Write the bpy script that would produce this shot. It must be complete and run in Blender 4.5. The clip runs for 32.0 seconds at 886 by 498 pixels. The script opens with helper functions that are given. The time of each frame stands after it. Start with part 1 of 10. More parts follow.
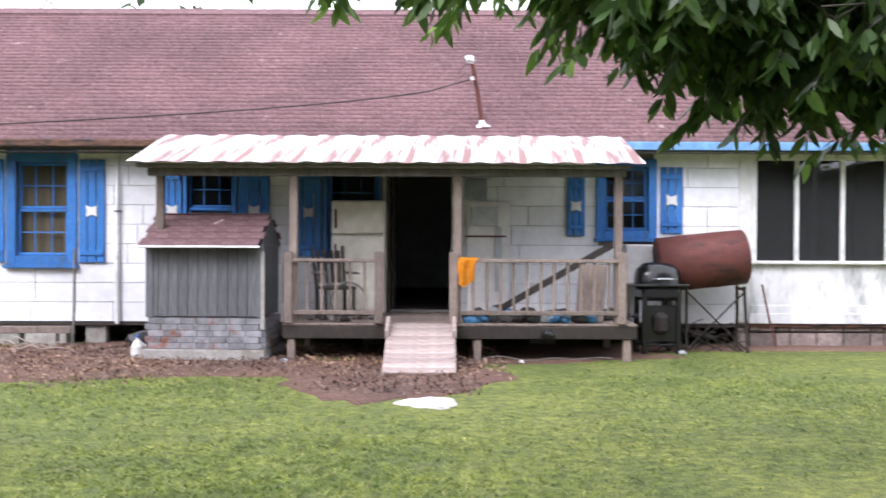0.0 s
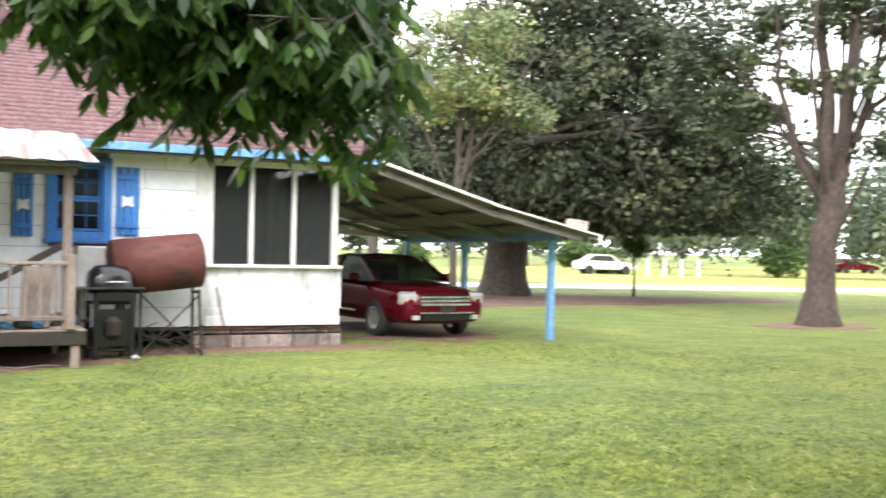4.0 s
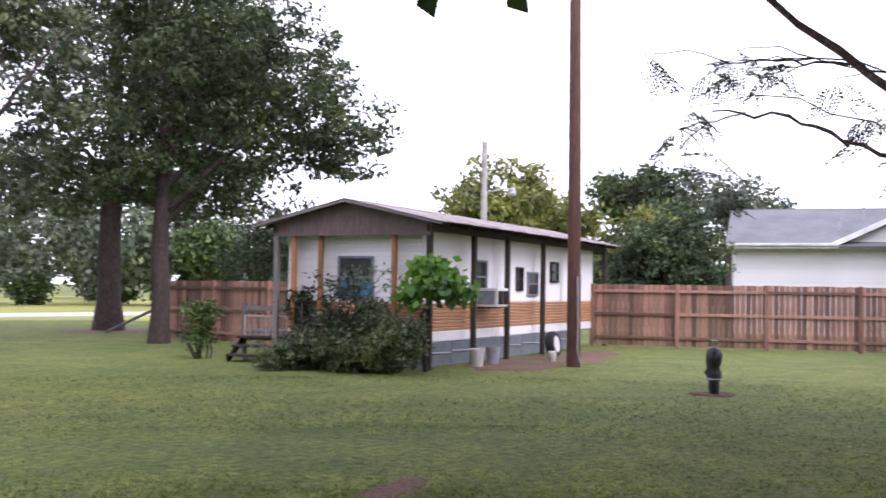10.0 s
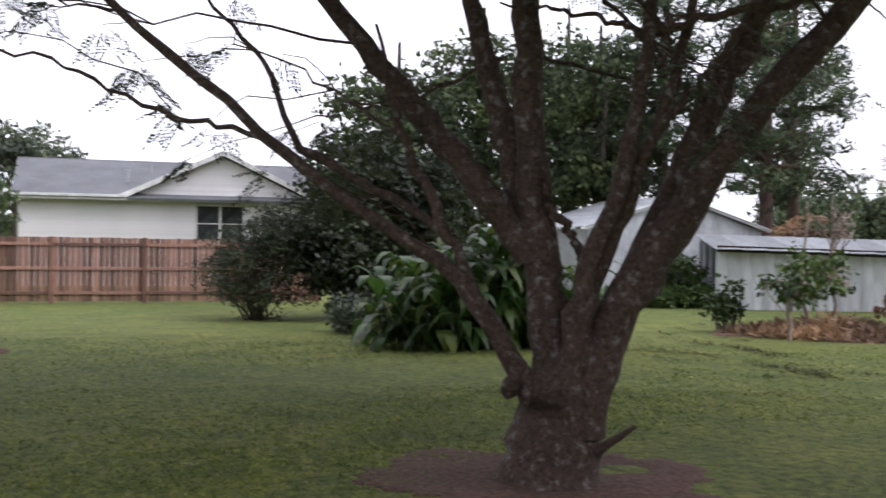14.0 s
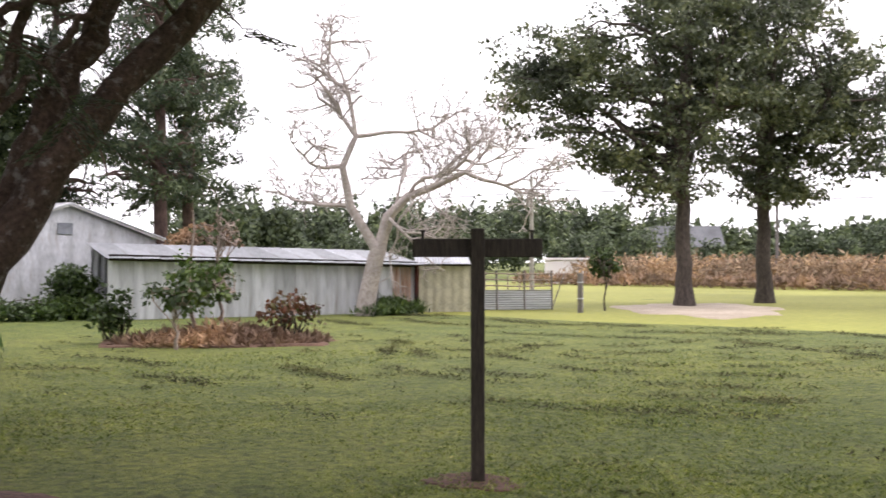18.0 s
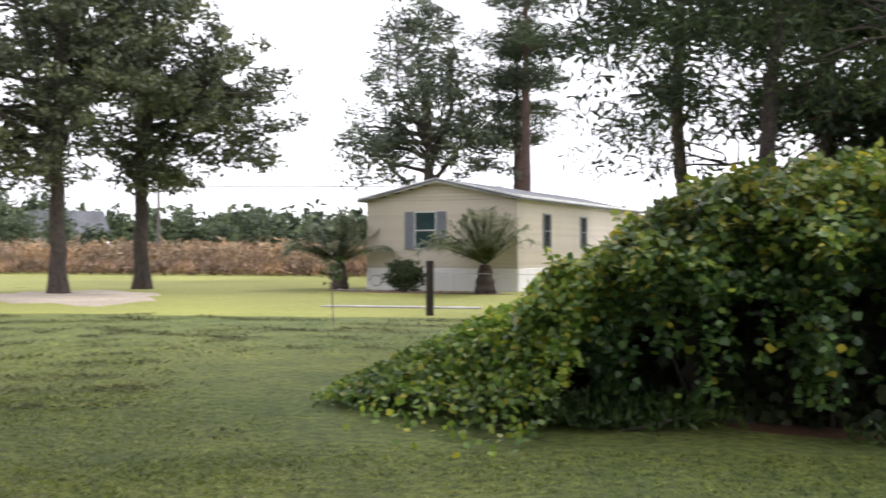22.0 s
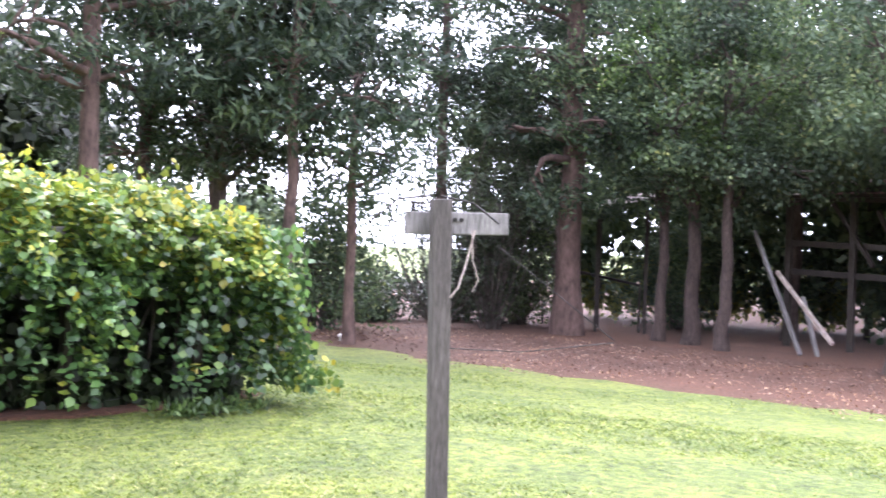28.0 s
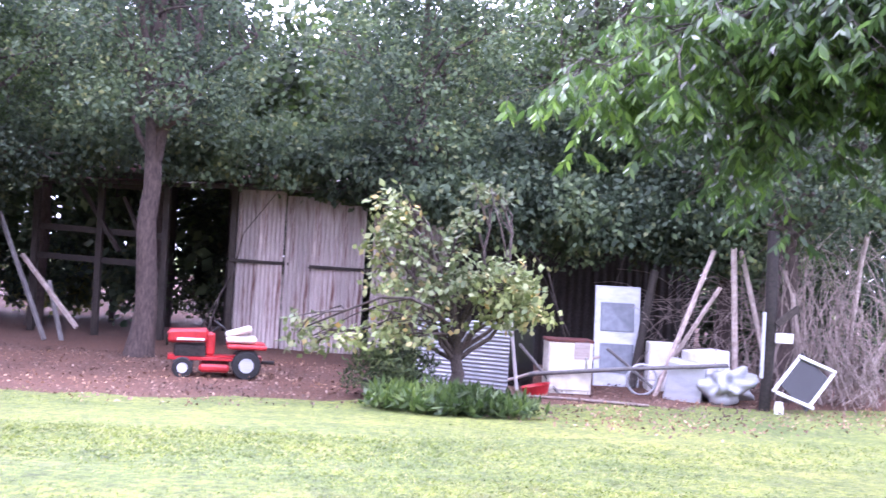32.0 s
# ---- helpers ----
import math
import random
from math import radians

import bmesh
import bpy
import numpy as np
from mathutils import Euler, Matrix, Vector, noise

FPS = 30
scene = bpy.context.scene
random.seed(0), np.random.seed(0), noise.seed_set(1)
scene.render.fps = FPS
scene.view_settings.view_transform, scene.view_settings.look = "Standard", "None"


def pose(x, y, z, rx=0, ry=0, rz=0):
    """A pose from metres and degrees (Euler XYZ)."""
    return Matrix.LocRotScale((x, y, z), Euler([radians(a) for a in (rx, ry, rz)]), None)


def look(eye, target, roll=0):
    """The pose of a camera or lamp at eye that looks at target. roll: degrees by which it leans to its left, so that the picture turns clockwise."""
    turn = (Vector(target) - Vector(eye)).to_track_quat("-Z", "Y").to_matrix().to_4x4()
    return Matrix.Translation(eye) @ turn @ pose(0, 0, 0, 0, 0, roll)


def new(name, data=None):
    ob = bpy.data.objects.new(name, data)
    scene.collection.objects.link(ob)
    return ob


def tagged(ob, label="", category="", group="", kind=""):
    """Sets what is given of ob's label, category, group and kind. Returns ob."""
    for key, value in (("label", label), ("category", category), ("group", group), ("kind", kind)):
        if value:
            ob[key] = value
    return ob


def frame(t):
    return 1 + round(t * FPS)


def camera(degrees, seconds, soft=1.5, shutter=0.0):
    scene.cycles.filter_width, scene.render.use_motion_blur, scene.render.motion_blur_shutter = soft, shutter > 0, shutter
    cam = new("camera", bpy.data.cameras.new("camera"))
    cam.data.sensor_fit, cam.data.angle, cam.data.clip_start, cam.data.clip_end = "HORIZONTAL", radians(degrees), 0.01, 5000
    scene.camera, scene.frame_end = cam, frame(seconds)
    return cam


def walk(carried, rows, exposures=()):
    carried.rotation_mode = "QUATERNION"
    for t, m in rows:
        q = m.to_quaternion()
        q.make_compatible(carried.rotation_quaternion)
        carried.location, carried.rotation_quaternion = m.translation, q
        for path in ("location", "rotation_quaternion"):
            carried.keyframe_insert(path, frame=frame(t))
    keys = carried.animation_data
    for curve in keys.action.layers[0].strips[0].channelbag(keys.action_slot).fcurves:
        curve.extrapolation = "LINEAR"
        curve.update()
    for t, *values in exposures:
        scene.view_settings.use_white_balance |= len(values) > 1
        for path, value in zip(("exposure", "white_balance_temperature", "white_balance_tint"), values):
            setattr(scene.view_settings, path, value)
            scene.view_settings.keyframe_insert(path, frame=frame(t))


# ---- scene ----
cam = camera(44.58, 32.0, shutter=0.5)
PATH = [
    (0, -0.000, -0.000, 1.568, -0.01, -0.53, 0.22),
    (0.5, -0.016, 0.038, 1.610, -3.49, -1.28, 0.62),
    (1, 0.016, 0.050, 1.604, -5.00, -0.76, 0.76),
    (1.5, 0.054, 0.063, 1.615, -8.26, -0.99, 0.66),
    (2, 0.123, 0.072, 1.596, -11.31, -0.75, 0.43),
    (2.5, 0.227, 0.056, 1.636, -13.68, -0.85, 0.81),
    (3, 0.237, -0.021, 1.581, -16.31, -0.74, 1.57),
    (3.5, 0.226, 0.003, 1.593, -21.41, -0.61, 1.24),
    (4, 0.230, 0.037, 1.564, -27.49, -0.00, 1.23),
    (4.5, 0.382, 0.037, 1.580, -32.86, -0.15, 1.37),
    (6.5, 0.221, 0.050, 1.607, -48.66, 0.73, 0.77),
    (7, 0.221, 0.028, 1.609, -52.07, 0.63, 0.76),
    (7.5, 0.254, 0.046, 1.585, -55.38, 1.08, 1.11),
    (8, 0.321, 0.087, 1.587, -58.70, 0.98, 0.72),
    (8.5, 0.352, 0.083, 1.595, -62.53, 1.39, 0.80),
    (9, 0.374, 0.078, 1.616, -65.40, 1.21, 1.13),
    (9.5, 0.406, 0.043, 1.595, -68.46, 1.92, 0.40),
    (10, 0.442, 0.026, 1.602, -72.40, 2.10, 0.82),
    (10.5, 0.554, -0.011, 1.594, -75.44, 2.02, 0.53),
    (11, 0.462, -0.164, 1.590, -79.97, 1.35, 0.76),
    (11.5, 0.559, -0.145, 1.612, -84.94, 0.81, 0.83),
    (12, 0.615, -0.169, 1.598, -87.79, 0.43, 0.60),
    (12.5, 0.613, -0.207, 1.630, -91.93, 0.17, 0.66),
    (13, 0.727, -0.197, 1.606, -98.84, 0.23, 0.65),
    (13.5, 0.702, -0.186, 1.601, -104.51, 0.06, 0.93),
    (14, 0.727, -0.207, 1.607, -108.58, 0.00, 0.72),
    (14.5, 0.793, -0.240, 1.591, -113.66, -0.43, 1.56),
    (15, 0.829, -0.236, 1.597, -118.32, -0.04, 1.59),
    (15.5, 0.714, -0.165, 1.633, -122.59, 0.26, 1.71),
    (17.5, 0.923, -0.746, 1.586, -136.35, 0.29, 0.33),
    (18, 0.933, -0.773, 1.588, -139.33, 0.68, -0.06),
    (18.5, 0.855, -0.755, 1.595, -142.66, 0.37, 0.64),
    (19, 0.808, -0.813, 1.592, -146.78, 0.51, 0.72),
    (19.5, 0.719, -0.843, 1.594, -151.71, 0.05, 0.44),
    (20, 0.656, -0.903, 1.586, -156.59, 0.04, 0.86),
    (20.5, 0.616, -0.898, 1.571, -159.89, -0.08, 1.25),
    (21, 0.641, -0.980, 1.579, -162.98, -0.17, 1.27),
    (21.5, 0.667, -1.016, 1.589, -166.76, -0.26, 0.92),
    (22, 0.679, -1.082, 1.588, -170.97, -0.09, -0.03),
    (22.5, 0.659, -1.121, 1.584, -177.43, -0.23, 0.33),
    (23, 0.687, -1.157, 1.589, -184.65, 0.24, 0.94),
    (23.5, 0.710, -1.065, 1.608, -189.71, 0.14, 1.13),
    (24, 0.700, -1.071, 1.603, -193.08, 0.22, 1.04),
    (24.5, 0.658, -1.105, 1.617, -196.62, 0.20, 1.24),
    (25, 0.738, -0.997, 1.591, -200.66, 0.24, 1.50),
    (25.5, 0.701, -1.009, 1.600, -206.11, -0.27, 1.04),
    (26, 0.667, -1.045, 1.610, -212.05, -0.06, 0.80),
    (26.5, 0.561, -1.031, 1.603, -218.66, 0.11, 1.59),
    (28.5, 0.539, -0.981, 1.593, -234.74, -0.50, 1.93),
    (29, 0.510, -0.977, 1.590, -240.23, -0.58, 1.79),
    (29.1, 0.494, -0.962, 1.579, -240.77, -0.38, 1.68),
    (29.5, 0.525, -0.933, 1.598, -243.53, -0.16, 1.55),
    (30, 0.557, -0.891, 1.602, -248.93, 0.61, 2.04),
    (30.5, 0.508, -0.939, 1.597, -254.71, 0.56, 2.66),
    (31, 0.430, -0.896, 1.593, -261.48, 0.56, 2.98),
    (31.5, 0.417, -0.891, 1.594, -265.39, 0.56, 3.07),
    (32, 0.404, -0.904, 1.608, -268.17, 0.89, 3.33),
]


def aim(x, y, z, yaw, pitch, roll):
    """A camera pose from a place and yaw (to the left of +y), pitch and lean in degrees."""
    a, b = radians(yaw), radians(pitch)
    eye = Vector((x, y, z))
    return look(eye, eye + Vector((-math.sin(a) * math.cos(b), math.cos(a) * math.cos(b), math.sin(b))), roll)


# seconds, stops
EXPOSURES = [
    (0, 0.65, 6050, 19), (1.2, 0.75, 6200, 17), (2.5, 0.85, 6400, 11), (3.5, 1.05, 6400, 10), (4.5, 1.1, 6500, 9), (6.5, 1.15, 6300, 19), (7.2, 1.1, 6150, 23), (8, 0.95, 6100, 25), (9.2, 0.42, 5950, 27),
    (10.5, -0.1, 5900, 26), (12, -0.7, 6000, 22), (13.5, -0.75, 6050, 20), (14.5, 0.05, 6250, 18), (17.5, 0.1, 6500, 20), (19, -0.33, 6700, 22), (20, -0.62, 6650, 20), (21, -0.5, 6600, 19),
    (22, -0.1, 6300, 17), (23.5, 0.58, 6300, 17), (24.2, 1.22, 6250, 15), (24.8, 1.55, 6250, 9), (26, 2.25, 5850, 17), (29, 1.75, 5650, 25), (30.5, 1.78, 5500, 30), (32, 1.9, 5250, 45),
]

walk(cam, [(t, aim(*p)) for t, *p in PATH], EXPOSURES)

# ---- world and light: a bright overcast afternoon ----
SUN_EL, SUN_AZ = radians(42), radians(214)
world = bpy.data.worlds.new("overcast")
scene.world = world
world.use_nodes = True
wn, wl = world.node_tree.nodes, world.node_tree.links
sky = wn.new("ShaderNodeTexSky")
sky.sky_type, sky.sun_disc = "NISHITA", False
sky.sun_elevation, sky.sun_rotation = SUN_EL, SUN_AZ
sky.dust_density = 4.0
grey = wn.new("ShaderNodeHueSaturation")
grey.inputs["Saturation"].default_value = 0.1
wl.new(sky.outputs[0], grey.inputs["Color"])
veil = wn.new("ShaderNodeMixRGB")
veil.inputs[0].default_value = 0.8
veil.inputs[2].default_value = (15.0, 15.2, 15.6, 1)
wl.new(grey.outputs[0], veil.inputs[1])
wl.new(veil.outputs[0], wn["Background"].inputs[0])
wn["Background"].inputs[1].default_value = 0.15
sun_data = bpy.data.lights.new("sun", "SUN")
sun_data.energy, sun_data.angle, sun_data.color = 2.0, radians(28), (1.0, 0.97, 0.93)
sun = new("sun", sun_data)
sun.matrix_world = look((0, 0, 60), (math.sin(SUN_AZ) * -20, math.cos(SUN_AZ) * -20, 60 - 20 * math.tan(SUN_EL)))

RNG = np.random.default_rng(7)


def ground_z(x):
    """The lawn falls gently towards the woods in the west."""
    s = np.clip((-np.asarray(x, float) - 5) / 12, 0, 1)
    return -0.7 * s * s * (3 - 2 * s)


# ---- materials ----
def shader(name):
    m = bpy.data.materials.new(name)
    m.use_nodes = True
    return m, m.node_tree.nodes, m.node_tree.links, m.node_tree.nodes["Principled BSDF"]


def mix_node(nodes, links, kind, fac, a, b):
    n = nodes.new("ShaderNodeMixRGB")
    n.blend_type = kind
    for k, v in enumerate((fac, a, b)):
        if isinstance(v, bpy.types.NodeSocket):
            links.new(v, n.inputs[k])
        elif k == 0:
            n.inputs[0].default_value = v
        else:
            n.inputs[k].default_value = (*v, 1)
    return n.outputs[0]


def ramp_node(nodes, links, source, stops):
    n = nodes.new("ShaderNodeValToRGB")
    links.new(source, n.inputs[0])
    while len(n.color_ramp.elements) < len(stops):
        n.color_ramp.elements.new(0.5)
    for e, (p, c) in zip(n.color_ramp.elements, stops):
        e.position = p
        e.color = (*c, 1) if len(c) == 3 else c
    return n.outputs[0]


def noise_node(nodes, links, vec, scale, detail=4, rough=0.6):
    n = nodes.new("ShaderNodeTexNoise")
    n.inputs["Scale"].default_value, n.inputs["Detail"].default_value, n.inputs["Roughness"].default_value = scale, detail, rough
    links.new(vec, n.inputs["Vector"])
    return n.outputs["Fac"]


def plain(name, a, b, scale=12, coarse=1.3, rough=0.8, metal=0.0, bump=0.25, rnd=0.25, stretch=(1, 1, 1), island=False, stain=None, stain_scale=2.0, stain_at=(0.52, 0.68), world=False):
    """Two tones mixed by fine grain, a coarse drift of brightness, a shift from piece to piece, and stains of a third tone."""
    m, n, l, p = shader(name)
    tc = n.new("ShaderNodeTexCoord")
    mp = n.new("ShaderNodeMapping")
    mp.inputs["Scale"].default_value = stretch
    if world:
        geo = n.new("ShaderNodeNewGeometry")
        l.new(geo.outputs["Position"], mp.inputs[0])
    else:
        l.new(tc.outputs["Object"], mp.inputs[0])
    fine = noise_node(n, l, mp.outputs[0], scale, 6, 0.65)
    col = ramp_node(n, l, fine, [(0.32, a), (0.68, b)])
    big = noise_node(n, l, mp.outputs[0], coarse, 3)
    col = mix_node(n, l, "MULTIPLY", 1.0, col, ramp_node(n, l, big, [(0.3, (0.72,) * 3), (0.7, (1.12,) * 3)]))
    if stain:
        where = ramp_node(n, l, noise_node(n, l, mp.outputs[0], stain_scale, 6, 0.7), [(stain_at[0], (0,) * 3), (stain_at[1], (1,) * 3)])
        col = mix_node(n, l, "MIX", where, col, stain)
    if rnd:
        if island:
            r = n.new("ShaderNodeNewGeometry").outputs["Random Per Island"]
        else:
            r = n.new("ShaderNodeObjectInfo").outputs["Random"]
        col = mix_node(n, l, "MULTIPLY", 1.0, col, ramp_node(n, l, r, [(0.0, (1 - rnd,) * 3), (1.0, (1 + rnd * 0.6,) * 3)]))
    l.new(col, p.inputs["Base Color"])
    p.inputs["Roughness"].default_value, p.inputs["Metallic"].default_value = rough, metal
    if bump:
        bn = n.new("ShaderNodeBump")
        bn.inputs["Strength"].default_value, bn.inputs["Distance"].default_value = bump, 0.02
        l.new(fine, bn.inputs["Height"])
        l.new(bn.outputs[0], p.inputs["Normal"])
    return m


def leafy(name, stops, glow=0.35, rough=0.45):
    """Leaves: a tone for each leaf, with light coming through."""
    m, n, l, p = shader(name)
    r = n.new("ShaderNodeNewGeometry")
    col = ramp_node(n, l, r.outputs["Random Per Island"], stops)
    # broad noise paints dark hollows and sunlit yellowish patches into the leaves
    big = noise_node(n, l, r.outputs["Position"], 0.5, 4)
    col = mix_node(n, l, "MULTIPLY", 1.0, col, ramp_node(n, l, big, [(0.36, (0.5, 0.52, 0.55)), (0.5, (0.95,) * 3), (0.66, (1.6, 1.5, 1.2))]))
    l.new(col, p.inputs["Base Color"])
    p.inputs["Roughness"].default_value = rough
    t = n.new("ShaderNodeBsdfTranslucent")
    l.new(col, t.inputs[0])
    mx = n.new("ShaderNodeMixShader")
    mx.inputs[0].default_value = glow
    l.new(p.outputs[0], mx.inputs[1])
    l.new(t.outputs[0], mx.inputs[2])
    l.new(mx.outputs[0], n["Material Output"].inputs[0])
    return m


def clear_glass(name, tint=(0.9, 0.95, 0.95), dark=0.0, rough=0.05):
    """Pane: partly see-through, with a gloss coat."""
    m, n, l, p = shader(name)
    p.inputs["Base Color"].default_value = (0.02, 0.022, 0.022, 1)
    p.inputs["Roughness"].default_value = rough
    t = n.new("ShaderNodeBsdfTransparent")
    t.inputs[0].default_value = (*tint, 1)
    mx = n.new("ShaderNodeMixShader")
    mx.inputs[0].default_value = dark
    l.new(t.outputs[0], mx.inputs[1])
    l.new(p.outputs[0], mx.inputs[2])
    l.new(mx.outputs[0], n["Material Output"].inputs[0])
    return m


def tuft_tone(n, l, pos, col):
    """Uneven growth: hand-sized tufts, bare-looking flecks and broad drifts of tone."""
    tuft = noise_node(n, l, pos, 9, 7, 0.78)
    col = mix_node(n, l, "MULTIPLY", 1.0, col, ramp_node(n, l, tuft, [(0.36, (0.3, 0.36, 0.34)), (0.5, (0.95,) * 3), (0.64, (1.6, 1.48, 1.4))]))
    mid = noise_node(n, l, pos, 1.1, 6, 0.7)
    col = mix_node(n, l, "MULTIPLY", 1.0, col, ramp_node(n, l, mid, [(0.38, (0.72, 0.78, 0.74)), (0.62, (1.18, 1.14, 1.1))]))
    dry = ramp_node(n, l, noise_node(n, l, pos, 2.1, 6, 0.72), [(0.55, (0, 0, 0)), (0.72, (0.5,) * 3)])
    return mix_node(n, l, "MIX", dry, col, (0.15, 0.142, 0.07))


def lawn_material():
    m, n, l, p = shader("lawn")
    pos = n.new("ShaderNodeNewGeometry").outputs["Position"]
    fine = noise_node(n, l, pos, 60, 6, 0.8)
    big = noise_node(n, l, pos, 0.16, 4, 0.55)
    col = ramp_node(n, l, fine, [(0.3, (0.044, 0.056, 0.012)), (0.5, (0.128, 0.162, 0.029)), (0.7, (0.245, 0.28, 0.065))])
    col = tuft_tone(n, l, pos, col)
    col = mix_node(n, l, "MULTIPLY", 1.0, col, ramp_node(n, l, big, [(0.35, (0.8, 0.86, 0.82)), (0.65, (1.18, 1.1, 1.04))]))
    l.new(col, p.inputs["Base Color"])
    p.inputs["Roughness"].default_value = 0.9
    bn = n.new("ShaderNodeBump")
    bn.inputs["Strength"].default_value, bn.inputs["Distance"].default_value = 0.6, 0.03
    l.new(fine, bn.inputs["Height"])
    l.new(bn.outputs[0], p.inputs["Normal"])
    return m


def blade_material():
    m, n, l, p = shader("grass_blade")
    geo = n.new("ShaderNodeNewGeometry")
    col = ramp_node(n, l, geo.outputs["Random Per Island"], [(0, (0.098, 0.138, 0.022)), (0.45, (0.17, 0.228, 0.036)), (0.85, (0.265, 0.315, 0.068)), (1, (0.38, 0.36, 0.16))])
    col = tuft_tone(n, l, geo.outputs["Position"], col)
    l.new(col, p.inputs["Base Color"])
    p.inputs["Roughness"].default_value = 0.6
    t = n.new("ShaderNodeBsdfTranslucent")
    l.new(col, t.inputs[0])
    mx = n.new("ShaderNodeMixShader")
    mx.inputs[0].default_value = 0.4
    l.new(p.outputs[0], mx.inputs[1])
    l.new(t.outputs[0], mx.inputs[2])
    l.new(mx.outputs[0], n["Material Output"].inputs[0])
    return m


LAWN = lawn_material()
BLADE = blade_material()
CUTGRASS = leafy("cut_grass", [(0, (0.045, 0.054, 0.02)), (0.6, (0.085, 0.095, 0.038)), (1, (0.15, 0.135, 0.065))], 0.15, 0.9)
# far grass: its sunny brightness is put into a paler, yellower colour
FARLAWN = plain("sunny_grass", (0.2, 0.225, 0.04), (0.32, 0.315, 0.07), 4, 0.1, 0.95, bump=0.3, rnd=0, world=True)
MULCH = plain("leaf_litter", (0.05, 0.027, 0.02), (0.2, 0.108, 0.078), 22, 0.8, 0.95, bump=0.9, rnd=0, world=True)
# darker copy of the pine straw below: the woods' shade is in the colour
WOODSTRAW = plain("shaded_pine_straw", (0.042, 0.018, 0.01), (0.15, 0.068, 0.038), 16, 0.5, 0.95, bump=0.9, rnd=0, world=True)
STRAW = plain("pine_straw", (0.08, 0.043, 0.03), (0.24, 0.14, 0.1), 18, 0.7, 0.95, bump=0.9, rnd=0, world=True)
DRYGRASS = leafy("dry_grass", [(0, (0.2, 0.125, 0.08)), (1, (0.4, 0.28, 0.2))], 0.15, 0.8)
SAND = plain("sand", (0.32, 0.26, 0.19), (0.5, 0.43, 0.34), 9, 0.4, 0.95, rnd=0, world=True)
ROADM = plain("pale_road", (0.42, 0.41, 0.39), (0.55, 0.54, 0.52), 14, 0.2, 0.9, rnd=0, world=True)
CONCRETE = plain("concrete", (0.3, 0.29, 0.27), (0.48, 0.46, 0.43), 20, 1.5, 0.9, stain=(0.2, 0.17, 0.13))
WHITEPAINT = plain("white_siding_paint", (0.72, 0.73, 0.76), (0.83, 0.84, 0.87), 9, 0.5, 0.6, bump=0.08, rnd=0.07, stain=(0.42, 0.4, 0.39), stain_scale=2.4, stain_at=(0.6, 0.85), world=True)
WHITETRIM = plain("white_trim_paint", (0.68, 0.68, 0.67), (0.8, 0.8, 0.79), 15, 2, 0.55, bump=0.15, rnd=0.12, stain=(0.33, 0.3, 0.26), stain_scale=6, stain_at=(0.58, 0.8))
MILDEW = plain("mildewed_white_board", (0.62, 0.62, 0.635), (0.78, 0.78, 0.79), 9, 1.2, 0.6, stretch=(1, 1, 0.35), rnd=0.05, stain=(0.22, 0.24, 0.22), stain_scale=3.5, stain_at=(0.5, 0.7), world=True)
BLUE = plain("blue_paint", (0.02, 0.13, 0.42), (0.035, 0.2, 0.55), 14, 2.5, 0.5, bump=0.15, rnd=0.2, stain=(0.05, 0.11, 0.22), stain_scale=5)
PALEBLUE = plain("faded_blue_paint", (0.1, 0.26, 0.5), (0.2, 0.38, 0.62), 14, 2.5, 0.55, rnd=0.15)
OLDWOOD = plain("weathered_wood", (0.105, 0.096, 0.092), (0.25, 0.232, 0.222), 14, 2, 0.85, bump=0.5, rnd=0.35, stretch=(4, 4, 0.7))
DECKWOOD = plain("treated_lumber", (0.13, 0.098, 0.082), (0.29, 0.228, 0.195), 14, 2, 0.8, bump=0.4, rnd=0.25, stretch=(4, 4, 0.8))
DARKWOOD = plain("dark_brown_wood", (0.018, 0.014, 0.011), (0.058, 0.045, 0.036), 14, 2, 0.8, bump=0.5, rnd=0.3, stretch=(4, 4, 0.7))
REDWOOD = plain("stained_fence_wood", (0.2, 0.098, 0.072), (0.42, 0.235, 0.175), 9, 1.5, 0.75, bump=0.35, rnd=0.6, stretch=(6, 6, 0.8))
ORANGEWOOD = plain("orange_stained_post", (0.3, 0.12, 0.045), (0.45, 0.2, 0.08), 9, 1.5, 0.7, stretch=(6, 6, 0.8))
GABLEWOOD = plain("weathered_purple_brown_plywood", (0.085, 0.06, 0.056), (0.21, 0.155, 0.148), 7, 1.2, 0.85, stretch=(5, 5, 0.6), rnd=0.2)
PALEWOOD = plain("bleached_plywood", (0.32, 0.25, 0.23), (0.54, 0.45, 0.415), 9, 1.5, 0.8, stretch=(1, 6, 1), rnd=0.25, stain=(0.2, 0.11, 0.08), stain_scale=3, stain_at=(0.54, 0.66))
SHINGLE = plain("red_brown_shingle", (0.082, 0.041, 0.046), (0.205, 0.118, 0.122), 14, 0.45, 0.95, bump=0.25, rnd=0.1, island=True, stain=(0.36, 0.27, 0.265), stain_scale=3.2, stain_at=(0.63, 0.74))
TIN = plain("white_painted_tin", (0.62, 0.6, 0.61), (0.76, 0.74, 0.75), 6, 1.5, 0.6, metal=0.0, bump=0.05, rnd=0.2, stretch=(3.2, 0.3, 0.3), stain=(0.2, 0.1, 0.09), stain_scale=1.5, stain_at=(0.47, 0.58))
RUSTTIN = plain("rust_streaked_tin", (0.38, 0.35, 0.35), (0.58, 0.56, 0.56), 5, 1.5, 0.5, metal=0.2, bump=0.1, rnd=0.25, stretch=(2, 0.3, 1), stain=(0.13, 0.055, 0.052), stain_scale=1.6, stain_at=(0.43, 0.55))
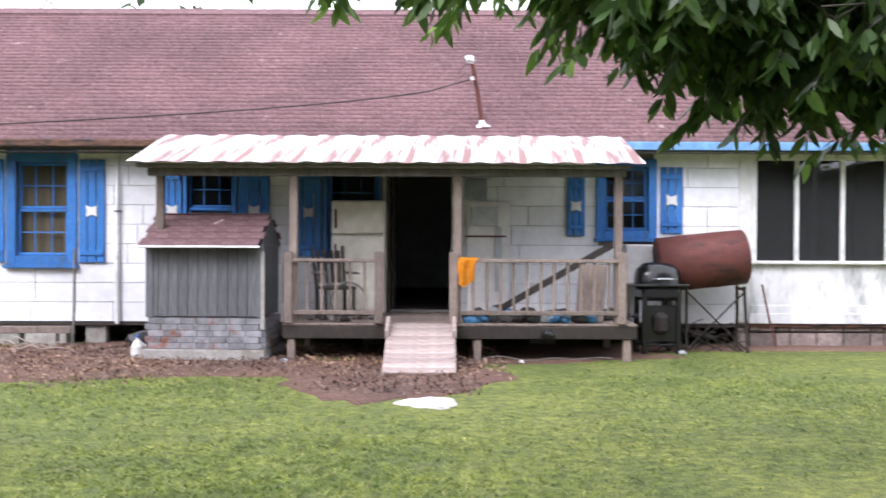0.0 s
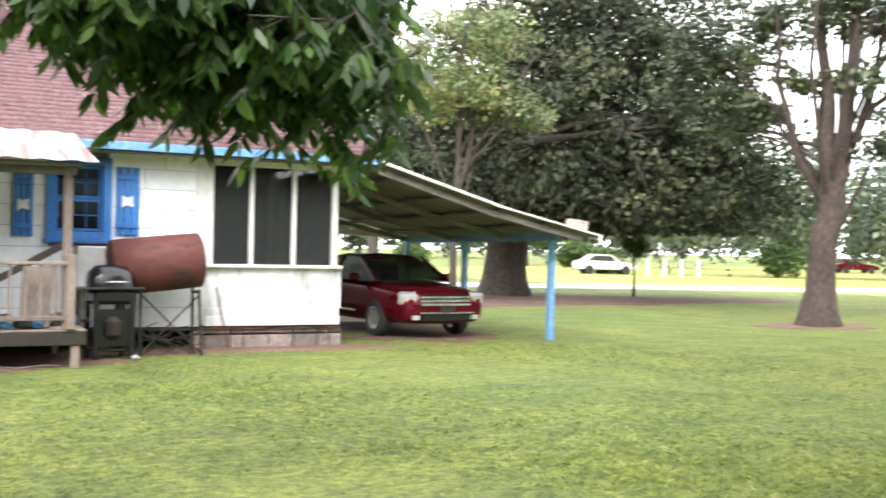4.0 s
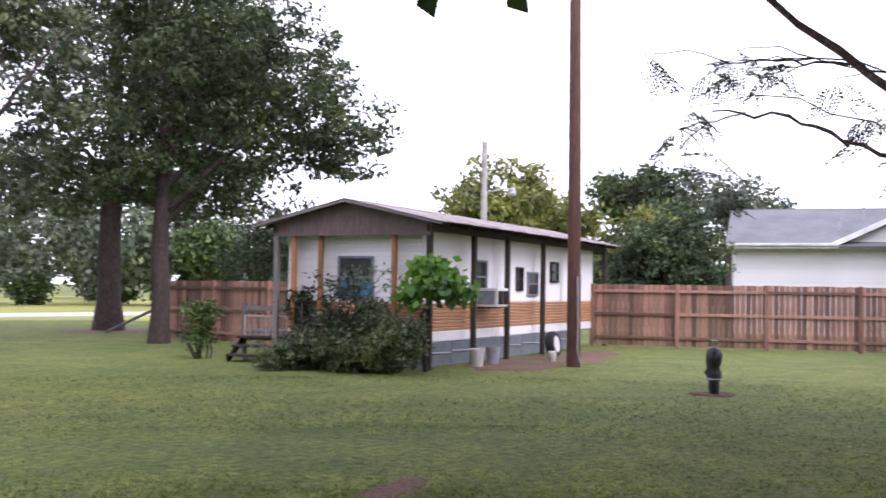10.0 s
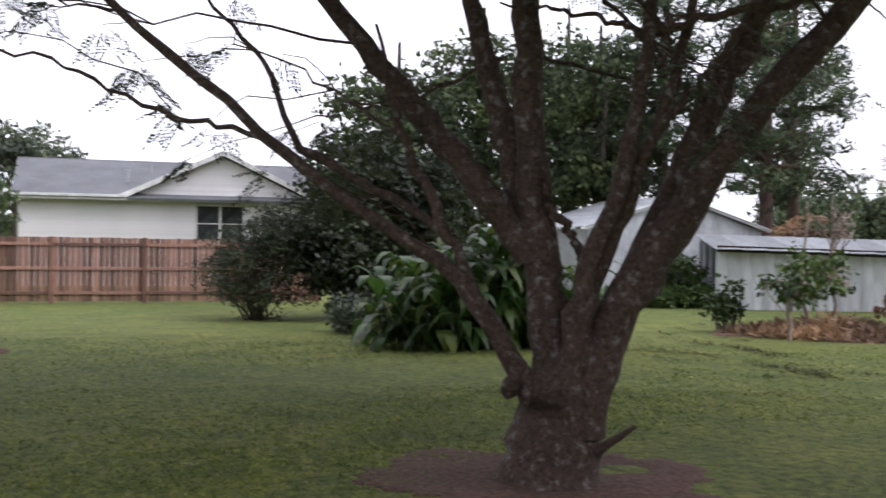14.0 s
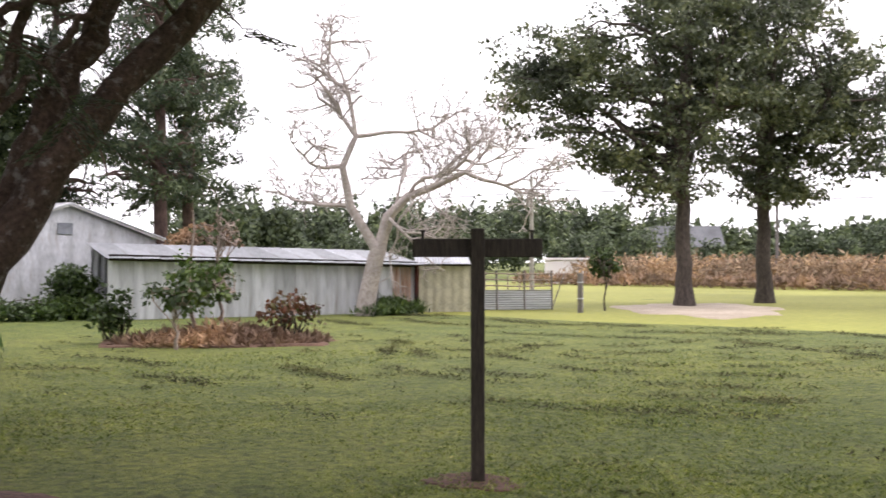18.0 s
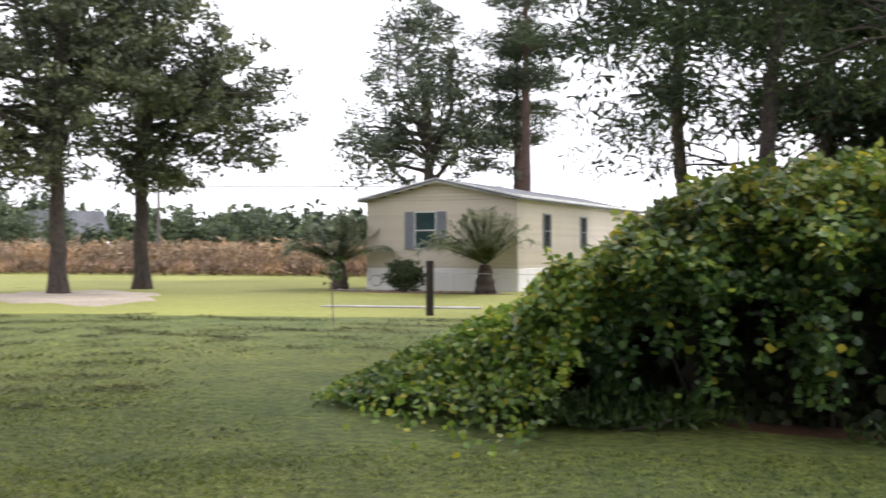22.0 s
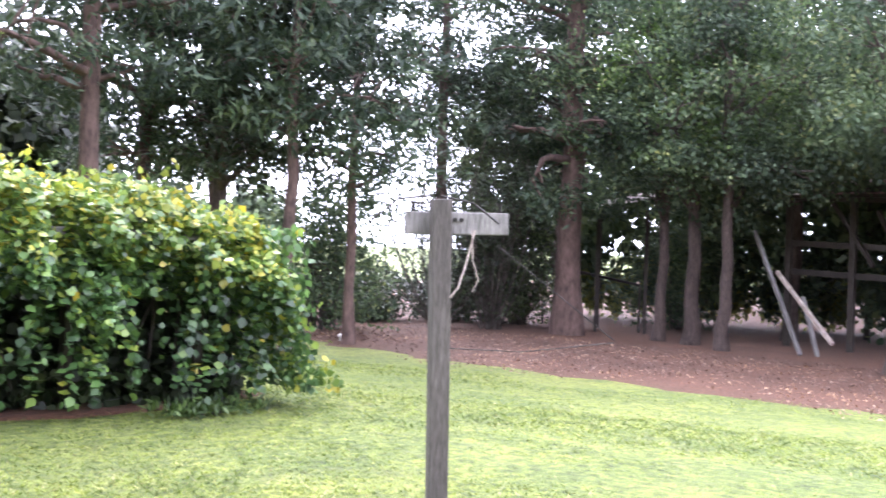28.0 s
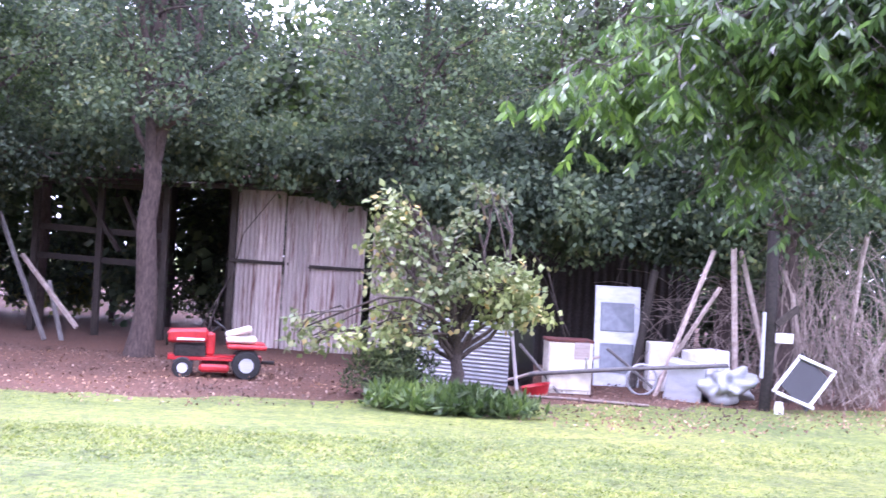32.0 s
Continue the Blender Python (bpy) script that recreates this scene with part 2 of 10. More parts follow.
ZINC = plain("galvanised_metal", (0.4, 0.42, 0.45), (0.6, 0.62, 0.65), 6, 1.0, 0.5, metal=0.25, bump=0.1, rnd=0.25, stretch=(3, 0.4, 1), stain=(0.27, 0.24, 0.22), stain_scale=1.5, stain_at=(0.56, 0.75))
OLDTIN = plain("old_dark_tin", (0.14, 0.125, 0.115), (0.27, 0.25, 0.24), 6, 1.2, 0.7, metal=0.1, bump=0.1, rnd=0.2, stretch=(0.4, 3, 1), stain=(0.16, 0.09, 0.06), stain_scale=1.5)
CREAMTIN = plain("cream_metal_sheet", (0.5, 0.47, 0.36), (0.64, 0.61, 0.48), 5, 1.0, 0.6, rnd=0.1, stretch=(3, 3, 0.4))
RUST = plain("rusty_steel", (0.085, 0.024, 0.02), (0.15, 0.042, 0.032), 5, 1.5, 0.7, metal=0.2, bump=0.15, rnd=0, stretch=(1, 1, 0.5), stain=(0.035, 0.018, 0.018), stain_scale=2.6, stain_at=(0.5, 0.62))
RUSTPANEL = plain("rust_brown_sheet", (0.35, 0.285, 0.26), (0.58, 0.51, 0.475), 9, 1.2, 0.8, bump=0.3, rnd=0.25, stretch=(3, 0.25, 3), stain=(0.13, 0.055, 0.04), stain_scale=1.9, stain_at=(0.53, 0.66))
IRON = plain("dark_iron", (0.015, 0.014, 0.014), (0.05, 0.04, 0.035), 20, 2, 0.6, metal=0.5, rnd=0)
BLACK = plain("black_enamel", (0.006, 0.006, 0.007), (0.014, 0.014, 0.016), 20, 2, 0.22, bump=0.05, rnd=0)
RUBBER = plain("black_rubber", (0.012, 0.012, 0.012), (0.03, 0.03, 0.03), 30, 3, 0.85, rnd=0)
CHROME = plain("worn_chrome", (0.55, 0.56, 0.58), (0.7, 0.7, 0.72), 10, 2, 0.25, metal=0.9, bump=0, rnd=0)
APPLIANCE = plain("yellowed_white_enamel", (0.6, 0.56, 0.47), (0.74, 0.71, 0.63), 6, 1.5, 0.4, bump=0.05, rnd=0.08, stain=(0.36, 0.14, 0.06), stain_scale=3, stain_at=(0.64, 0.8))
BARK = plain("grey_brown_bark", (0.03, 0.024, 0.02), (0.12, 0.098, 0.084), 16, 1.5, 0.95, bump=1.0, rnd=0.15, stretch=(1, 1, 0.35))
MIMOSABARK = plain("mimosa_bark", (0.036, 0.021, 0.016), (0.135, 0.09, 0.07), 30, 2.2, 0.92, bump=0.9, rnd=0.12, stain=(0.27, 0.255, 0.235), stain_scale=13, stain_at=(0.54, 0.7))
DARKBARK = plain("dark_smooth_bark", (0.038, 0.028, 0.024), (0.13, 0.102, 0.088), 26, 3.5, 0.92, bump=0.9, rnd=0.12, stain=(0.15, 0.14, 0.125), stain_scale=9, stain_at=(0.58, 0.74))
PINEBARK = plain("pine_bark", (0.05, 0.031, 0.026), (0.165, 0.105, 0.088), 9, 1.5, 0.95, bump=1.0, rnd=0.15, stretch=(1, 1, 0.4))
DEADBARK = plain("bleached_dead_wood", (0.34, 0.29, 0.26), (0.58, 0.53, 0.5), 10, 1, 0.9, bump=0.5, rnd=0)
CARRED = plain("dark_red_car_paint", (0.1, 0.003, 0.01), (0.125, 0.004, 0.013), 40, 2, 0.14, metal=0.45, bump=0, rnd=0)
TRACTORRED = plain("faded_red_paint", (0.34, 0.014, 0.018), (0.48, 0.025, 0.028), 10, 2, 0.4, bump=0.05, rnd=0)
GREENLEAF = leafy("oak_leaf", [(0, (0.028, 0.045, 0.018)), (0.5, (0.055, 0.085, 0.032)), (1, (0.11, 0.145, 0.06))], 0.35, 0.7)
WOODBARK = plain("red_brown_woodland_bark", (0.03, 0.021, 0.018), (0.105, 0.074, 0.064), 24, 3, 0.92, bump=0.9, rnd=0.15, stretch=(1, 1, 0.3))
COOLLEAF = leafy("cool_green_leaf", [(0, (0.034, 0.056, 0.03)), (0.5, (0.06, 0.095, 0.047)), (0.9, (0.095, 0.135, 0.066)), (1, (0.18, 0.2, 0.08))], 0.35, 0.75)
EVERLEAF = leafy("dark_evergreen_leaf", [(0, (0.016, 0.022, 0.012)), (0.6, (0.042, 0.053, 0.028)), (1, (0.1, 0.11, 0.058))], 0.2, 0.8)
OAKDARK = leafy("dull_oak_leaf", [(0, (0.034, 0.048, 0.025)), (0.5, (0.068, 0.09, 0.043)), (1, (0.13, 0.155, 0.082))], 0.3)
# dark green leaves; also paints shade inside the vines and woods
DARKLEAF = leafy("dark_and_shaded_leaf", [(0, (0.014, 0.022, 0.009)), (0.6, (0.03, 0.048, 0.017)), (1, (0.055, 0.07, 0.028))], 0.22, 0.5)
MIDLEAF = leafy("broad_leaf", [(0, (0.03, 0.06, 0.014)), (0.5, (0.06, 0.11, 0.025)), (1, (0.12, 0.18, 0.045))], 0.35)
PECANLEAF = leafy("pecan_leaf", [(0, (0.03, 0.062, 0.018)), (0.6, (0.06, 0.12, 0.028)), (1, (0.14, 0.24, 0.05))], 0.45, 0.35)
YELLOWLEAF = leafy("yellow_green_leaf", [(0, (0.1, 0.13, 0.03)), (0.5, (0.17, 0.2, 0.05)), (1, (0.28, 0.27, 0.06))], 0.4)
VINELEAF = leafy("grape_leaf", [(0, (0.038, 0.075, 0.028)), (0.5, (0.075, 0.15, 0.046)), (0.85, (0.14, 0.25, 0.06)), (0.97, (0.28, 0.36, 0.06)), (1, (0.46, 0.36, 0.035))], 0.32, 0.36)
# yellowing top leaves, brightened in colour as if lit from above
VINETOP = leafy("lit_top_grape_leaf", [(0, (0.06, 0.12, 0.025)), (0.4, (0.16, 0.24, 0.04)), (0.8, (0.32, 0.36, 0.05)), (1, (0.5, 0.4, 0.03))], 0.4, 0.45)
# darker copy of the pine needle: shade of the woods put into the colour
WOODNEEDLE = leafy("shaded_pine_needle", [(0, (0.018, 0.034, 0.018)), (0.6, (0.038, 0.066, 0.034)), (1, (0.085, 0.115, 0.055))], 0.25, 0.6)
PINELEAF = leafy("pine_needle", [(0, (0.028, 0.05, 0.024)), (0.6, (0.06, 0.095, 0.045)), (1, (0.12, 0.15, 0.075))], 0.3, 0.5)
PALMLEAF = leafy("palm_frond", [(0, (0.1, 0.13, 0.085)), (0.5, (0.2, 0.24, 0.15)), (1, (0.32, 0.34, 0.21))], 0.4)
GREYLEAF = leafy("grey_green_leaf", [(0, (0.045, 0.065, 0.04)), (0.5, (0.09, 0.12, 0.075)), (1, (0.16, 0.19, 0.12))], 0.3)
# distant leaves are paled in colour to stand for haze
FARLEAF = leafy("far_wood_leaf", [(0, (0.055, 0.075, 0.045)), (0.6, (0.095, 0.13, 0.068)), (1, (0.145, 0.185, 0.095))], 0.2, 0.7)
CANNALEAF = leafy("canna_leaf", [(0, (0.03, 0.07, 0.015)), (0.6, (0.065, 0.14, 0.03)), (1, (0.15, 0.2, 0.045))], 0.35, 0.35)
REDLEAF = leafy("reddish_leaf", [(0, (0.09, 0.045, 0.02)), (0.5, (0.17, 0.06, 0.03)), (1, (0.08, 0.11, 0.03))], 0.3)
CORN = leafy("ripe_corn", [(0, (0.22, 0.145, 0.09)), (0.6, (0.4, 0.28, 0.18)), (1, (0.52, 0.4, 0.27))], 0.2, 0.8)
PALELEAF = leafy("pale_green_leaf", [(0, (0.1, 0.14, 0.05)), (0.6, (0.2, 0.25, 0.1)), (0.9, (0.3, 0.33, 0.17)), (1, (0.35, 0.25, 0.08))], 0.35)
LITTERLEAF = leafy("dead_leaf", [(0, (0.08, 0.048, 0.036)), (0.6, (0.2, 0.125, 0.095)), (1, (0.36, 0.26, 0.2))], 0.1, 0.8)
GLASS = clear_glass("window_glass", (0.8, 0.82, 0.82), 0.2)
SCREEN = clear_glass("insect_screen", (0.5, 0.5, 0.5), 0.5, 0.8)
CARGLASS = clear_glass("car_glass", (0.3, 0.33, 0.32), 0.6)
# colour carries the dimness of the rooms behind the openings
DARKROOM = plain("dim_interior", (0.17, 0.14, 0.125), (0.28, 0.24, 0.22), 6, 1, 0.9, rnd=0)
VINYL = plain("cream_vinyl_siding", (0.6, 0.535, 0.44), (0.67, 0.6, 0.5), 20, 0.12, 0.6, bump=0.03, rnd=0.06)
VINYLWHITE = plain("white_vinyl_siding", (0.84, 0.82, 0.825), (0.9, 0.88, 0.885), 20, 0.12, 0.6, bump=0.03, rnd=0.06)
GREYROOF = plain("grey_shingle", (0.12, 0.125, 0.135), (0.21, 0.215, 0.23), 30, 0.6, 0.95, rnd=0.12, island=True)
ORANGEBAND = plain("orange_tan_metal", (0.42, 0.19, 0.08), (0.52, 0.26, 0.12), 8, 1.2, 0.5, rnd=0.08)
GREYSKIRT = plain("grey_skirting", (0.15, 0.165, 0.19), (0.22, 0.24, 0.27), 8, 1.2, 0.7, rnd=0.1)
BRICK = plain("grey_washed_brick", (0.17, 0.175, 0.19), (0.33, 0.33, 0.35), 9, 2, 0.9, rnd=0.3, stain=(0.26, 0.09, 0.05), stain_scale=3.5, stain_at=(0.55, 0.66), world=True)
ORANGECLOTH = plain("orange_cloth", (0.75, 0.27, 0.01), (0.9, 0.38, 0.02), 12, 3, 0.9, rnd=0)
CREAMSEAT = plain("cream_vinyl", (0.55, 0.5, 0.42), (0.7, 0.66, 0.58), 12, 2, 0.6, rnd=0)
PLASTICWHITE = plain("white_plastic", (0.66, 0.64, 0.62), (0.76, 0.74, 0.72), 12, 2, 0.5, bump=0.03, rnd=0.05)
BRUSHWOOD = plain("brown_brushwood", (0.13, 0.098, 0.084), (0.38, 0.31, 0.27), 12, 2, 0.95, rnd=0, island=True)
TWIG = plain("dry_vine_stem", (0.26, 0.2, 0.17), (0.5, 0.42, 0.37), 12, 2, 0.95, rnd=0.1)
BLACKPLASTIC = plain("black_plastic_wrap", (0.012, 0.012, 0.015), (0.04, 0.04, 0.045), 9, 3, 0.4, bump=0.5, rnd=0)
PUMPBOARD = plain("blue_grey_board", (0.07, 0.072, 0.078), (0.16, 0.163, 0.172), 10, 1.5, 0.85, bump=0.25, rnd=0.15, stretch=(5, 5, 0.5))
SLABSTONE = plain("pale_worn_slab", (0.5, 0.48, 0.46), (0.7, 0.68, 0.66), 14, 4, 0.9, rnd=0, stain=(0.3, 0.25, 0.2), stain_scale=6)
GREYPOST = plain("old_grey_post", (0.05, 0.042, 0.036), (0.125, 0.108, 0.098), 14, 2, 0.85, bump=0.5, rnd=0.1, stretch=(4, 4, 0.7))
BROWNPOLE = plain("creosoted_pole", (0.07, 0.03, 0.022), (0.15, 0.07, 0.052), 10, 1.5, 0.85, bump=0.5, rnd=0, stretch=(3, 3, 0.3))


ROTWOOD = plain("rotting_fascia_wood", (0.07, 0.035, 0.022), (0.2, 0.105, 0.07), 12, 2, 0.9, bump=0.5, rnd=0.2, stretch=(0.8, 4, 4), stain=(0.03, 0.024, 0.022), stain_scale=2.4, stain_at=(0.48, 0.62))


# stained blocks, also darkened in colour for the low light under the porch
OLDBLOCK = plain("stained_pinkish_block", (0.15, 0.115, 0.105), (0.34, 0.28, 0.255), 12, 2, 0.9, rnd=0.35, stain=(0.16, 0.07, 0.045), stain_scale=3, stain_at=(0.55, 0.7), world=True)


# ---- mesh helpers ----
MESHES = {}


def thing(name, label, category, x=0.0, y=0.0, z=0.0, rz=0.0, group="", kind=""):
    ob = new(name)
    ob.matrix_basis = pose(x, y, z, 0, 0, rz)
    return tagged(ob, label, category, group, kind)


def raw_mesh(name, verts, faces, material, smooth=False):
    """A mesh from an array of places and one of faces, all with the same number of corners."""
    verts, faces = np.asarray(verts, np.float32), np.asarray(faces, np.int32)
    me = bpy.data.meshes.new(name)
    k = faces.shape[1]
    me.vertices.add(len(verts))
    me.vertices.foreach_set("co", verts.ravel())
    me.loops.add(faces.size)
    me.loops.foreach_set("vertex_index", faces.ravel())
    me.polygons.add(len(faces))
    me.polygons.foreach_set("loop_start", np.arange(0, faces.size, k, dtype=np.int32))
    me.polygons.foreach_set("loop_total", np.full(len(faces), k, np.int32))
    if smooth:
        me.polygons.foreach_set("use_smooth", np.ones(len(faces), bool))
    me.update(calc_edges=True)
    me.materials.append(material)
    return me


def put_part(name, me, parent=None, label="", m=None, kind=""):
    ob = new(name, me)
    ob.parent = parent
    if m is not None:
        ob.matrix_basis = m
    return tagged(ob, label, kind=kind)


def part(name, bm, material, parent=None, label="", m=None, smooth=False):
    me = bpy.data.meshes.new(name)
    bm.to_mesh(me)
    bm.free()
    if smooth:
        me.polygons.foreach_set("use_smooth", np.ones(len(me.polygons), bool))
    me.materials.append(material)
    return put_part(name, me, parent, label, m)


def box(name, size, at, material, parent=None, label="", rot=(0, 0, 0), bevel=0.008):
    """A box with worn edges, centred on a place."""
    key = (tuple(round(s, 3) for s in size), material.name, bevel)
    if key not in MESHES:
        bm = bmesh.new()
        bmesh.ops.create_cube(bm, size=1)
        bmesh.ops.scale(bm, vec=size, verts=bm.verts)
        b = min(bevel, 0.3 * min(size))
        if b > 0.0005:
            bmesh.ops.bevel(bm, geom=bm.edges[:], offset=b, segments=1, affect="EDGES")
        me = bpy.data.meshes.new(name)
        bm.to_mesh(me)
        bm.free()
        me.materials.append(material)
        MESHES[key] = me
    return put_part(name, MESHES[key], parent, label, pose(*at, *rot))


def beam(name, a, b, w, h, material, parent=None, label=""):
    """A squared timber from a to b."""
    a, b = Vector(a), Vector(b)
    d = b - a
    ob = box(name, (w, h, round(d.length, 3)), (0, 0, 0), material, parent, label)
    ob.matrix_basis = Matrix.Translation((a + b) / 2) @ d.to_track_quat("Z", "Y").to_matrix().to_4x4()
    return ob


def tube_arrays(points, radii, sides=8, offset=0):
    """Verts and quads of a tapering tube along points."""
    pts = np.asarray(points, float)
    d = np.gradient(pts, axis=0)
    d /= np.linalg.norm(d, axis=1)[:, None] + 1e-9
    ref = np.array([0.0, 0, 1]) if abs(d[:, 2]).mean() < 0.8 else np.array([1.0, 0, 0])
    u = np.cross(d, ref)
    u /= np.linalg.norm(u, axis=1)[:, None] + 1e-9
    v = np.cross(d, u)
    ang = np.arange(sides) * 2 * np.pi / sides
    ring = (u[:, None] * np.cos(ang)[None, :, None] + v[:, None] * np.sin(ang)[None, :, None]) * np.asarray(radii, float)[:, None, None]
    verts = (pts[:, None] + ring).reshape(-1, 3)
    i, j = np.meshgrid(np.arange(len(pts) - 1), np.arange(sides), indexing="ij")
    k = (j + 1) % sides
    faces = np.stack([i * sides + j, i * sides + k, (i + 1) * sides + k, (i + 1) * sides + j], -1).reshape(-1, 4) + offset
    return verts, faces


def tubes(name, runs, material, parent=None, label="", sides=8, m=None, kind=""):
    """One smooth mesh of several tubes; runs of (points, radii)."""
    vs, fs, n = [], [], 0
    for pts, rad in runs:
        rad = np.full(len(pts), rad) if np.isscalar(rad) else rad
        v, f = tube_arrays(pts, rad, sides, n)
        vs.append(v)
        fs.append(f)
        n += len(v)
    return put_part(name, raw_mesh(name, np.concatenate(vs), np.concatenate(fs), material, True), parent, label, m, kind)


def lathe(name, profile, material, parent=None, label="", at=(0, 0, 0), rot=(0, 0, 0), sides=20):
    """A turned shape about z from (radius, height) pairs, closed at both ends."""
    bm = bmesh.new()
    rings = [[bm.verts.new((r * math.cos(a), r * math.sin(a), z)) for a in (k * 2 * math.pi / sides for k in range(sides))] for r, z in profile]
    for lo, hi in zip(rings, rings[1:]):
        for k in range(sides):
            bm.faces.new((lo[k], lo[(k + 1) % sides], hi[(k + 1) % sides], hi[k]))
    bm.faces.new(rings[0][::-1])
    bm.faces.new(rings[-1])
    return part(name, bm, material, parent, label, pose(*at, *rot), smooth=False)


def prism(name, outline, thick, material, parent=None, label="", m=None, bevel=0.0):
    """An outline in x and z, drawn out along y by thick."""
    bm = bmesh.new()
    a = [bm.verts.new((x, 0, z)) for x, z in outline]
    b = [bm.verts.new((x, thick, z)) for x, z in outline]
    n = len(a)
    bm.faces.new(a)
    bm.faces.new(b[::-1])
    for k in range(n):
        bm.faces.new((a[k], b[k], b[(k + 1) % n], a[(k + 1) % n]))
    bmesh.ops.recalc_face_normals(bm, faces=bm.faces)
    if bevel:
        bmesh.ops.bevel(bm, geom=bm.edges[:], offset=bevel, segments=1, affect="EDGES")
    return part(name, bm, material, parent, label, m)


def wave_sheet(name, width, length, material, parent=None, label="", m=None, pitch=0.08, depth=0.012, thick=0.003, along=6):
    """A ribbed metal sheet in x and y; ribs run along y."""
    nx = int(width / pitch * 6) + 1
    x = np.linspace(-width / 2, width / 2, nx)
    y = np.linspace(-length / 2, length / 2, along)
    z = depth * np.sin(x / pitch * 2 * np.pi)
    X, Y = np.meshgrid(x, y)
    Z = np.broadcast_to(z, X.shape) + 0.006 * np.sin(Y * 3 + X)
    top = np.stack([X, Y, Z], -1).reshape(-1, 3)
    bot = top - (0, 0, thick)
    i, j = np.meshgrid(np.arange(along - 1), np.arange(nx - 1), indexing="ij")
    f = np.stack([i * nx + j, i * nx + j + 1, (i + 1) * nx + j + 1, (i + 1) * nx + j], -1).reshape(-1, 4)
    return put_part(name, raw_mesh(name, np.concatenate([top, bot]), np.concatenate([f, f[:, ::-1] + len(top)]), material, True), parent, label, m)


LEAF = ((0, 0), (0.32, 0.5), (0, 1), (-0.32, 0.5))
SLIM = ((0, 0), (0.13, 0.4), (0, 1), (-0.13, 0.4))
VINE = ((0.2, 0), (0.5, 0.4), (0, 1), (-0.5, 0.4), (-0.2, 0))
ROUND = ((0, 0), (0.42, 0.12), (0.48, 0.52), (0, 1), (-0.48, 0.52), (-0.42, 0.12))
NEEDLE = ((-0.03, 0), (0.03, 0), (0.02, 1), (-0.02, 1))


def leaf_arrays(places, size, outline, rng, down=0.3, facing=None, spread=0.4):
    """Verts and faces of one leaf at each place. down: how far they hang. facing: way that they mostly face."""
    n = len(places)
    d = rng.normal(size=(n, 3))
    d[:, 2] -= down * 2
    d /= np.linalg.norm(d, axis=1)[:, None]
    up = rng.normal(size=(n, 3)) * (1 if facing is None else spread) + (np.array([0, 0, 0.6]) if facing is None else facing)
    s = np.cross(d, up)
    s /= np.linalg.norm(s, axis=1)[:, None] + 1e-9
    L = (size * rng.uniform(0.6, 1.3, n))[:, None]
    o = np.array(outline)
    v = places[:, None] + d[:, None] * o[None, :, 1:2] * L[:, None] + s[:, None] * o[None, :, 0:1] * L[:, None]
    return v.reshape(-1, 3), np.arange(n * len(o)).reshape(n, len(o))


def leaf_part(name, places, size, material, parent=None, outline=LEAF, rng=RNG, down=0.3, label="", facing=None, kind="", spread=0.4):
    v, f = leaf_arrays(np.asarray(places, float), size, outline, rng, down, facing, spread)
    return put_part(name, raw_mesh(name, v, f, material), parent, label, None, kind)


def lobe_clumps(lobes, n, rng):
    """Clump centres inside ellipsoids, thicker towards their skins."""
    w = np.array([l[3] * l[4] * l[5] for l in lobes]) ** 0.75
    pick = rng.choice(len(lobes), n, p=w / w.sum())
    d = rng.normal(size=(n, 3))
    d /= np.linalg.norm(d, axis=1)[:, None]
    r = rng.uniform(0, 1, n) ** 0.4
    lb = np.array(lobes, float)
    return lb[pick, :3] + d * r[:, None] * lb[pick, 3:6] * rng.uniform(0.75, 1.12, n)[:, None]


def tufts(cl, per, r, rng):
    """Leaf places in rounded, flattened tufts of uneven size about clump centres, and the way each leaf faces: outwards and up."""
    n = len(cl)
    d = rng.normal(size=(n, per, 3))
    d /= np.linalg.norm(d, axis=2)[:, :, None]
    rad = rng.uniform(0.25, 1.0, (n, per, 1)) ** 0.6 * (r * 1.55 * rng.uniform(0.55, 1.3, (n, 1, 1)))
    off = d * rad * np.array([1, 1, 0.55])
    off[:, :, 2] -= 0.12 * (off[:, :, 0] ** 2 + off[:, :, 1] ** 2) / r
    p = cl[:, None] + off
    return p.reshape(-1, 3), (d * 0.7 + np.array([0, 0, 0.75])).reshape(-1, 3)


def bend(a, b, rng, n=6, sag=0.12):
    """A crooked run of points from a to b."""
    a, b = np.asarray(a, float), np.asarray(b, float)
    t = np.linspace(0, 1, n)[:, None]
    far = np.linalg.norm(b - a)
    off = rng.normal(size=3) * far * sag
    off[2] = abs(off[2])
    run = a + (b - a) * t + off * (np.sin(t * np.pi)) + rng.normal(size=(n, 3)) * far * 0.02 * np.sin(t * np.pi)
    return run


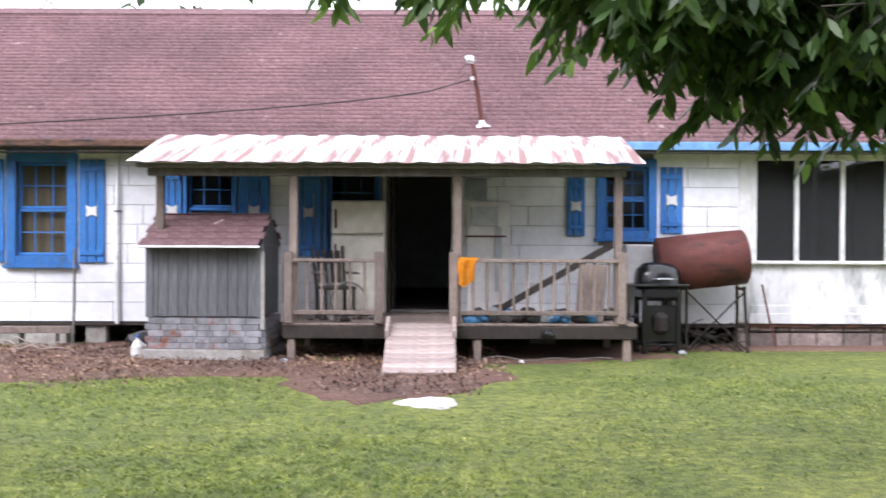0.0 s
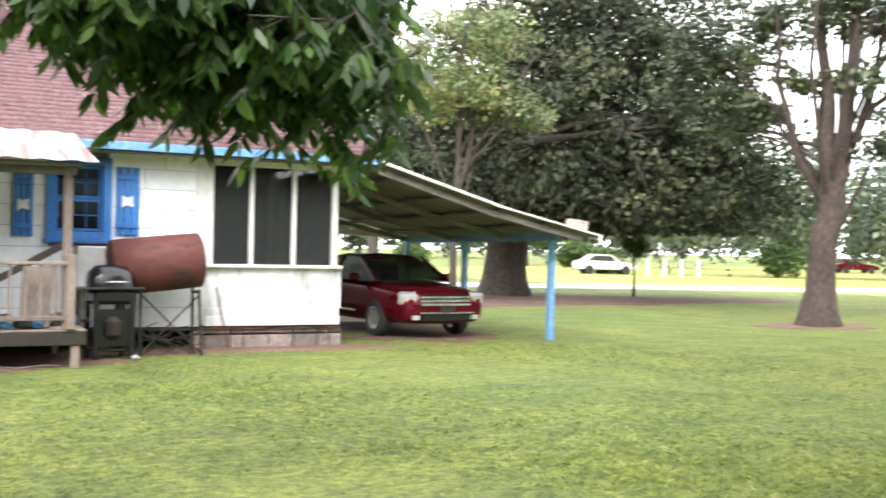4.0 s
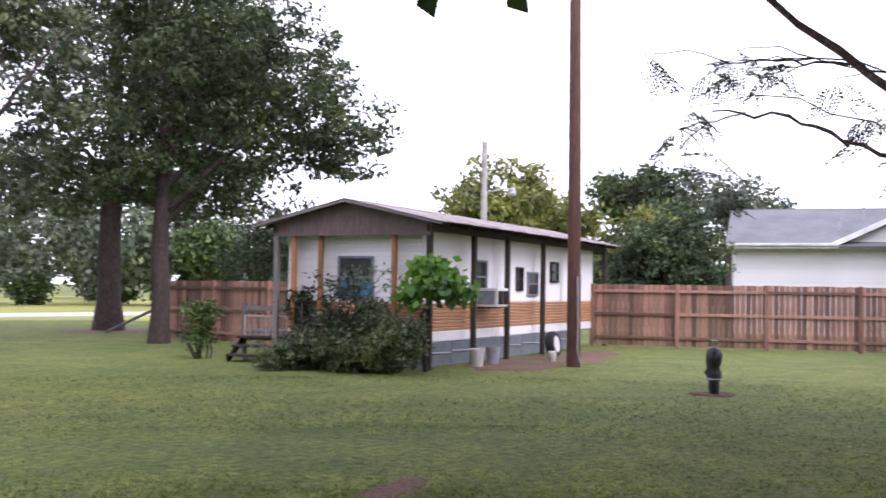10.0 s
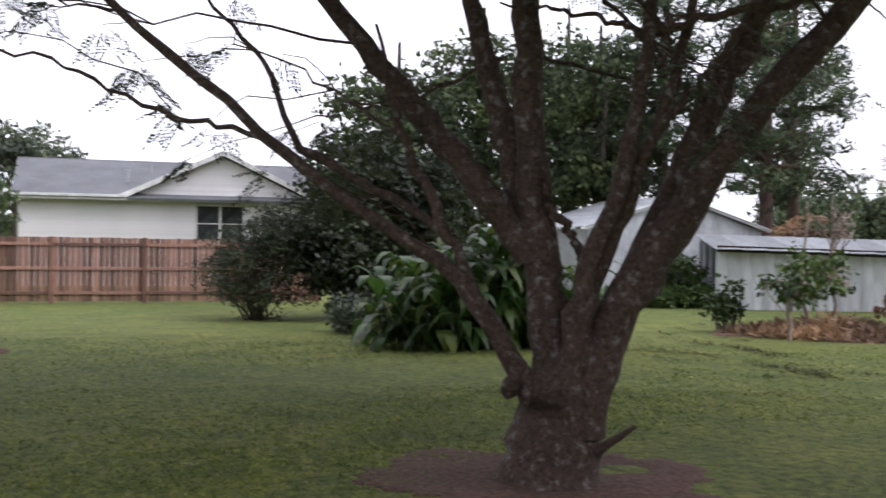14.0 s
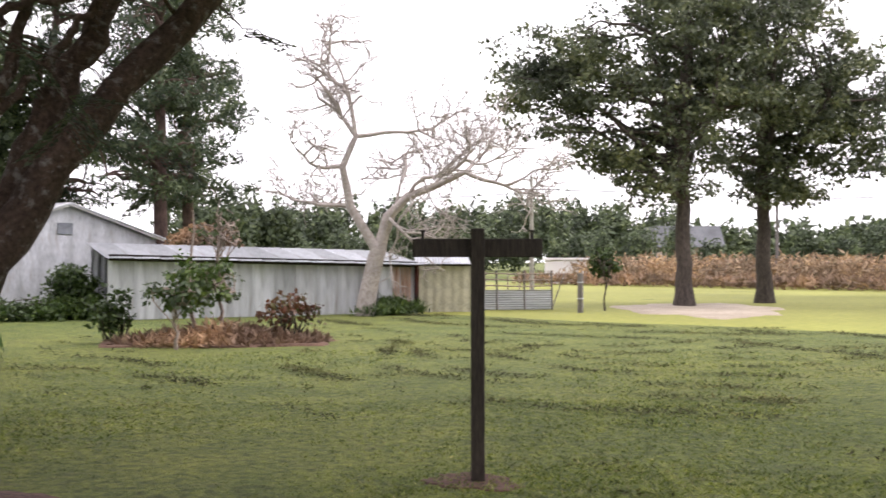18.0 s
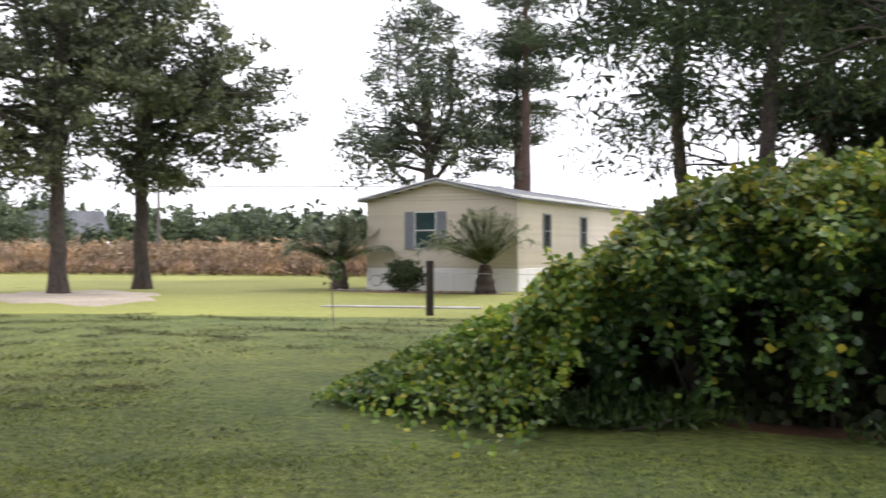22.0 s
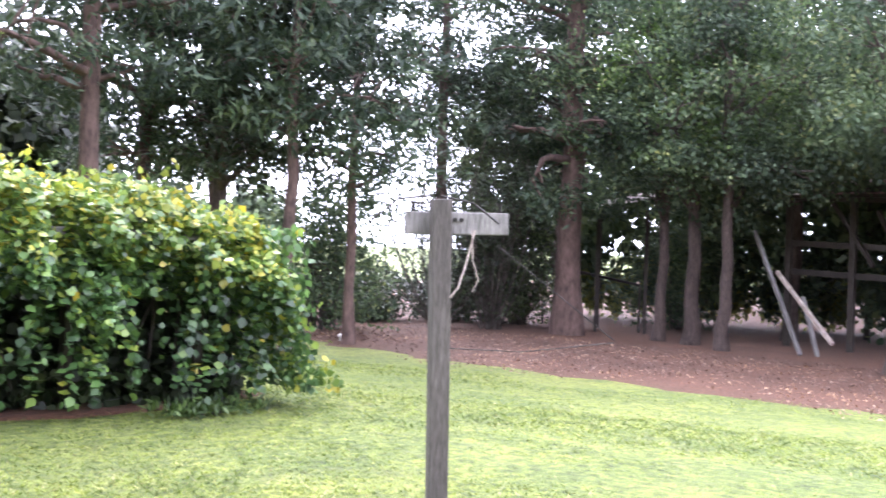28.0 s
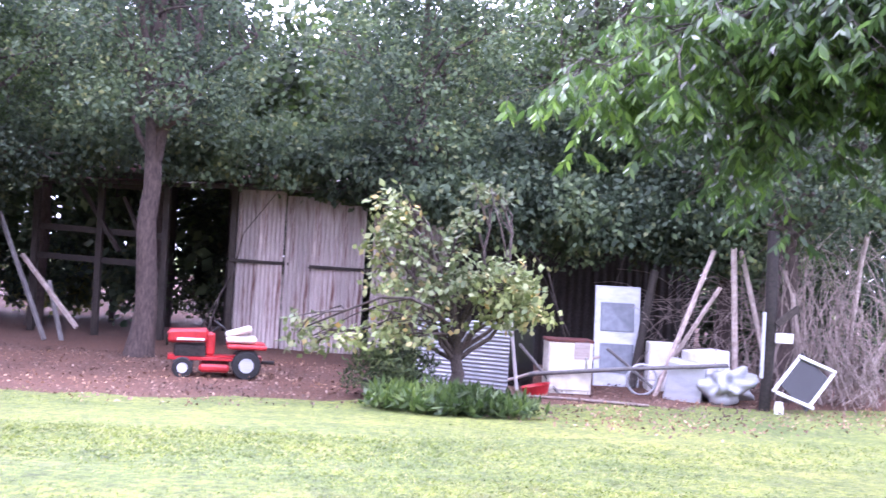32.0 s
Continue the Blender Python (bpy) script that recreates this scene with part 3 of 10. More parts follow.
def tree(name, label, x, y, spine, lobes, clumps, per, leaf, material, bark=BARK, limbs=14, clump_r=0.6, seed=1, outline=LEAF, down=0.3, category="tree", group="", flare=1.5, limb_r=0.35, lowest=0.3, leaders=()):
    """spine: (dx, dy, z, radius) up the trunk. lobes: ellipsoids (dx, dy, z, rx, ry, rz). Crooked limbs run out to the crown."""
    rng = np.random.default_rng(seed)
    z0 = float(ground_z(x))
    t = thing(name, label, category, x, y, z0, 0, group)
    sp = np.array(spine, float)
    k = np.linspace(0, len(sp) - 1, (len(sp) - 1) * 4 + 1)
    fine = np.stack([np.interp(k, np.arange(len(sp)), sp[:, c]) for c in range(4)], 1)
    fine[1:-1, :2] += rng.normal(size=(len(fine) - 2, 2)) * 0.03
    rad = fine[:, 3] * (1 + (flare - 1) * np.exp(-fine[:, 2] / 0.35))
    pts = fine[:, :3].copy()
    pts[0, 2] -= 0.25
    tubes("trunk", [(pts, rad)], bark, t, sides=14)
    for run, r0, r1 in leaders:
        q = np.array(run, float)
        f = np.linspace(0, len(q) - 1, 12)
        q = np.stack([np.interp(f, np.arange(len(q)), q[:, c]) for c in range(3)], 1)
        q[1:-1] = (q[:-2] + 2 * q[1:-1] + q[2:]) / 4 + rng.normal(size=(10, 3)) * 0.03
        tubes("leader", [(q, np.linspace(r0, r1, 12))], bark, t, sides=9)
    cl = lobe_clumps(lobes, clumps, rng)
    lo = sp[0, 2] + 0.3 * (sp[-1, 2] - sp[0, 2])
    for c in cl[rng.permutation(len(cl))[:limbs]]:
        h = np.clip(lo + rng.uniform(0, 0.7) * (sp[-1, 2] - lo), lo, max(c[2] - 0.2, lo))
        if outline is SLIM:
            h = float(np.clip(c[2] - rng.uniform(-0.1, 0.7), lo, sp[-1, 2]))
        base = np.array([np.interp(h, sp[:, 2], sp[:, q]) for q in range(3)])
        r0 = np.interp(h, sp[:, 2], sp[:, 3]) * rng.uniform(0.4, 0.75) * limb_r / 0.35
        run = bend(base, c, rng, 7)
        runs = [(run, np.linspace(r0, 0.015, 7))]
        near = cl[np.argsort(np.linalg.norm(cl - c, axis=1))[1:5]]
        for q in near:
            runs.append((bend(run[rng.integers(3, 6)], q, rng, 4), np.linspace(max(r0 * 0.3, 0.02), 0.008, 4)))
        tubes("limb", runs, bark, t, sides=5)
    p, face = tufts(cl, per, clump_r, rng)
    ok = p[:, 2] > lowest
    leaf_part("crown", p[ok], leaf, material, t, outline, rng, down, facing=face[ok], spread=0.45)
    return t


def bush(name, label, x, y, lobes, clumps, per, leaf, material, clump_r=0.2, seed=1, outline=LEAF, stems=8, down=0.1, bark=BARK, group="", category="bush"):
    rng = np.random.default_rng(seed)
    t = thing(name, label, category, x, y, float(ground_z(x)), 0, group)
    cl = lobe_clumps(lobes, clumps, rng)
    cl[:, 2] = np.maximum(cl[:, 2], 0.06)
    runs = []
    for c in cl[:stems]:
        runs.append((bend((rng.normal() * 0.1, rng.normal() * 0.1, -0.1), c, rng, 6), np.linspace(0.025, 0.006, 6)))
    tubes("stem_tangle", runs, bark, t, sides=5, kind="stuff")
    p, face = tufts(cl, per, clump_r * 1.1, rng)
    ok = p[:, 2] > 0.02
    leaf_part("foliage", p[ok], leaf, material, t, outline, rng, down, facing=face[ok], spread=0.5)
    return t


def patch(name, label, category, centre, rx, ry, material, lift=0.01, seed=1, rough=0.18, n=48, kind="structure", turn=0.0):
    """A flat sheet of ground cover with a ragged rim, draped over the ground."""
    rng = np.random.default_rng(seed)
    a = np.arange(n) * 2 * np.pi / n
    wob = 1 + rough * (0.6 * np.sin(a * 3 + rng.uniform(0, 6)) + 0.4 * np.sin(a * 7 + rng.uniform(0, 6))) + rng.normal(size=n) * rough * 0.25
    rings = []
    for k, s in enumerate((1.0, 0.97, 0.8, 0.6, 0.4, 0.2)):
        px, py = rx * wob * s * np.cos(a), ry * wob * s * np.sin(a)
        c, q = math.cos(turn), math.sin(turn)
        gx, gy = centre[0] + c * px - q * py, centre[1] + q * px + c * py
        z = ground_z(gx) + (-0.02 if k == 0 else lift + 0.008 * np.sin(gx * 5) * np.cos(gy * 4) * (k > 1))
        rings.append(np.stack([gx, gy, z], 1))
    v = np.concatenate(rings + [np.array([[centre[0], centre[1], float(ground_z(centre[0])) + lift]])])
    bm = bmesh.new()
    bv = [bm.verts.new(p) for p in v]
    for r in range(5):
        for k in range(n):
            bm.faces.new((bv[r * n + k], bv[r * n + (k + 1) % n], bv[(r + 1) * n + (k + 1) % n], bv[(r + 1) * n + k]))
    for k in range(n):
        bm.faces.new((bv[5 * n + k], bv[5 * n + (k + 1) % n], bv[-1]))
    return tagged(part(name, bm, material, smooth=True), label, category, kind=kind)

# ---- ground ----
def build_ground():
    g = np.concatenate([[-1600, -700, -300, -150], np.arange(-90, 91, 1.5), [150, 300, 700, 1600]])
    X, Y = np.meshgrid(g, g)
    Z = ground_z(X) + 0.012 * np.sin(X * 0.9 + Y * 0.4) * np.cos(Y * 0.7)
    v = np.stack([X, Y, Z], -1).reshape(-1, 3)
    n = len(g)
    i, j = np.meshgrid(np.arange(n - 1), np.arange(n - 1), indexing="ij")
    f = np.stack([i * n + j, i * n + j + 1, (i + 1) * n + j + 1, (i + 1) * n + j], -1).reshape(-1, 4)
    ob = put_part("ground", raw_mesh("ground", v, f, LAWN, True))
    tagged(ob, "mown green lawn with dry patches reaching the horizon", "lawn", kind="structure")


build_ground()


def grass_field():
    """Short blades, thick near where the camera turns and thinner outwards."""
    rng = np.random.default_rng(3)
    vs = []
    for r0, r1, density, size in ((6.2, 9, 1800, 0.042), (9, 13, 800, 0.044), (13, 20, 210, 0.05)):
        n = int(np.pi * (r1 * r1 - r0 * r0) * density)
        r = np.sqrt(rng.uniform(r0 * r0, r1 * r1, n))
        a = rng.uniform(0, 2 * np.pi, n)
        x, y = 0.4 + r * np.cos(a), -0.5 + r * np.sin(a)
        keep = ((y < 12.5 + 0.4 * rng.normal(size=n)) | ((x > 2.8) & (y < 15.2))) & ~((a > 2.12) & (a < 2.7))
        keep &= (x > -15.2 + 1.2 * np.sin(y)) & ~((np.hypot(x - 7.7, y + 3.4) < 0.8))
        keep &= ~((x > -7) & (x < 3.5) & (y < -9.6) & (y > -13))
        keep &= ~(np.hypot((x - 8.5) / 0.4, (y - 3.0) / 0.15) < 1) & ~((abs(x + 0.3) < 1.0) & (y > 10.0 + 0.3 * rng.normal(size=n)))
        clump = np.sin(x * 5.1 + 2 * np.sin(y * 3.3)) * np.sin(y * 6.2 + 2 * np.sin(x * 2.7)) + 0.6 * np.sin(x * 13 + y * 4) * np.sin(y * 11 - x * 5)
        keep &= rng.uniform(-2.2, 0.4, n) < clump
        x, y = x[keep], y[keep]
        n = len(x)
        z = ground_z(x) + 0.01 * np.sin(x * 0.9 + y * 0.4) - 0.006
        b = np.stack([x, y, z], 1)
        t = rng.uniform(0, 2 * np.pi, n)
        side = np.stack([np.cos(t), np.sin(t), 0 * t], 1) * (size * 0.16 * rng.uniform(0.7, 1.6, n))[:, None]
        lean = rng.normal(size=(n, 3)) * 1.0
        lean[:, 2] = 0.75
        tip = b + lean * (size * rng.uniform(0.35, 1.1, n))[:, None]
        vs.append(np.stack([b - side, b + side, tip], 1).reshape(-1, 3))
    v = np.concatenate(vs)
    ob = put_part("grass", raw_mesh("grass", v, np.arange(len(v)).reshape(-1, 3), BLADE))
    tagged(ob, "short mown grass blades of the lawn", "grass", kind="stuff")


grass_field()


def clippings():
    """Swirled rows of dark cut grass left by the mower, and a ragged row along the field's edge."""
    rng = np.random.default_rng(61)
    rows = []
    for cx, cy, r, a0, a1 in ((9.5, -17.5, 2.2, 0.3, 3.0), (9.5, -17.5, 3.4, 0.1, 2.7), (9.5, -17.5, 4.8, 0.2, 2.4), (9.0, -18.0, 6.2, 0.4, 2.3), (9.0, -18, 7.6, 0.6, 2.2),
                              (5.0, -16.0, 1.6, 3.4, 6.0), (5.0, -16.5, 3.0, 3.2, 5.8), (5.5, -17.0, 4.4, 3.5, 5.5), (13.5, -19.5, 2.4, 0.5, 3.5), (13.5, -19.5, 3.8, 0.8, 3.2),
                              (4.0, -31.0, 12.2, 0.9, 2.0), (4.0, -31.0, 10.4, 0.8, 1.9), (4.0, -31.0, 8.7, 0.8, 2.0), (16.5, -32.0, 12.5, 1.1, 2.1), (16.5, -32, 10.6, 1.0, 2.2), (16.5, -32, 8.8, 0.9, 2.2), (14, -6, 3.5, 4.0, 6.2), (16, -4.5, 6.0, 4.0, 5.4)):
        n = int(r * (a1 - a0) * 170)
        a = rng.uniform(a0, a1, n)
        a = a[rng.uniform(-0.7, 1.0, n) < np.sin(a * 9 + cx + r) + 0.5 * np.sin(a * 31 + r)]
        q = r + 0.12 * np.sin(a * 7 + r) + rng.normal(size=len(a)) * 0.11
        rows.append(np.stack([cx + q * np.cos(a), cy + q * np.sin(a)], 1))
    u = rng.uniform(0, 1, 5200)
    u = u[rng.uniform(-0.6, 1, len(u)) < np.sin(u * 47) + 0.5 * np.sin(u * 113)]
    rows.append(np.stack([-4 + 27 * u, -24.35 + 0.7 * np.sin(u * 3) + rng.normal(size=len(u)) * 0.13], 1))
    m = rng.uniform(0, 1, (170, 2)) * (24, 17) + (-2, -24)
    rows.append((m[:, None] + rng.normal(size=(170, 26, 2)) * (0.16, 0.08)).reshape(-1, 2))
    p = np.concatenate(rows)
    p = p[np.hypot(p[:, 0] - 0.5, p[:, 1] + 1) > 7]
    p = p[~((p[:, 0] < 3.8) & (p[:, 1] > -13.5))]
    v = np.stack([p[:, 0], p[:, 1], ground_z(p[:, 0]) + np.abs(rng.normal(size=len(p))) * 0.022 + 0.008], 1)
    v = (v[:, None] + rng.normal(size=(len(v), 2, 3)) * (0.07, 0.07, 0.004)).reshape(-1, 3)
    w, f = leaf_arrays(v, 0.06, SLIM, rng, 0.0, np.array([0, 0, 1.0]), 0.6)
    g = ground_z(w[:, 0])
    w[:, 2] = g + np.clip((w[:, 2] - g) * 0.9, 0.01, 0.11)
    tagged(put_part("grass_clippings", raw_mesh("grass_clippings", w, f, CUTGRASS)), "dark swirled rows of cut grass on the lawn", "clippings", kind="stuff")


clippings()
patch("mulch", "dead leaves and bare soil along the house", "leaf litter", (-3.6, 14.0), 4.4, 2.1, MULCH, 0.012, 2)
patch("mulch", "dead leaves and bare soil below the ramp", "leaf litter", (-0.6, 12.2), 1.3, 1.75, MULCH, 0.016, 3)
patch("bare_soil", "bare soil under the porch deck", "soil", (0.6, 15.0), 3.0, 1.1, MULCH, 0.008, 5)
patch("dry_weeds", "dry weedy strip along the porch wall", "soil", (5.0, 15.7), 2.6, 0.55, STRAW, 0.009, 6)
patch("bare_soil", "trodden earth under the carport", "soil", (8.6, 19.2), 1.7, 3.4, MULCH, 0.009, 7)
patch("mulch", "brown leaf litter under the large evergreen tree", "leaf litter", (19.0, 29.0), 9.5, 3.2, MULCH, 0.012, 8)
patch("bare_soil", "ring of bare soil round the tree", "soil", (19.1, 17.8), 1.5, 1.0, STRAW, 0.01, 9)
patch("bare_soil", "brown litter round the tree trunks", "soil", (32.0, 22.0), 2.4, 1.2, STRAW, 0.01, 10)
patch("bare_soil", "reddish bare patch in the lawn", "soil", (8.5, 2.95), 0.62, 0.24, MULCH, 0.006, 11)
patch("bare_soil", "brown litter beside the trailer", "soil", (24.8, 5.1), 4.2, 1.0, STRAW, 0.01, 12, turn=-0.14)
patch("bare_soil", "bare earth round the foot of the mimosa", "soil", (7.5, -3.3), 1.45, 1.15, MULCH, 0.012, 13, rough=0.2, n=96)
patch("dirt", "bare earth under the clothesline post", "soil", (5.85, -6.84), 0.38, 0.28, MULCH, 0.008, 14)
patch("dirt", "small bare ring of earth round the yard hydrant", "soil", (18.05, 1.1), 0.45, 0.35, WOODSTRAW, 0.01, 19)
patch("sand_track", "pale sandy track under the two oaks", "sand", (17.6, -33.2), 5.2, 2.6, SAND, 0.035, 15, turn=-1.0)
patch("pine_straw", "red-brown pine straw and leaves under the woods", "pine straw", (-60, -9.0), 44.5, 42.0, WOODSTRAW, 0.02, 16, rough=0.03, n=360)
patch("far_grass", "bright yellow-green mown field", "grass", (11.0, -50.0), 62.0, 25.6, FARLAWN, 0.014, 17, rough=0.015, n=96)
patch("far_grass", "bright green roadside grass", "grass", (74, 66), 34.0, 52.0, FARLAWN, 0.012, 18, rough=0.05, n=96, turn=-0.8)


def build_road():
    bm = bmesh.new()
    a, b = Vector((-60, 66, 0.02)), Vector((120, 14, 0.02))
    d = (b - a).normalized()
    s = Vector((-d.y, d.x, 0))
    vs = [bm.verts.new(p) for p in (a - s * 2.9, b - s * 2.9, b + s * 2.9, a + s * 2.9)]
    bm.faces.new(vs)
    r = bmesh.ops.extrude_face_region(bm, geom=bm.faces[:])
    bmesh.ops.translate(bm, vec=(0, 0, -0.1), verts=[v for v in r["geom"] if isinstance(v, bmesh.types.BMVert)])
    tagged(part("road", bm, ROADM), "pale sunlit country road beyond the yard", "road", kind="structure")


build_road()


# ---- the white house ----
WALL_Y, SIDE_X = 16.0, 6.65
house = thing("house", "old white sided house with red-brown shingle roof and blue trim", "house")


def cut_runs(x0, x1, z0, z1, holes):
    """What is left of a strip x0 to x1 after the holes (x0, x1, z0, z1) are taken out."""
    runs = [(x0, x1)]
    for a, b, c, d in holes:
        if c < z1 - 0.01 and d > z0 + 0.01:
            runs = [r for s, e in runs for r in ((s, min(e, a)), (max(s, b), e)) if r[1] - r[0] > 0.03]
    return runs


def siding(parent, x0, x1, z0, z1, y, course, piece, holes, material, name="siding_panel", thick=0.018, face=-1, joint=0.01, seed=1):
    """Courses of overlapping panels on a wall along x, cut round the openings."""
    rng = random.Random(seed)
    n = int(round((z1 - z0) / course))
    h = (z1 - z0) / n
    for k in range(n):
        za, zb = z0 + k * h, z0 + (k + 1) * h
        for s, e in cut_runs(x0, x1, za, zb, holes):
            at = s
            while at < e - 0.02:
                stop = min(e, at + piece * (1 if at > s else 0.35 + 0.6 * rng.random()))
                if e - stop < 0.2:
                    stop = e
                box(name, (round(stop - at - joint, 3), thick, round(h - joint * 0.6, 3)), ((at + stop) / 2, y + face * (thick / 2 + 0.002) - 0.002 * rng.random(), (za + zb) / 2), material, parent, rot=(-1.2 * face * -1, 0, 0), bevel=0.004)
                at = stop


HOLES = [(-6.32, -5.52, 1.28, 2.7), (-3.8, -3.07, 1.45, 2.58), (-1.72, -0.95, 1.3, 2.58), (-0.78, 0.13, 0.45, 2.55), (2.36, 3.05, 1.68, 2.66)]


def wall_solid(name, x0, x1, z0, z1, y, depth, holes, material, parent, label=""):
    """A thick wall along x, with the openings going through."""
    xs = sorted({x0, x1, *(h[0] for h in holes), *(h[1] for h in holes)})
    zs = sorted({z0, z1, *(h[2] for h in holes), *(h[3] for h in holes)})
    bm = bmesh.new()
    for a, b in zip(xs, xs[1:]):
        for c, d in zip(zs, zs[1:]):
            mx, mz = (a + b) / 2, (c + d) / 2
            if any(h[0] < mx < h[1] and h[2] < mz < h[3] for h in holes):
                continue
            r = bmesh.ops.create_cube(bm, size=1)
            bmesh.ops.scale(bm, vec=(b - a, depth, d - c), verts=r["verts"])
            bmesh.ops.translate(bm, vec=(mx, y + depth / 2, mz), verts=r["verts"])
    bmesh.ops.remove_doubles(bm, verts=bm.verts, dist=0.0005)
    return part(name, bm, material, parent, label)


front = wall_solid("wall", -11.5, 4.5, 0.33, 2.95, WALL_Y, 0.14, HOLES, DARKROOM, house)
siding(front, -11.5, 4.5, 0.33, 2.92, WALL_Y, 0.288, 1.22, [(a - 0.06, b + 0.06, c - 0.06, d + 0.06) for a, b, c, d in HOLES], WHITEPAINT)
box("corner_board", (0.2, 0.03, 2.55), (4.47, WALL_Y - 0.03, 1.63), WHITETRIM, house)
box("wall", (0.14, 8.0, 2.62), (-11.57, 20, 1.64), WHITEPAINT, house)
box("wall", (18.2, 0.14, 2.62), (-2.4, 23.9, 1.64), WHITEPAINT, house)
box("wall", (0.14, 4.9, 2.62), (SIDE_X - 0.07, 21.5, 1.64), WHITEPAINT, house)
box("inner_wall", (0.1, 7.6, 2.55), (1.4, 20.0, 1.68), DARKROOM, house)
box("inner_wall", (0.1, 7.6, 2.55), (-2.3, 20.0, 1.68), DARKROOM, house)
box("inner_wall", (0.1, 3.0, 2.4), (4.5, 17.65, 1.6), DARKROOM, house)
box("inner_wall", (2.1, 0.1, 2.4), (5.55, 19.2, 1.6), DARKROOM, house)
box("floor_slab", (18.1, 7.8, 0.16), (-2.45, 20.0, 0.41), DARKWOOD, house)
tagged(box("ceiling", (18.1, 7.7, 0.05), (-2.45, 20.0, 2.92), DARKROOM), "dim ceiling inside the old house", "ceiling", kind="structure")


def gable(x, name):
    prism(name, [(15.95, 2.9), (24.05, 2.9), (20, 5.6)], 0.1, WHITEPAINT, house, m=Matrix.Translation((x, 0, 0)) @ Matrix(((0, 1, 0, 0), (1, 0, 0, 0), (0, 0, 1, 0), (0, 0, 0, 1))))


gable(SIDE_X - 0.1, "gable")
gable(-11.6, "gable")

EAVE_Y, EAVE_Z, RIDGE_Y, RIDGE_Z = 15.5, 2.99, 20.0, 5.8
ROOF_X0, ROOF_X1 = -12.0, 7.15
PITCH = math.atan2(RIDGE_Z - EAVE_Z, RIDGE_Y - EAVE_Y)


def build_roof():
    half = math.hypot(RIDGE_Y - EAVE_Y, RIDGE_Z - EAVE_Z)
    mid = (ROOF_X0 + ROOF_X1) / 2
    front_deck = box("roof", (ROOF_X1 - ROOF_X0, half, 0.06), (mid, (EAVE_Y + RIDGE_Y) / 2, (EAVE_Z + RIDGE_Z) / 2 - 0.05), OLDWOOD, house, rot=(math.degrees(PITCH), 0, 0))
    box("roof", (ROOF_X1 - ROOF_X0, half, 0.08), (mid, RIDGE_Y * 2 - (EAVE_Y + RIDGE_Y) / 2, (EAVE_Z + RIDGE_Z) / 2 - 0.05), SHINGLE, house, rot=(-math.degrees(PITCH), 0, 0))
    rng = np.random.default_rng(11)
    course, tab = 0.142, 0.31
    vs = []
    n = int(half / course) + 1
    dy, dz = math.cos(PITCH), math.sin(PITCH)
    for k in range(n):
        x = ROOF_X0 + rng.uniform(-0.3, 0)
        while x < ROOF_X1:
            x2 = min(x + tab, ROOF_X1)
            a, s0 = max(x + 0.004, ROOF_X0), k * course - 0.01 + rng.normal() * 0.003
            s1 = min(s0 + course * 1.06, half)
            lo, hi = 0.013 + rng.uniform(0, 0.004), 0.006
            q = []
            for s, up in ((s0, lo), (s1, hi)):
                for xx in (a, x2):
                    q.append((xx, EAVE_Y + s * dy - up * dz, EAVE_Z + s * dz + up * dy - 0.02))
            for xx in (a, x2):
                q.append((xx, EAVE_Y + s0 * dy, EAVE_Z + s0 * dz - 0.02))
            vs.append(q)
            x = x2
    v = np.array(vs)
    m = len(v)
    o = (np.arange(m) * 6)[:, None]
    f = np.concatenate([o + [0, 1, 3, 2], o + [4, 5, 1, 0]])
    ob = put_part("shingles", raw_mesh("shingles", v.reshape(-1, 3), f, SHINGLE), front_deck, "faded red-brown three-tab shingles", Matrix(), "stuff")
    ob.matrix_parent_inverse = front_deck.matrix_basis.inverted()
    for k in range(30):
        x = ROOF_X0 + (k + 0.5) * (ROOF_X1 - ROOF_X0) / 30
        box("ridge_cap", (0.66, 0.3, 0.02), (x, RIDGE_Y - 0.12, RIDGE_Z - 0.075), SHINGLE, house, rot=(29.9, 0, 0))
    box("fascia", (5.2, 0.03, 0.13), (-9.4, EAVE_Y - 0.02, 2.915), ROTWOOD, house, "rotting brown fascia board", rot=(0, 0.25, 0))
    box("fascia", (6.2, 0.03, 0.1), (-3.75, EAVE_Y - 0.02, 2.925), ROTWOOD, house, "rotting brown fascia board")
    # dark strip stands for the shadowed gap under the left eave
    box("soffit_board", (11.4, 0.2, 0.02), (-7.0, EAVE_Y + 0.14, 2.8), DARKWOOD, house, rot=(0, -0.15, 0))
    box("fascia", (4.85, 0.03, 0.12), (4.7, EAVE_Y - 0.02, 2.91), PALEBLUE, house, "faded blue fascia board")
    box("soffit_board", (4.85, 0.2, 0.03), (4.7, EAVE_Y + 0.12, 2.83), OLDWOOD, house)
    box("soffit", (19.0, 0.5, 0.02), (-2.4, 15.76, 2.87), OLDWOOD, house)
    beam("rake_board", (ROOF_X1 + 0.02, EAVE_Y, EAVE_Z - 0.06), (ROOF_X1 + 0.02, RIDGE_Y, RIDGE_Z - 0.06), 0.03, 0.15, PALEBLUE, house)


build_roof()


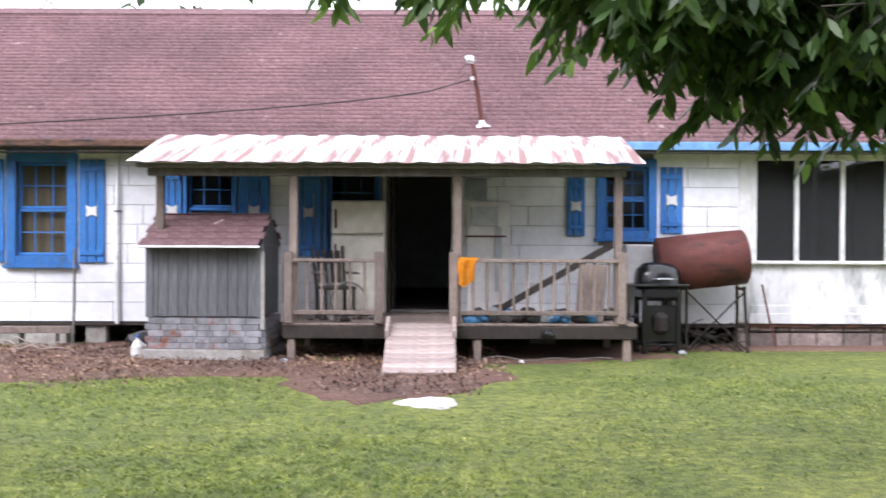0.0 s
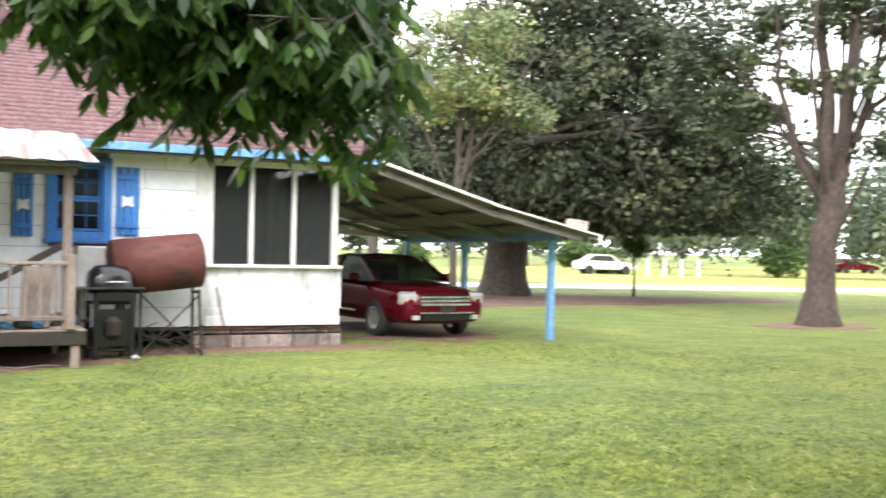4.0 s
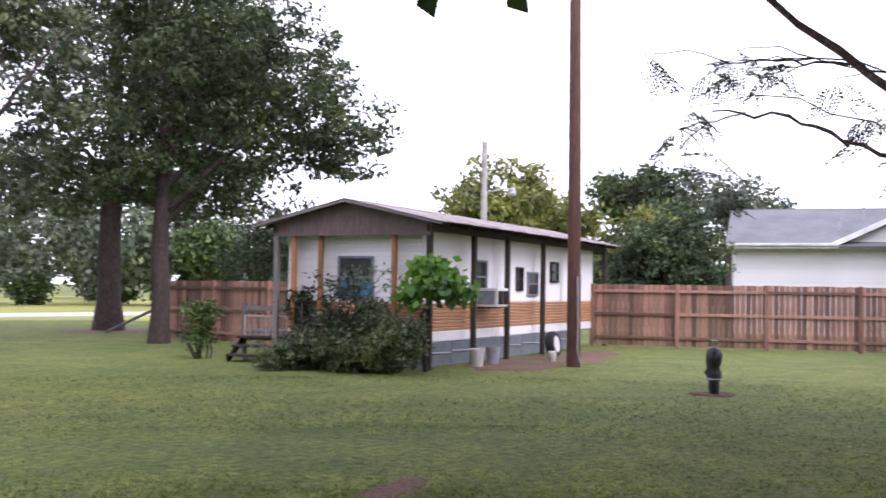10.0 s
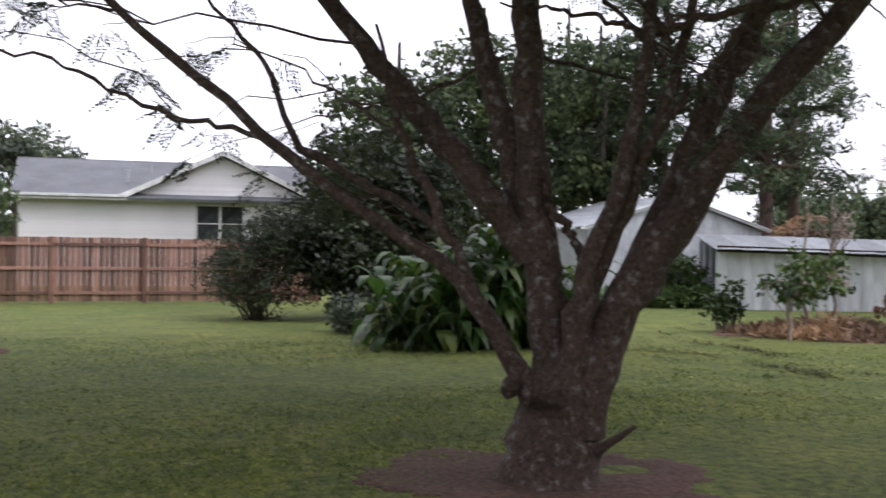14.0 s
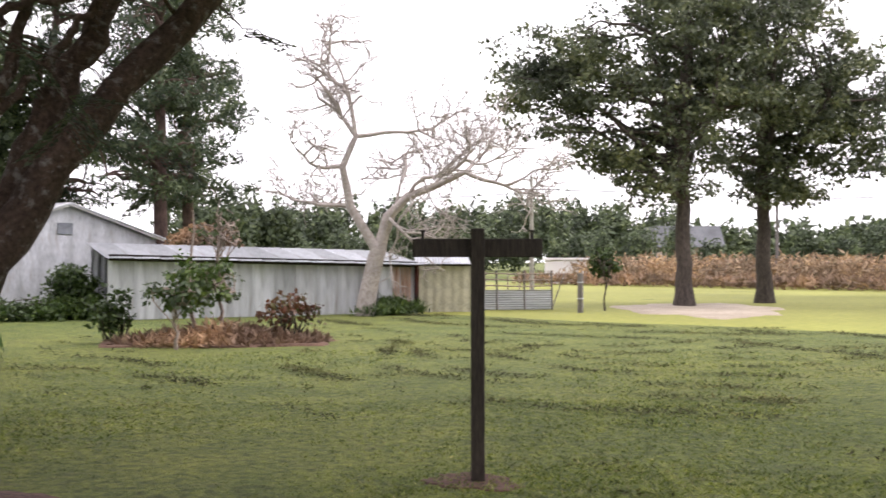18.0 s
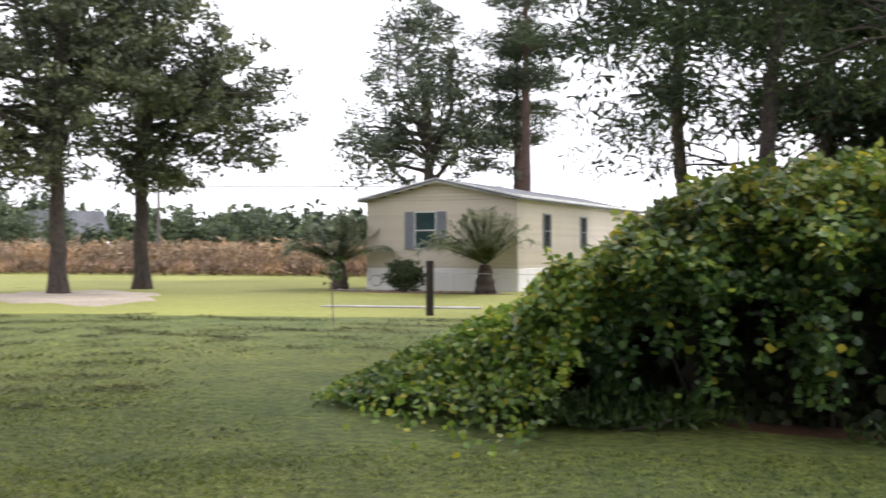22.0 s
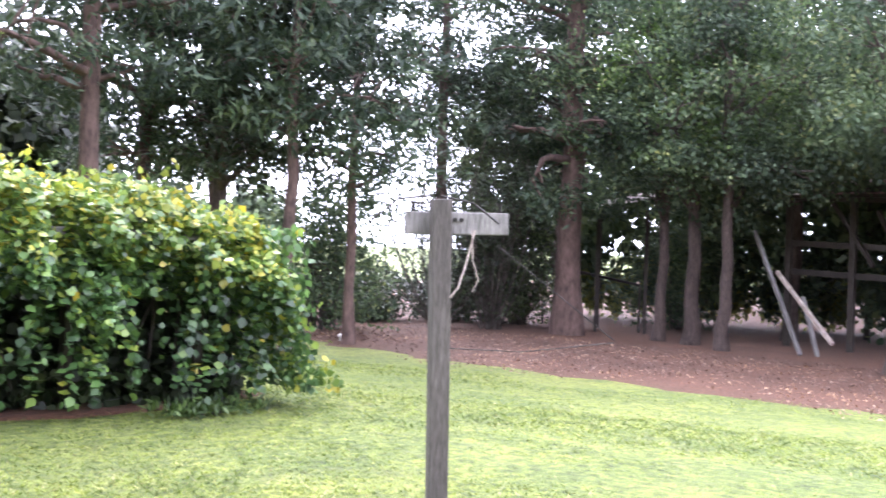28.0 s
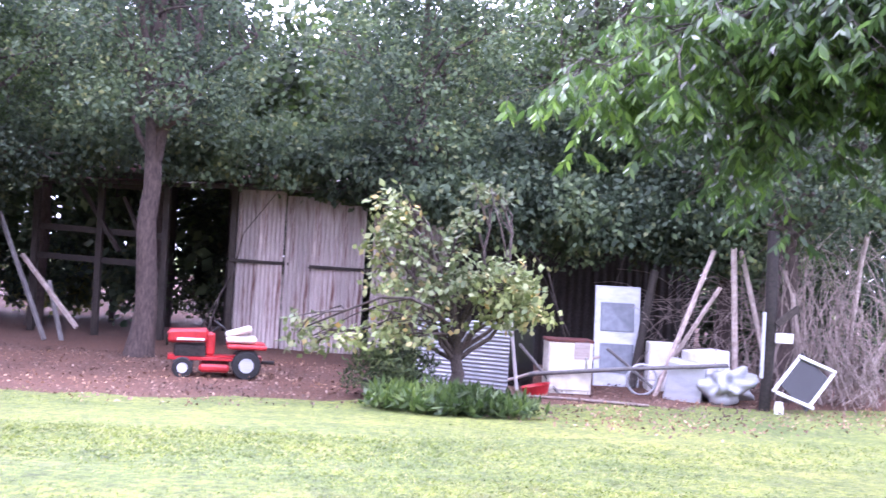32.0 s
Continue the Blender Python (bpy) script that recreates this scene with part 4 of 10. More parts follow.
def window(x0, x1, z0, z1, frame_w=0.1, cols=3, rows=2, name="window", tall=0.0, material=BLUE, y=WALL_Y, owner=None, curtain=False):
    w = put_part(name, None, owner or house)
    f = frame_w
    for a, b, c, d in ((x0 - f, x0, z0 - f, z1 + f + tall), (x1, x1 + f, z0 - f, z1 + f + tall), (x0, x1, z1, z1 + f + tall), (x0, x1, z0 - f, z0)):
        box("window_frame", (b - a, 0.06, d - c), ((a + b) / 2, y - 0.045, (c + d) / 2), material, w)
    box("window_sill", (x1 - x0 + 2 * f + 0.06, 0.12, 0.05), ((x0 + x1) / 2, y - 0.06, z0 - f - 0.02), material, w)
    mid = (z0 + z1) / 2
    for k, (a, b) in enumerate(((z0, mid), (mid, z1))):
        yy = y + 0.03 + 0.04 * k
        for xx in (x0 + 0.025, x1 - 0.025):
            box("sash_stile", (0.05, 0.035, b - a), (xx, yy, (a + b) / 2), material, w)
        for zz in (a + 0.022, b - 0.022):
            box("sash_rail", (x1 - x0, 0.037, 0.045), ((x0 + x1) / 2, yy, zz), material, w)
        for c in range(1, cols):
            box("glazing_bar", (0.018, 0.025, b - a - 0.06), (x0 + (x1 - x0) * c / cols, yy, (a + b) / 2), material, w, bevel=0.002)
        for r in range(1, rows):
            box("glazing_bar", (x1 - x0 - 0.06, 0.023, 0.018), ((x0 + x1) / 2, yy, a + (b - a) * r / rows), material, w, bevel=0.002)
        g = box("pane", (x1 - x0 - 0.04, 0.006, b - a - 0.04), ((x0 + x1) / 2, yy + 0.005, (a + b) / 2), GLASS, w, bevel=0)
        g.visible_shadow = False
    if curtain:
        bm = bmesh.new()
        n = 24
        rows2 = [[bm.verts.new((x0 - 0.05 + (x1 - x0 + 0.1) * k / n, y + 0.11 + 0.015 * math.sin(k * 1.7), zz)) for k in range(n + 1)] for zz in (z0 - 0.05, z1 + 0.05)]
        for k in range(n):
            bm.faces.new((rows2[0][k], rows2[0][k + 1], rows2[1][k + 1], rows2[1][k]))
        part("curtain", bm, CURTAIN, w, "tan curtain behind the panes")
    return w


CURTAIN = plain("tan_curtain", (0.3, 0.23, 0.14), (0.42, 0.33, 0.22), 6, 2, 0.95, stretch=(6, 1, 0.3), rnd=0)


def shutter(x0, x1, z0, z1, y=WALL_Y, star=True):
    s = put_part("shutter", None, house)
    n = 3
    w = (x1 - x0) / n
    for k in range(n):
        box("shutter_board", (w - 0.012, 0.03, z1 - z0), (x0 + w * (k + 0.5), y - 0.05, (z0 + z1) / 2), BLUE, s)
    for z in (z0 + 0.14, z1 - 0.14):
        box("batten", (x1 - x0 - 0.04, 0.02, 0.07), ((x0 + x1) / 2, y - 0.075, z), BLUE, s)
    if star:
        c, m, r = (x0 + x1) / 2, (z0 + z1) / 2 - 0.0, min(0.085, (x1 - x0) * 0.32)
        prism("diamond", [(c - r, m + r), (c, m + 0.6 * r), (c + r, m + r), (c + 0.8 * r, m), (c + r, m - r), (c, m - 0.6 * r), (c - r, m - r), (c - 0.8 * r, m)], 0.012, WHITETRIM, s, "white cut-out patch", Matrix.Translation((0, y - 0.082, 0)))


window(-6.3, -5.54, 1.3, 2.68, 0.14, tall=0.08, curtain=True)
shutter(-5.37, -4.98, 1.2, 2.72)
shutter(-6.88, -6.47, 1.2, 2.72)
window(-3.78, -3.09, 1.47, 2.56, 0.05)
shutter(-4.14, -3.85, 1.35, 2.6)
shutter(-3.02, -2.55, 1.35, 2.6)
window(-1.7, -0.97, 1.32, 2.56, 0.05)
shutter(-2.18, -1.78, 1.3, 2.6)
window(2.38, 3.03, 1.7, 2.64, 0.12)
shutter(1.82, 2.1, 1.62, 2.5)
shutter(3.2, 3.54, 1.66, 2.64)

# porch door
entry = put_part("door", None, house)
# left jamb and open leaf are coloured dark to merge with the unlit opening
for x in (-0.81, 0.16):
    box("door_jamb", (0.06, 0.2, 2.1), (x, WALL_Y + 0.03, 1.5), WHITETRIM if x > 0 else DARKWOOD, entry)
box("door_head", (1.03, 0.2, 0.07), (-0.325, WALL_Y + 0.03, 2.58), BLUE, entry)
box("threshold", (0.9, 0.22, 0.04), (-0.325, WALL_Y, 0.5), OLDWOOD, entry)
leaf_open = box("door_leaf", (0.04, 0.85, 2.03), (-0.745, WALL_Y + 0.6, 1.52), DARKWOOD, entry, "open door darkened in colour like the dim doorway")
lathe("knob", [(0.005, 0), (0.03, 0.01), (0.03, 0.04), (0.012, 0.05)], CHROME, leaf_open, at=(0.03, 0.33, -0.05), rot=(0, 90, 0), sides=10)

# screened porch at the end of the house
screen_porch = put_part("screened_porch", None, house)
box("ledge", (2.2, 0.16, 0.05), (5.6, WALL_Y - 0.03, 1.24), WHITETRIM, screen_porch)
for k in range(7):
    box("board", (0.302, 0.035, 0.62), (4.6 + 0.305 * (k + 0.5) - 0.02, WALL_Y + 0.0, 0.91), MILDEW, screen_porch, bevel=0.003)
box("skirt_board", (2.15, 0.05, 0.13), (5.6, WALL_Y - 0.02, 0.54), MILDEW, screen_porch)
box("skirt_board", (2.15, 0.07, 0.15), (5.6, WALL_Y - 0.04, 0.41), MILDEW, screen_porch)
box("sill_board", (2.2, 0.06, 0.05), (5.6, WALL_Y - 0.0, 0.305), ROTWOOD, screen_porch, "rotting brown sill board")
box("low_wall", (2.1, 0.08, 0.85), (5.6, WALL_Y + 0.075, 0.8), WHITETRIM, screen_porch)
box("low_wall", (0.12, 2.9, 0.9), (SIDE_X - 0.06, 17.6, 0.8), MILDEW, screen_porch)
for x in (4.6, 5.24, 5.92, 6.6):
    box("post", (0.09 if x in (4.6, 6.6) else 0.06, 0.09, 1.55), (x, WALL_Y + 0.03, 2.02), WHITETRIM, screen_porch)
box("head_beam", (2.2, 0.1, 0.14), (5.6, WALL_Y + 0.02, 2.82), WHITETRIM, screen_porch)
for y in (17.4, 18.9):
    box("post", (0.09, 0.09, 1.55), (6.6, y, 2.02), WHITETRIM, screen_porch)
for a, b in ((4.65, 5.21), (5.27, 5.89), (5.95, 6.55)):
    g = box("screen", (b - a, 0.004, 1.5), ((a + b) / 2, WALL_Y + 0.05, 2.0), SCREEN, screen_porch, "dark insect screen", bevel=0)
    g.visible_shadow = False
for y0, y1 in ((16.1, 17.35), (17.45, 18.85)):
    g = box("screen", (0.004, y1 - y0, 1.5), (6.6, (y0 + y1) / 2, 2.0), SCREEN, screen_porch, bevel=0)
    g.visible_shadow = False

# foundation
foundation = put_part("foundation", None, house)
rb = random.Random(4)
x = 4.35
while x < 6.6:
    w = rb.choice((0.2, 0.4, 0.4))
    box("block", (w - 0.02, 0.18, 0.2), (x + w / 2, WALL_Y + 0.1, 0.09), OLDBLOCK, foundation)
    box("brick", (w - 0.02, 0.16, 0.06), (x + w / 2, WALL_Y + 0.1, 0.25), OLDBLOCK, foundation)
    x += w
for x in (-11, -9, -7.3, -6.6, -5.9, -5.15):
    box("block", (0.62 if x < -5.2 else 0.3, 0.2, 0.3), (x, WALL_Y + 0.15, 0.14), CONCRETE, foundation)
for x in (-3.5, -1.0, 1.5, 3.2):
    box("block", (0.4, 0.4, 0.34), (x, WALL_Y + 0.35, 0.16), CONCRETE, foundation)
# unseen dim sheet added behind the crawlspace gaps
box("crawlspace_wall", (17.8, 0.08, 0.34), (-2.4, 17.6, 0.16), DARKROOM, foundation)
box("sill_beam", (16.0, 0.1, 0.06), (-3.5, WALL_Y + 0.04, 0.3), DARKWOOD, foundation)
tubes("downpipe", [([(-4.8, 15.93, 2.85), (-4.8, 15.93, 2.2), (-4.8, 15.93, 0.3)], 0.035)], WHITETRIM, house, "white drain pipe")
box("pipe_clip", (0.1, 0.08, 0.02), (-4.79, 15.93, 1.96), IRON, house)
tubes("stake", [([(-5.28, 15.4, -0.05), (-5.27, 15.45, 0.6), (-5.28, 15.5, 1.42)], 0.02)], OLDWOOD, house, "thin grey stake leaning by the wall")

# service mast on the roof
mast = thing("service_mast", "rusty leaning electric service mast with weatherhead on roof", "mast", 0.58, 15.93, 3.2)
tubes("pipe", [([(0, 0, 0), (-0.08, 0.0, 0.55), (-0.16, 0, 0.98)], 0.032)], RUST, mast)
lathe("flashing", [(0.13, 0.0), (0.12, 0.03), (0.05, 0.07), (0.035, 0.12)], TIN, mast, rot=(0, -6, 0))
lathe("weatherhead", [(0.03, -0.05), (0.075, 0.0), (0.08, 0.05), (0.04, 0.1), (0.01, 0.12)], CHROME, mast, "grey metal weatherhead", at=(-0.17, 0, 0.98), rot=(0, -50, 0), sides=12)
lathe("insulator", [(0.02, 0), (0.035, 0.02), (0.02, 0.05), (0.03, 0.07)], TIN, mast, at=(-0.16, -0.04, 0.72), rot=(90, 0, 0), sides=10)
tubes("wire_loop", [([(-0.2, 0, 1.0), (-0.33, -0.03, 0.85), (-0.37, -0.05, 0.72), (-0.25, -0.06, 0.8), (-0.14, -0.06, 0.74), (-0.35, -0.06, 0.66), (-0.5, -0.07, 0.62)], 0.007)], IRON, mast, sides=5)
tubes("drop_wire", [([(-0.16 - 9.0 * k / 14, -0.06 - 0.9 * k / 14, 0.72 - 1.0 * (k / 14) ** 0.6 + 0.1 * (k / 14)) for k in range(15)], 0.011)], IRON, mast, sides=5)

# ---- porch ----
porch = thing("porch", "open wooden back porch deck with tin roof and railings", "porch")
DX0, DX1, DY0 = -2.06, 2.5, 13.87
for k in range(15):
    box("deck_board", (DX1 - DX0, 0.138, 0.035), ((DX0 + DX1) / 2, DY0 + 0.07 + k * 0.141, 0.465), DECKWOOD, porch)
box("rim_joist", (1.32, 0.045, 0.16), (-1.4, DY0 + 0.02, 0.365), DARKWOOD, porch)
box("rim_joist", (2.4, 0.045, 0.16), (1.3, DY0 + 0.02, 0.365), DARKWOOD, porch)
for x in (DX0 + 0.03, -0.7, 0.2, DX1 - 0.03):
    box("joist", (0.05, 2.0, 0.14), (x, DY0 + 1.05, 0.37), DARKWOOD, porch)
for x in (-1.95, 0.45, 2.38):
    for y in (13.95, 15.7):
        box("deck_post", (0.1, 0.1, 0.42), (x, y, 0.2), DECKWOOD, porch)
for x, z0 in ((-3.68, 0.0), (-1.92, 0.48), (0.19, 0.48), (2.26, 0.48)):
    box("porch_post", (0.1, 0.1, 2.42 - z0), (x, DY0 + (0.06 if x > -3 else 0.22), (2.42 + z0) / 2), DECKWOOD, porch)
box("header_beam", (6.15, 0.09, 0.1), (-0.72, DY0 + 0.05, 2.42), OLDWOOD, porch)


def railing(x0, x1, posts):
    for x in posts:
        box("newel", (0.11, 0.11, 0.92), (x, DY0 + 0.0, 0.94), DECKWOOD, porch)
    box("top_rail", (x1 - x0, 0.09, 0.045), ((x0 + x1) / 2, DY0, 1.29), DECKWOOD, porch)
    box("bottom_rail", (x1 - x0, 0.05, 0.06), ((x0 + x1) / 2, DY0, 0.62), DECKWOOD, porch)
    n = int((x1 - x0) / 0.16)
    for k in range(1, n):
        box("baluster", (0.036, 0.036, 0.66), (x0 + (x1 - x0) * k / n, DY0, 0.95), DECKWOOD, porch)


railing(-1.92, -0.82, (-1.98, -0.82))
railing(0.22, 2.3, (0.14, 2.3))
tin_roof = put_part("roof", None, porch)
ANG = math.degrees(math.atan2(0.52, 2.0))
for k in range(9):
    x = -3.98 + 0.725 * k + 0.36
    wave_sheet("tin_sheet", 0.745, 2.08, TIN, tin_roof, "white tin sheet with rust streaks", pose(x, 14.58, 2.79 + 0.004 * (k % 2), ANG, 0, 0), 0.362, 0.009, along=5)
for y, z in ((13.7, 2.49), (14.4, 2.67), (15.2, 2.88)):
    box("purlin", (6.3, 0.08, 0.05), (-0.75, y + 0.05, z), OLDWOOD, tin_roof)

ramp = thing("ramp", "bleached plywood ramp leading up to the porch", "ramp")
RA = math.degrees(math.atan2(0.47, 1.5))
for k in range(11):
    box("ramp_board", (0.86, 0.138, 0.03), (-0.27, 12.4 + 0.138 * (k + 0.5) * math.cos(radians(RA)), 0.02 + 0.138 * (k + 0.5) * math.sin(radians(RA))), PALEWOOD, ramp, rot=(RA, 0.6 * (k % 3 - 1), 0))
for x in (-0.69, 0.15):
    box("curb", (0.05, 0.5, 0.1), (x, 13.6, 0.46), PALEWOOD, ramp, rot=(RA, 0, 0))
    box("stringer", (0.05, 1.5, 0.1), (x * 0.95, 13.12, 0.18), OLDWOOD, ramp, rot=(RA, 0, 0))
patch("stepping_slab", "pale worn concrete slab in the soil", "slab", (-0.12, 10.28), 0.28, 0.3, SLABSTONE, 0.02, 21, 0.2, kind="")

# ---- pump house ----
pump = thing("pump_house", "grey board pump house on a brick base, shingled roof", "shed", -3.06, 13.85, 0.0, -3)
box("footing", (1.58, 1.2, 0.16), (0, 0.55, 0.06), CONCRETE, pump)
br = random.Random(9)
for row in range(5):
    for k in range(7):
        x = -0.7 + 0.212 * (k + (0.3 if row % 2 else 0.5)) - 0.03
        box("brick", (0.205, 0.1, 0.076), (x, 0.04 + 0.004 * br.random(), 0.185 + row * 0.08), BRICK, pump, bevel=0.003)
    for k in range(4):
        box("brick", (0.1, 0.222, 0.072), (0.74, 0.16 + 0.235 * k, 0.185 + row * 0.08), BRICK, pump, bevel=0.003)
box("core", (1.4, 0.95, 1.2), (-0.02, 0.56, 0.8), BRICK, pump)
for k in range(11):
    box("wall_board", (0.126, 0.025, 0.92), (-0.66 + 0.129 * k, 0.02, 1.02), PUMPBOARD, pump)
for x in (-0.71, 0.72):
    box("corner_board", (0.1, 0.04, 0.95), (x, 0.01, 1.02), PUMPBOARD, pump)
for k in range(7):
    box("wall_board", (0.025, 0.14, 0.92), (0.74, 0.1 + 0.143 * k, 1.02), PUMPBOARD, pump)
box("trim", (0.05, 0.03, 1.0), (0.76, 0.0, 0.9), CONCRETE, pump)
slope = math.degrees(math.atan2(0.4, 0.72))
for sgn in (0, 1):
    for k in range(5):
        s = 0.17 * (k + 0.5)
        yy = -0.17 + s * math.cos(radians(slope)) if not sgn else 1.27 - s * math.cos(radians(slope))
        for j in range(5):
            box("shingle", (0.305, 0.19, 0.016), (-0.65 + 0.308 * (j + (0.12 if k % 2 else 0)), yy, 1.47 + s * math.sin(radians(slope)) + 0.01), SHINGLE, pump, rot=((slope - 3) * (1 if not sgn else -1), 0, 0), bevel=0.004)
prism("gable_board", [(-0.05, 1.45), (1.2, 1.45), (0.57, 1.84)], 0.03, PUMPBOARD, pump, m=Matrix.Translation((0.72, 0, 0)) @ Matrix(((0, 1, 0, 0), (1, 0, 0, 0), (0, 0, 1, 0), (0, 0, 0, 1))))
box("eave_trim", (1.56, 0.02, 0.03), (-0.02, -0.19, 1.46), WHITETRIM, pump)
box("stick", (0.03, 0.16, 0.03), (0.1, 0.35, 1.78), PALEWOOD, pump, "pale broken stick", rot=(20, 0, -40))

# ---- things on and beside the porch ----
fridge = thing("refrigerator", "old yellowed white two-door refrigerator with rust", "refrigerator", -1.19, 15.45, 0.485)
box("body", (0.74, 0.6, 1.6), (0, 0.05, 0.82), APPLIANCE, fridge, bevel=0.02)
for z, h in ((0.6, 1.06), (1.38, 0.46)):
    d = box("door", (0.74, 0.07, h), (0, -0.3, z), APPLIANCE, fridge, bevel=0.02)
    box("handle", (0.03, 0.05, 0.26), (-0.31, -0.05, 0.28 if h > 1 else -0.02), RUST, d, "rusty handle")
box("kick_plate", (0.7, 0.05, 0.06), (0, -0.27, 0.03), IRON, fridge)

storm = thing("storm_door", "white storm door with small pane leaning on the wall", "door", 0.66, 15.82, 0.48)
box("panel", (0.62, 0.04, 1.62), (0, 0, 0.82), PLASTICWHITE, storm, rot=(-3, 0, 0))
box("pane", (0.4, 0.02, 0.28), (-0.05, -0.035, 1.42), ZINC, storm, "grey louvred pane", rot=(-3, 0, 0))
box("stripe", (0.1, 0.015, 0.95), (0.15, -0.033, 0.8), ZINC, storm, "grey metal strip", rot=(-3, 0, 0))
box("rail", (0.6, 0.015, 0.025), (-0.03, -0.032, 1.13), RUST, storm, "rusty cross rail", rot=(-3, 0, 0))
cab = thing("wall_cabinet", "dark grey box fixed high on the wall", "box", 0.48, 15.88, 2.3)
box("body", (0.32, 0.18, 0.3), (0, 0, 0), GREYSKIRT, cab)

cloth = thing("cloth", "orange cloth hung over the porch railing", "cloth", 0.3, DY0, 1.3)


def hung_cloth():
    bm = bmesh.new()
    n, m = 10, 14
    grid = []
    for r in range(m + 1):
        row = []
        s = r / m
        for c in range(n + 1):
            u = c / n
            x = -0.1 + 0.24 * u * (1 - 0.35 * max(0, s - 0.3))
            if s < 0.25:
                z, y = 0.035, 0.08 - 0.55 * s
            else:
                z, y = 0.035 - (s - 0.25) * (0.52 - 0.18 * abs(u - 0.35)), -0.065
            y += 0.016 * math.sin(u * 11 + s * 3)
            row.append(bm.verts.new((x + 0.012 * math.sin(s * 9), y, z)))
        grid.append(row)
    for r in range(m):
        for c in range(n):
            bm.faces.new((grid[r][c], grid[r][c + 1], grid[r + 1][c + 1], grid[r + 1][c]))
    g = bmesh.ops.solidify(bm, geom=bm.faces[:], thickness=0.006)
    part("fabric", bm, ORANGECLOTH, cloth, smooth=True)


hung_cloth()

plank = thing("plank", "dark weathered plank leaning across the porch", "plank")
beam("board", (0.75, 14.5, 0.62), (2.25, 14.35, 1.5), 0.04, 0.09, DARKWOOD, plank)
chair = thing("wooden_chair", "broken dark wooden chair on the porch", "chair", -1.45, 14.6, 0.485, 25)
box("seat", (0.45, 0.42, 0.04), (0, 0, 0.42), DARKWOOD, chair)
for x in (-0.2, 0.2):
    for y in (-0.18, 0.18):
        box("leg", (0.04, 0.04, 0.42), (x, y, 0.21), DARKWOOD, chair)
    beam("back_post", (x, 0.19, 0.42), (x * 1.1, 0.34, 0.98), 0.04, 0.04, DARKWOOD, chair)
    box("arm", (0.05, 0.45, 0.03), (x * 1.15, 0.0, 0.62), OLDWOOD, chair, rot=(0, 0, 4))
for k in range(4):
    beam("back_slat", (-0.14 + 0.09 * k, 0.21, 0.48), (-0.15 + 0.1 * k, 0.32, 0.92), 0.05, 0.015, DARKWOOD, chair)
tubes("hoop", [([(0.1 + 0.24 * math.cos(a), -0.25, 0.26 + 0.24 * math.sin(a)) for a in np.linspace(0, 6.28, 20)], 0.014)], OLDWOOD, chair, "grey wooden hoop", sides=6)


def clutter(name, label, spots, mats, seed, category="clutter"):
    """A heap of small crumpled odds and ends on the deck."""
    rng = random.Random(seed)
    for x, y, z, s in spots:
        t = thing(name, label, category, x, y, z, rng.uniform(0, 360))
        bm = bmesh.new()
        bmesh.ops.create_icosphere(bm, subdivisions=2, radius=s)
        for v in bm.verts:
            v.co *= 0.75 + 0.5 * noise.noise(v.co * 6 / s * 0.12 + Vector((x * 7, y * 5, 0)))
            v.co.z = max(v.co.z * 0.7, -0.35 * s)
            v.co.z += 0.35 * s
        part("lump", bm, rng.choice(mats), t)


BAGBLUE = plain("blue_tarp", (0.03, 0.12, 0.25), (0.06, 0.2, 0.36), 14, 3, 0.5, rnd=0.1)
cr = random.Random(5)
clutter("debris", "dark crumpled rubbish lying on the porch deck", [(0.5 + 0.17 * k, 14.25 + cr.random() * 0.6, 0.485, 0.09 + 0.1 * cr.random()) for k in range(10)], [BLACKPLASTIC, DARKWOOD, IRON, BAGBLUE, ZINC], 5)
clutter("debris", "blue and dark crumpled odds and ends along the porch rail", [(0.35 + 0.155 * k + 0.05 * cr.random(), 13.98 + cr.random() * 0.14, 0.485, 0.09 + 0.08 * cr.random()) for k in range(11)], [BAGBLUE, BLACKPLASTIC, BAGBLUE, ZINC, BLACKPLASTIC, IRON], 15)
clutter("debris", "small dry litter lying on the porch deck", [(-1.75 + 0.16 * k, 14.1 + cr.random() * 0.5, 0.485, 0.05 + 0.05 * cr.random()) for k in range(6)], [OLDWOOD, DARKWOOD, MULCH], 6)
clutter("debris", "dark tangled rubbish heaped along the porch wall", [(0.45 + 0.105 * k, 14.5 + cr.random() * 0.9, 0.485, 0.07 + 0.1 * cr.random()) for k in range(22)], [BLACKPLASTIC, DARKWOOD, IRON], 14)
clutter("black_bag", "torn black plastic bag against the house foundation", [(-4.3, 15.5, 0.0, 0.3), (-4.05, 15.4, 0.0, 0.22)], [BLACKPLASTIC], 8, "bag")
clutter("jacket", "dark blue rag caught on the deck edge", [(1.35, 13.83, 0.33, 0.11)], [BLACKPLASTIC], 9, "rag")
clutter("rubbish", "pale scraps lying under the porch", [(-2.0, 13.6, 0.0, 0.06), (1.0, 13.6, 0.0, 0.05), (3.3, 14.8, 0.0, 0.07)], [PLASTICWHITE, ZINC], 10)
tubes("hose", [([(0.4 + 0.16 * k, 13.75 + 0.12 * math.sin(k * 0.9), 0.015 + 0.05 * abs(math.sin(k * 0.75))) for k in range(12)], 0.008)], OLDWOOD, sides=6)
tagged(bpy.data.objects["hose"], "thin grey garden hose lying on the soil by the porch", "hose")
crate = thing("plywood_panel", "thin brown plywood panel standing on the porch", "panel", 1.95, 14.2, 0.485, 0)
box("sheet", (0.36, 0.02, 0.75), (0, 0, 0.38), DECKWOOD, crate, rot=(-6, 4, 0))

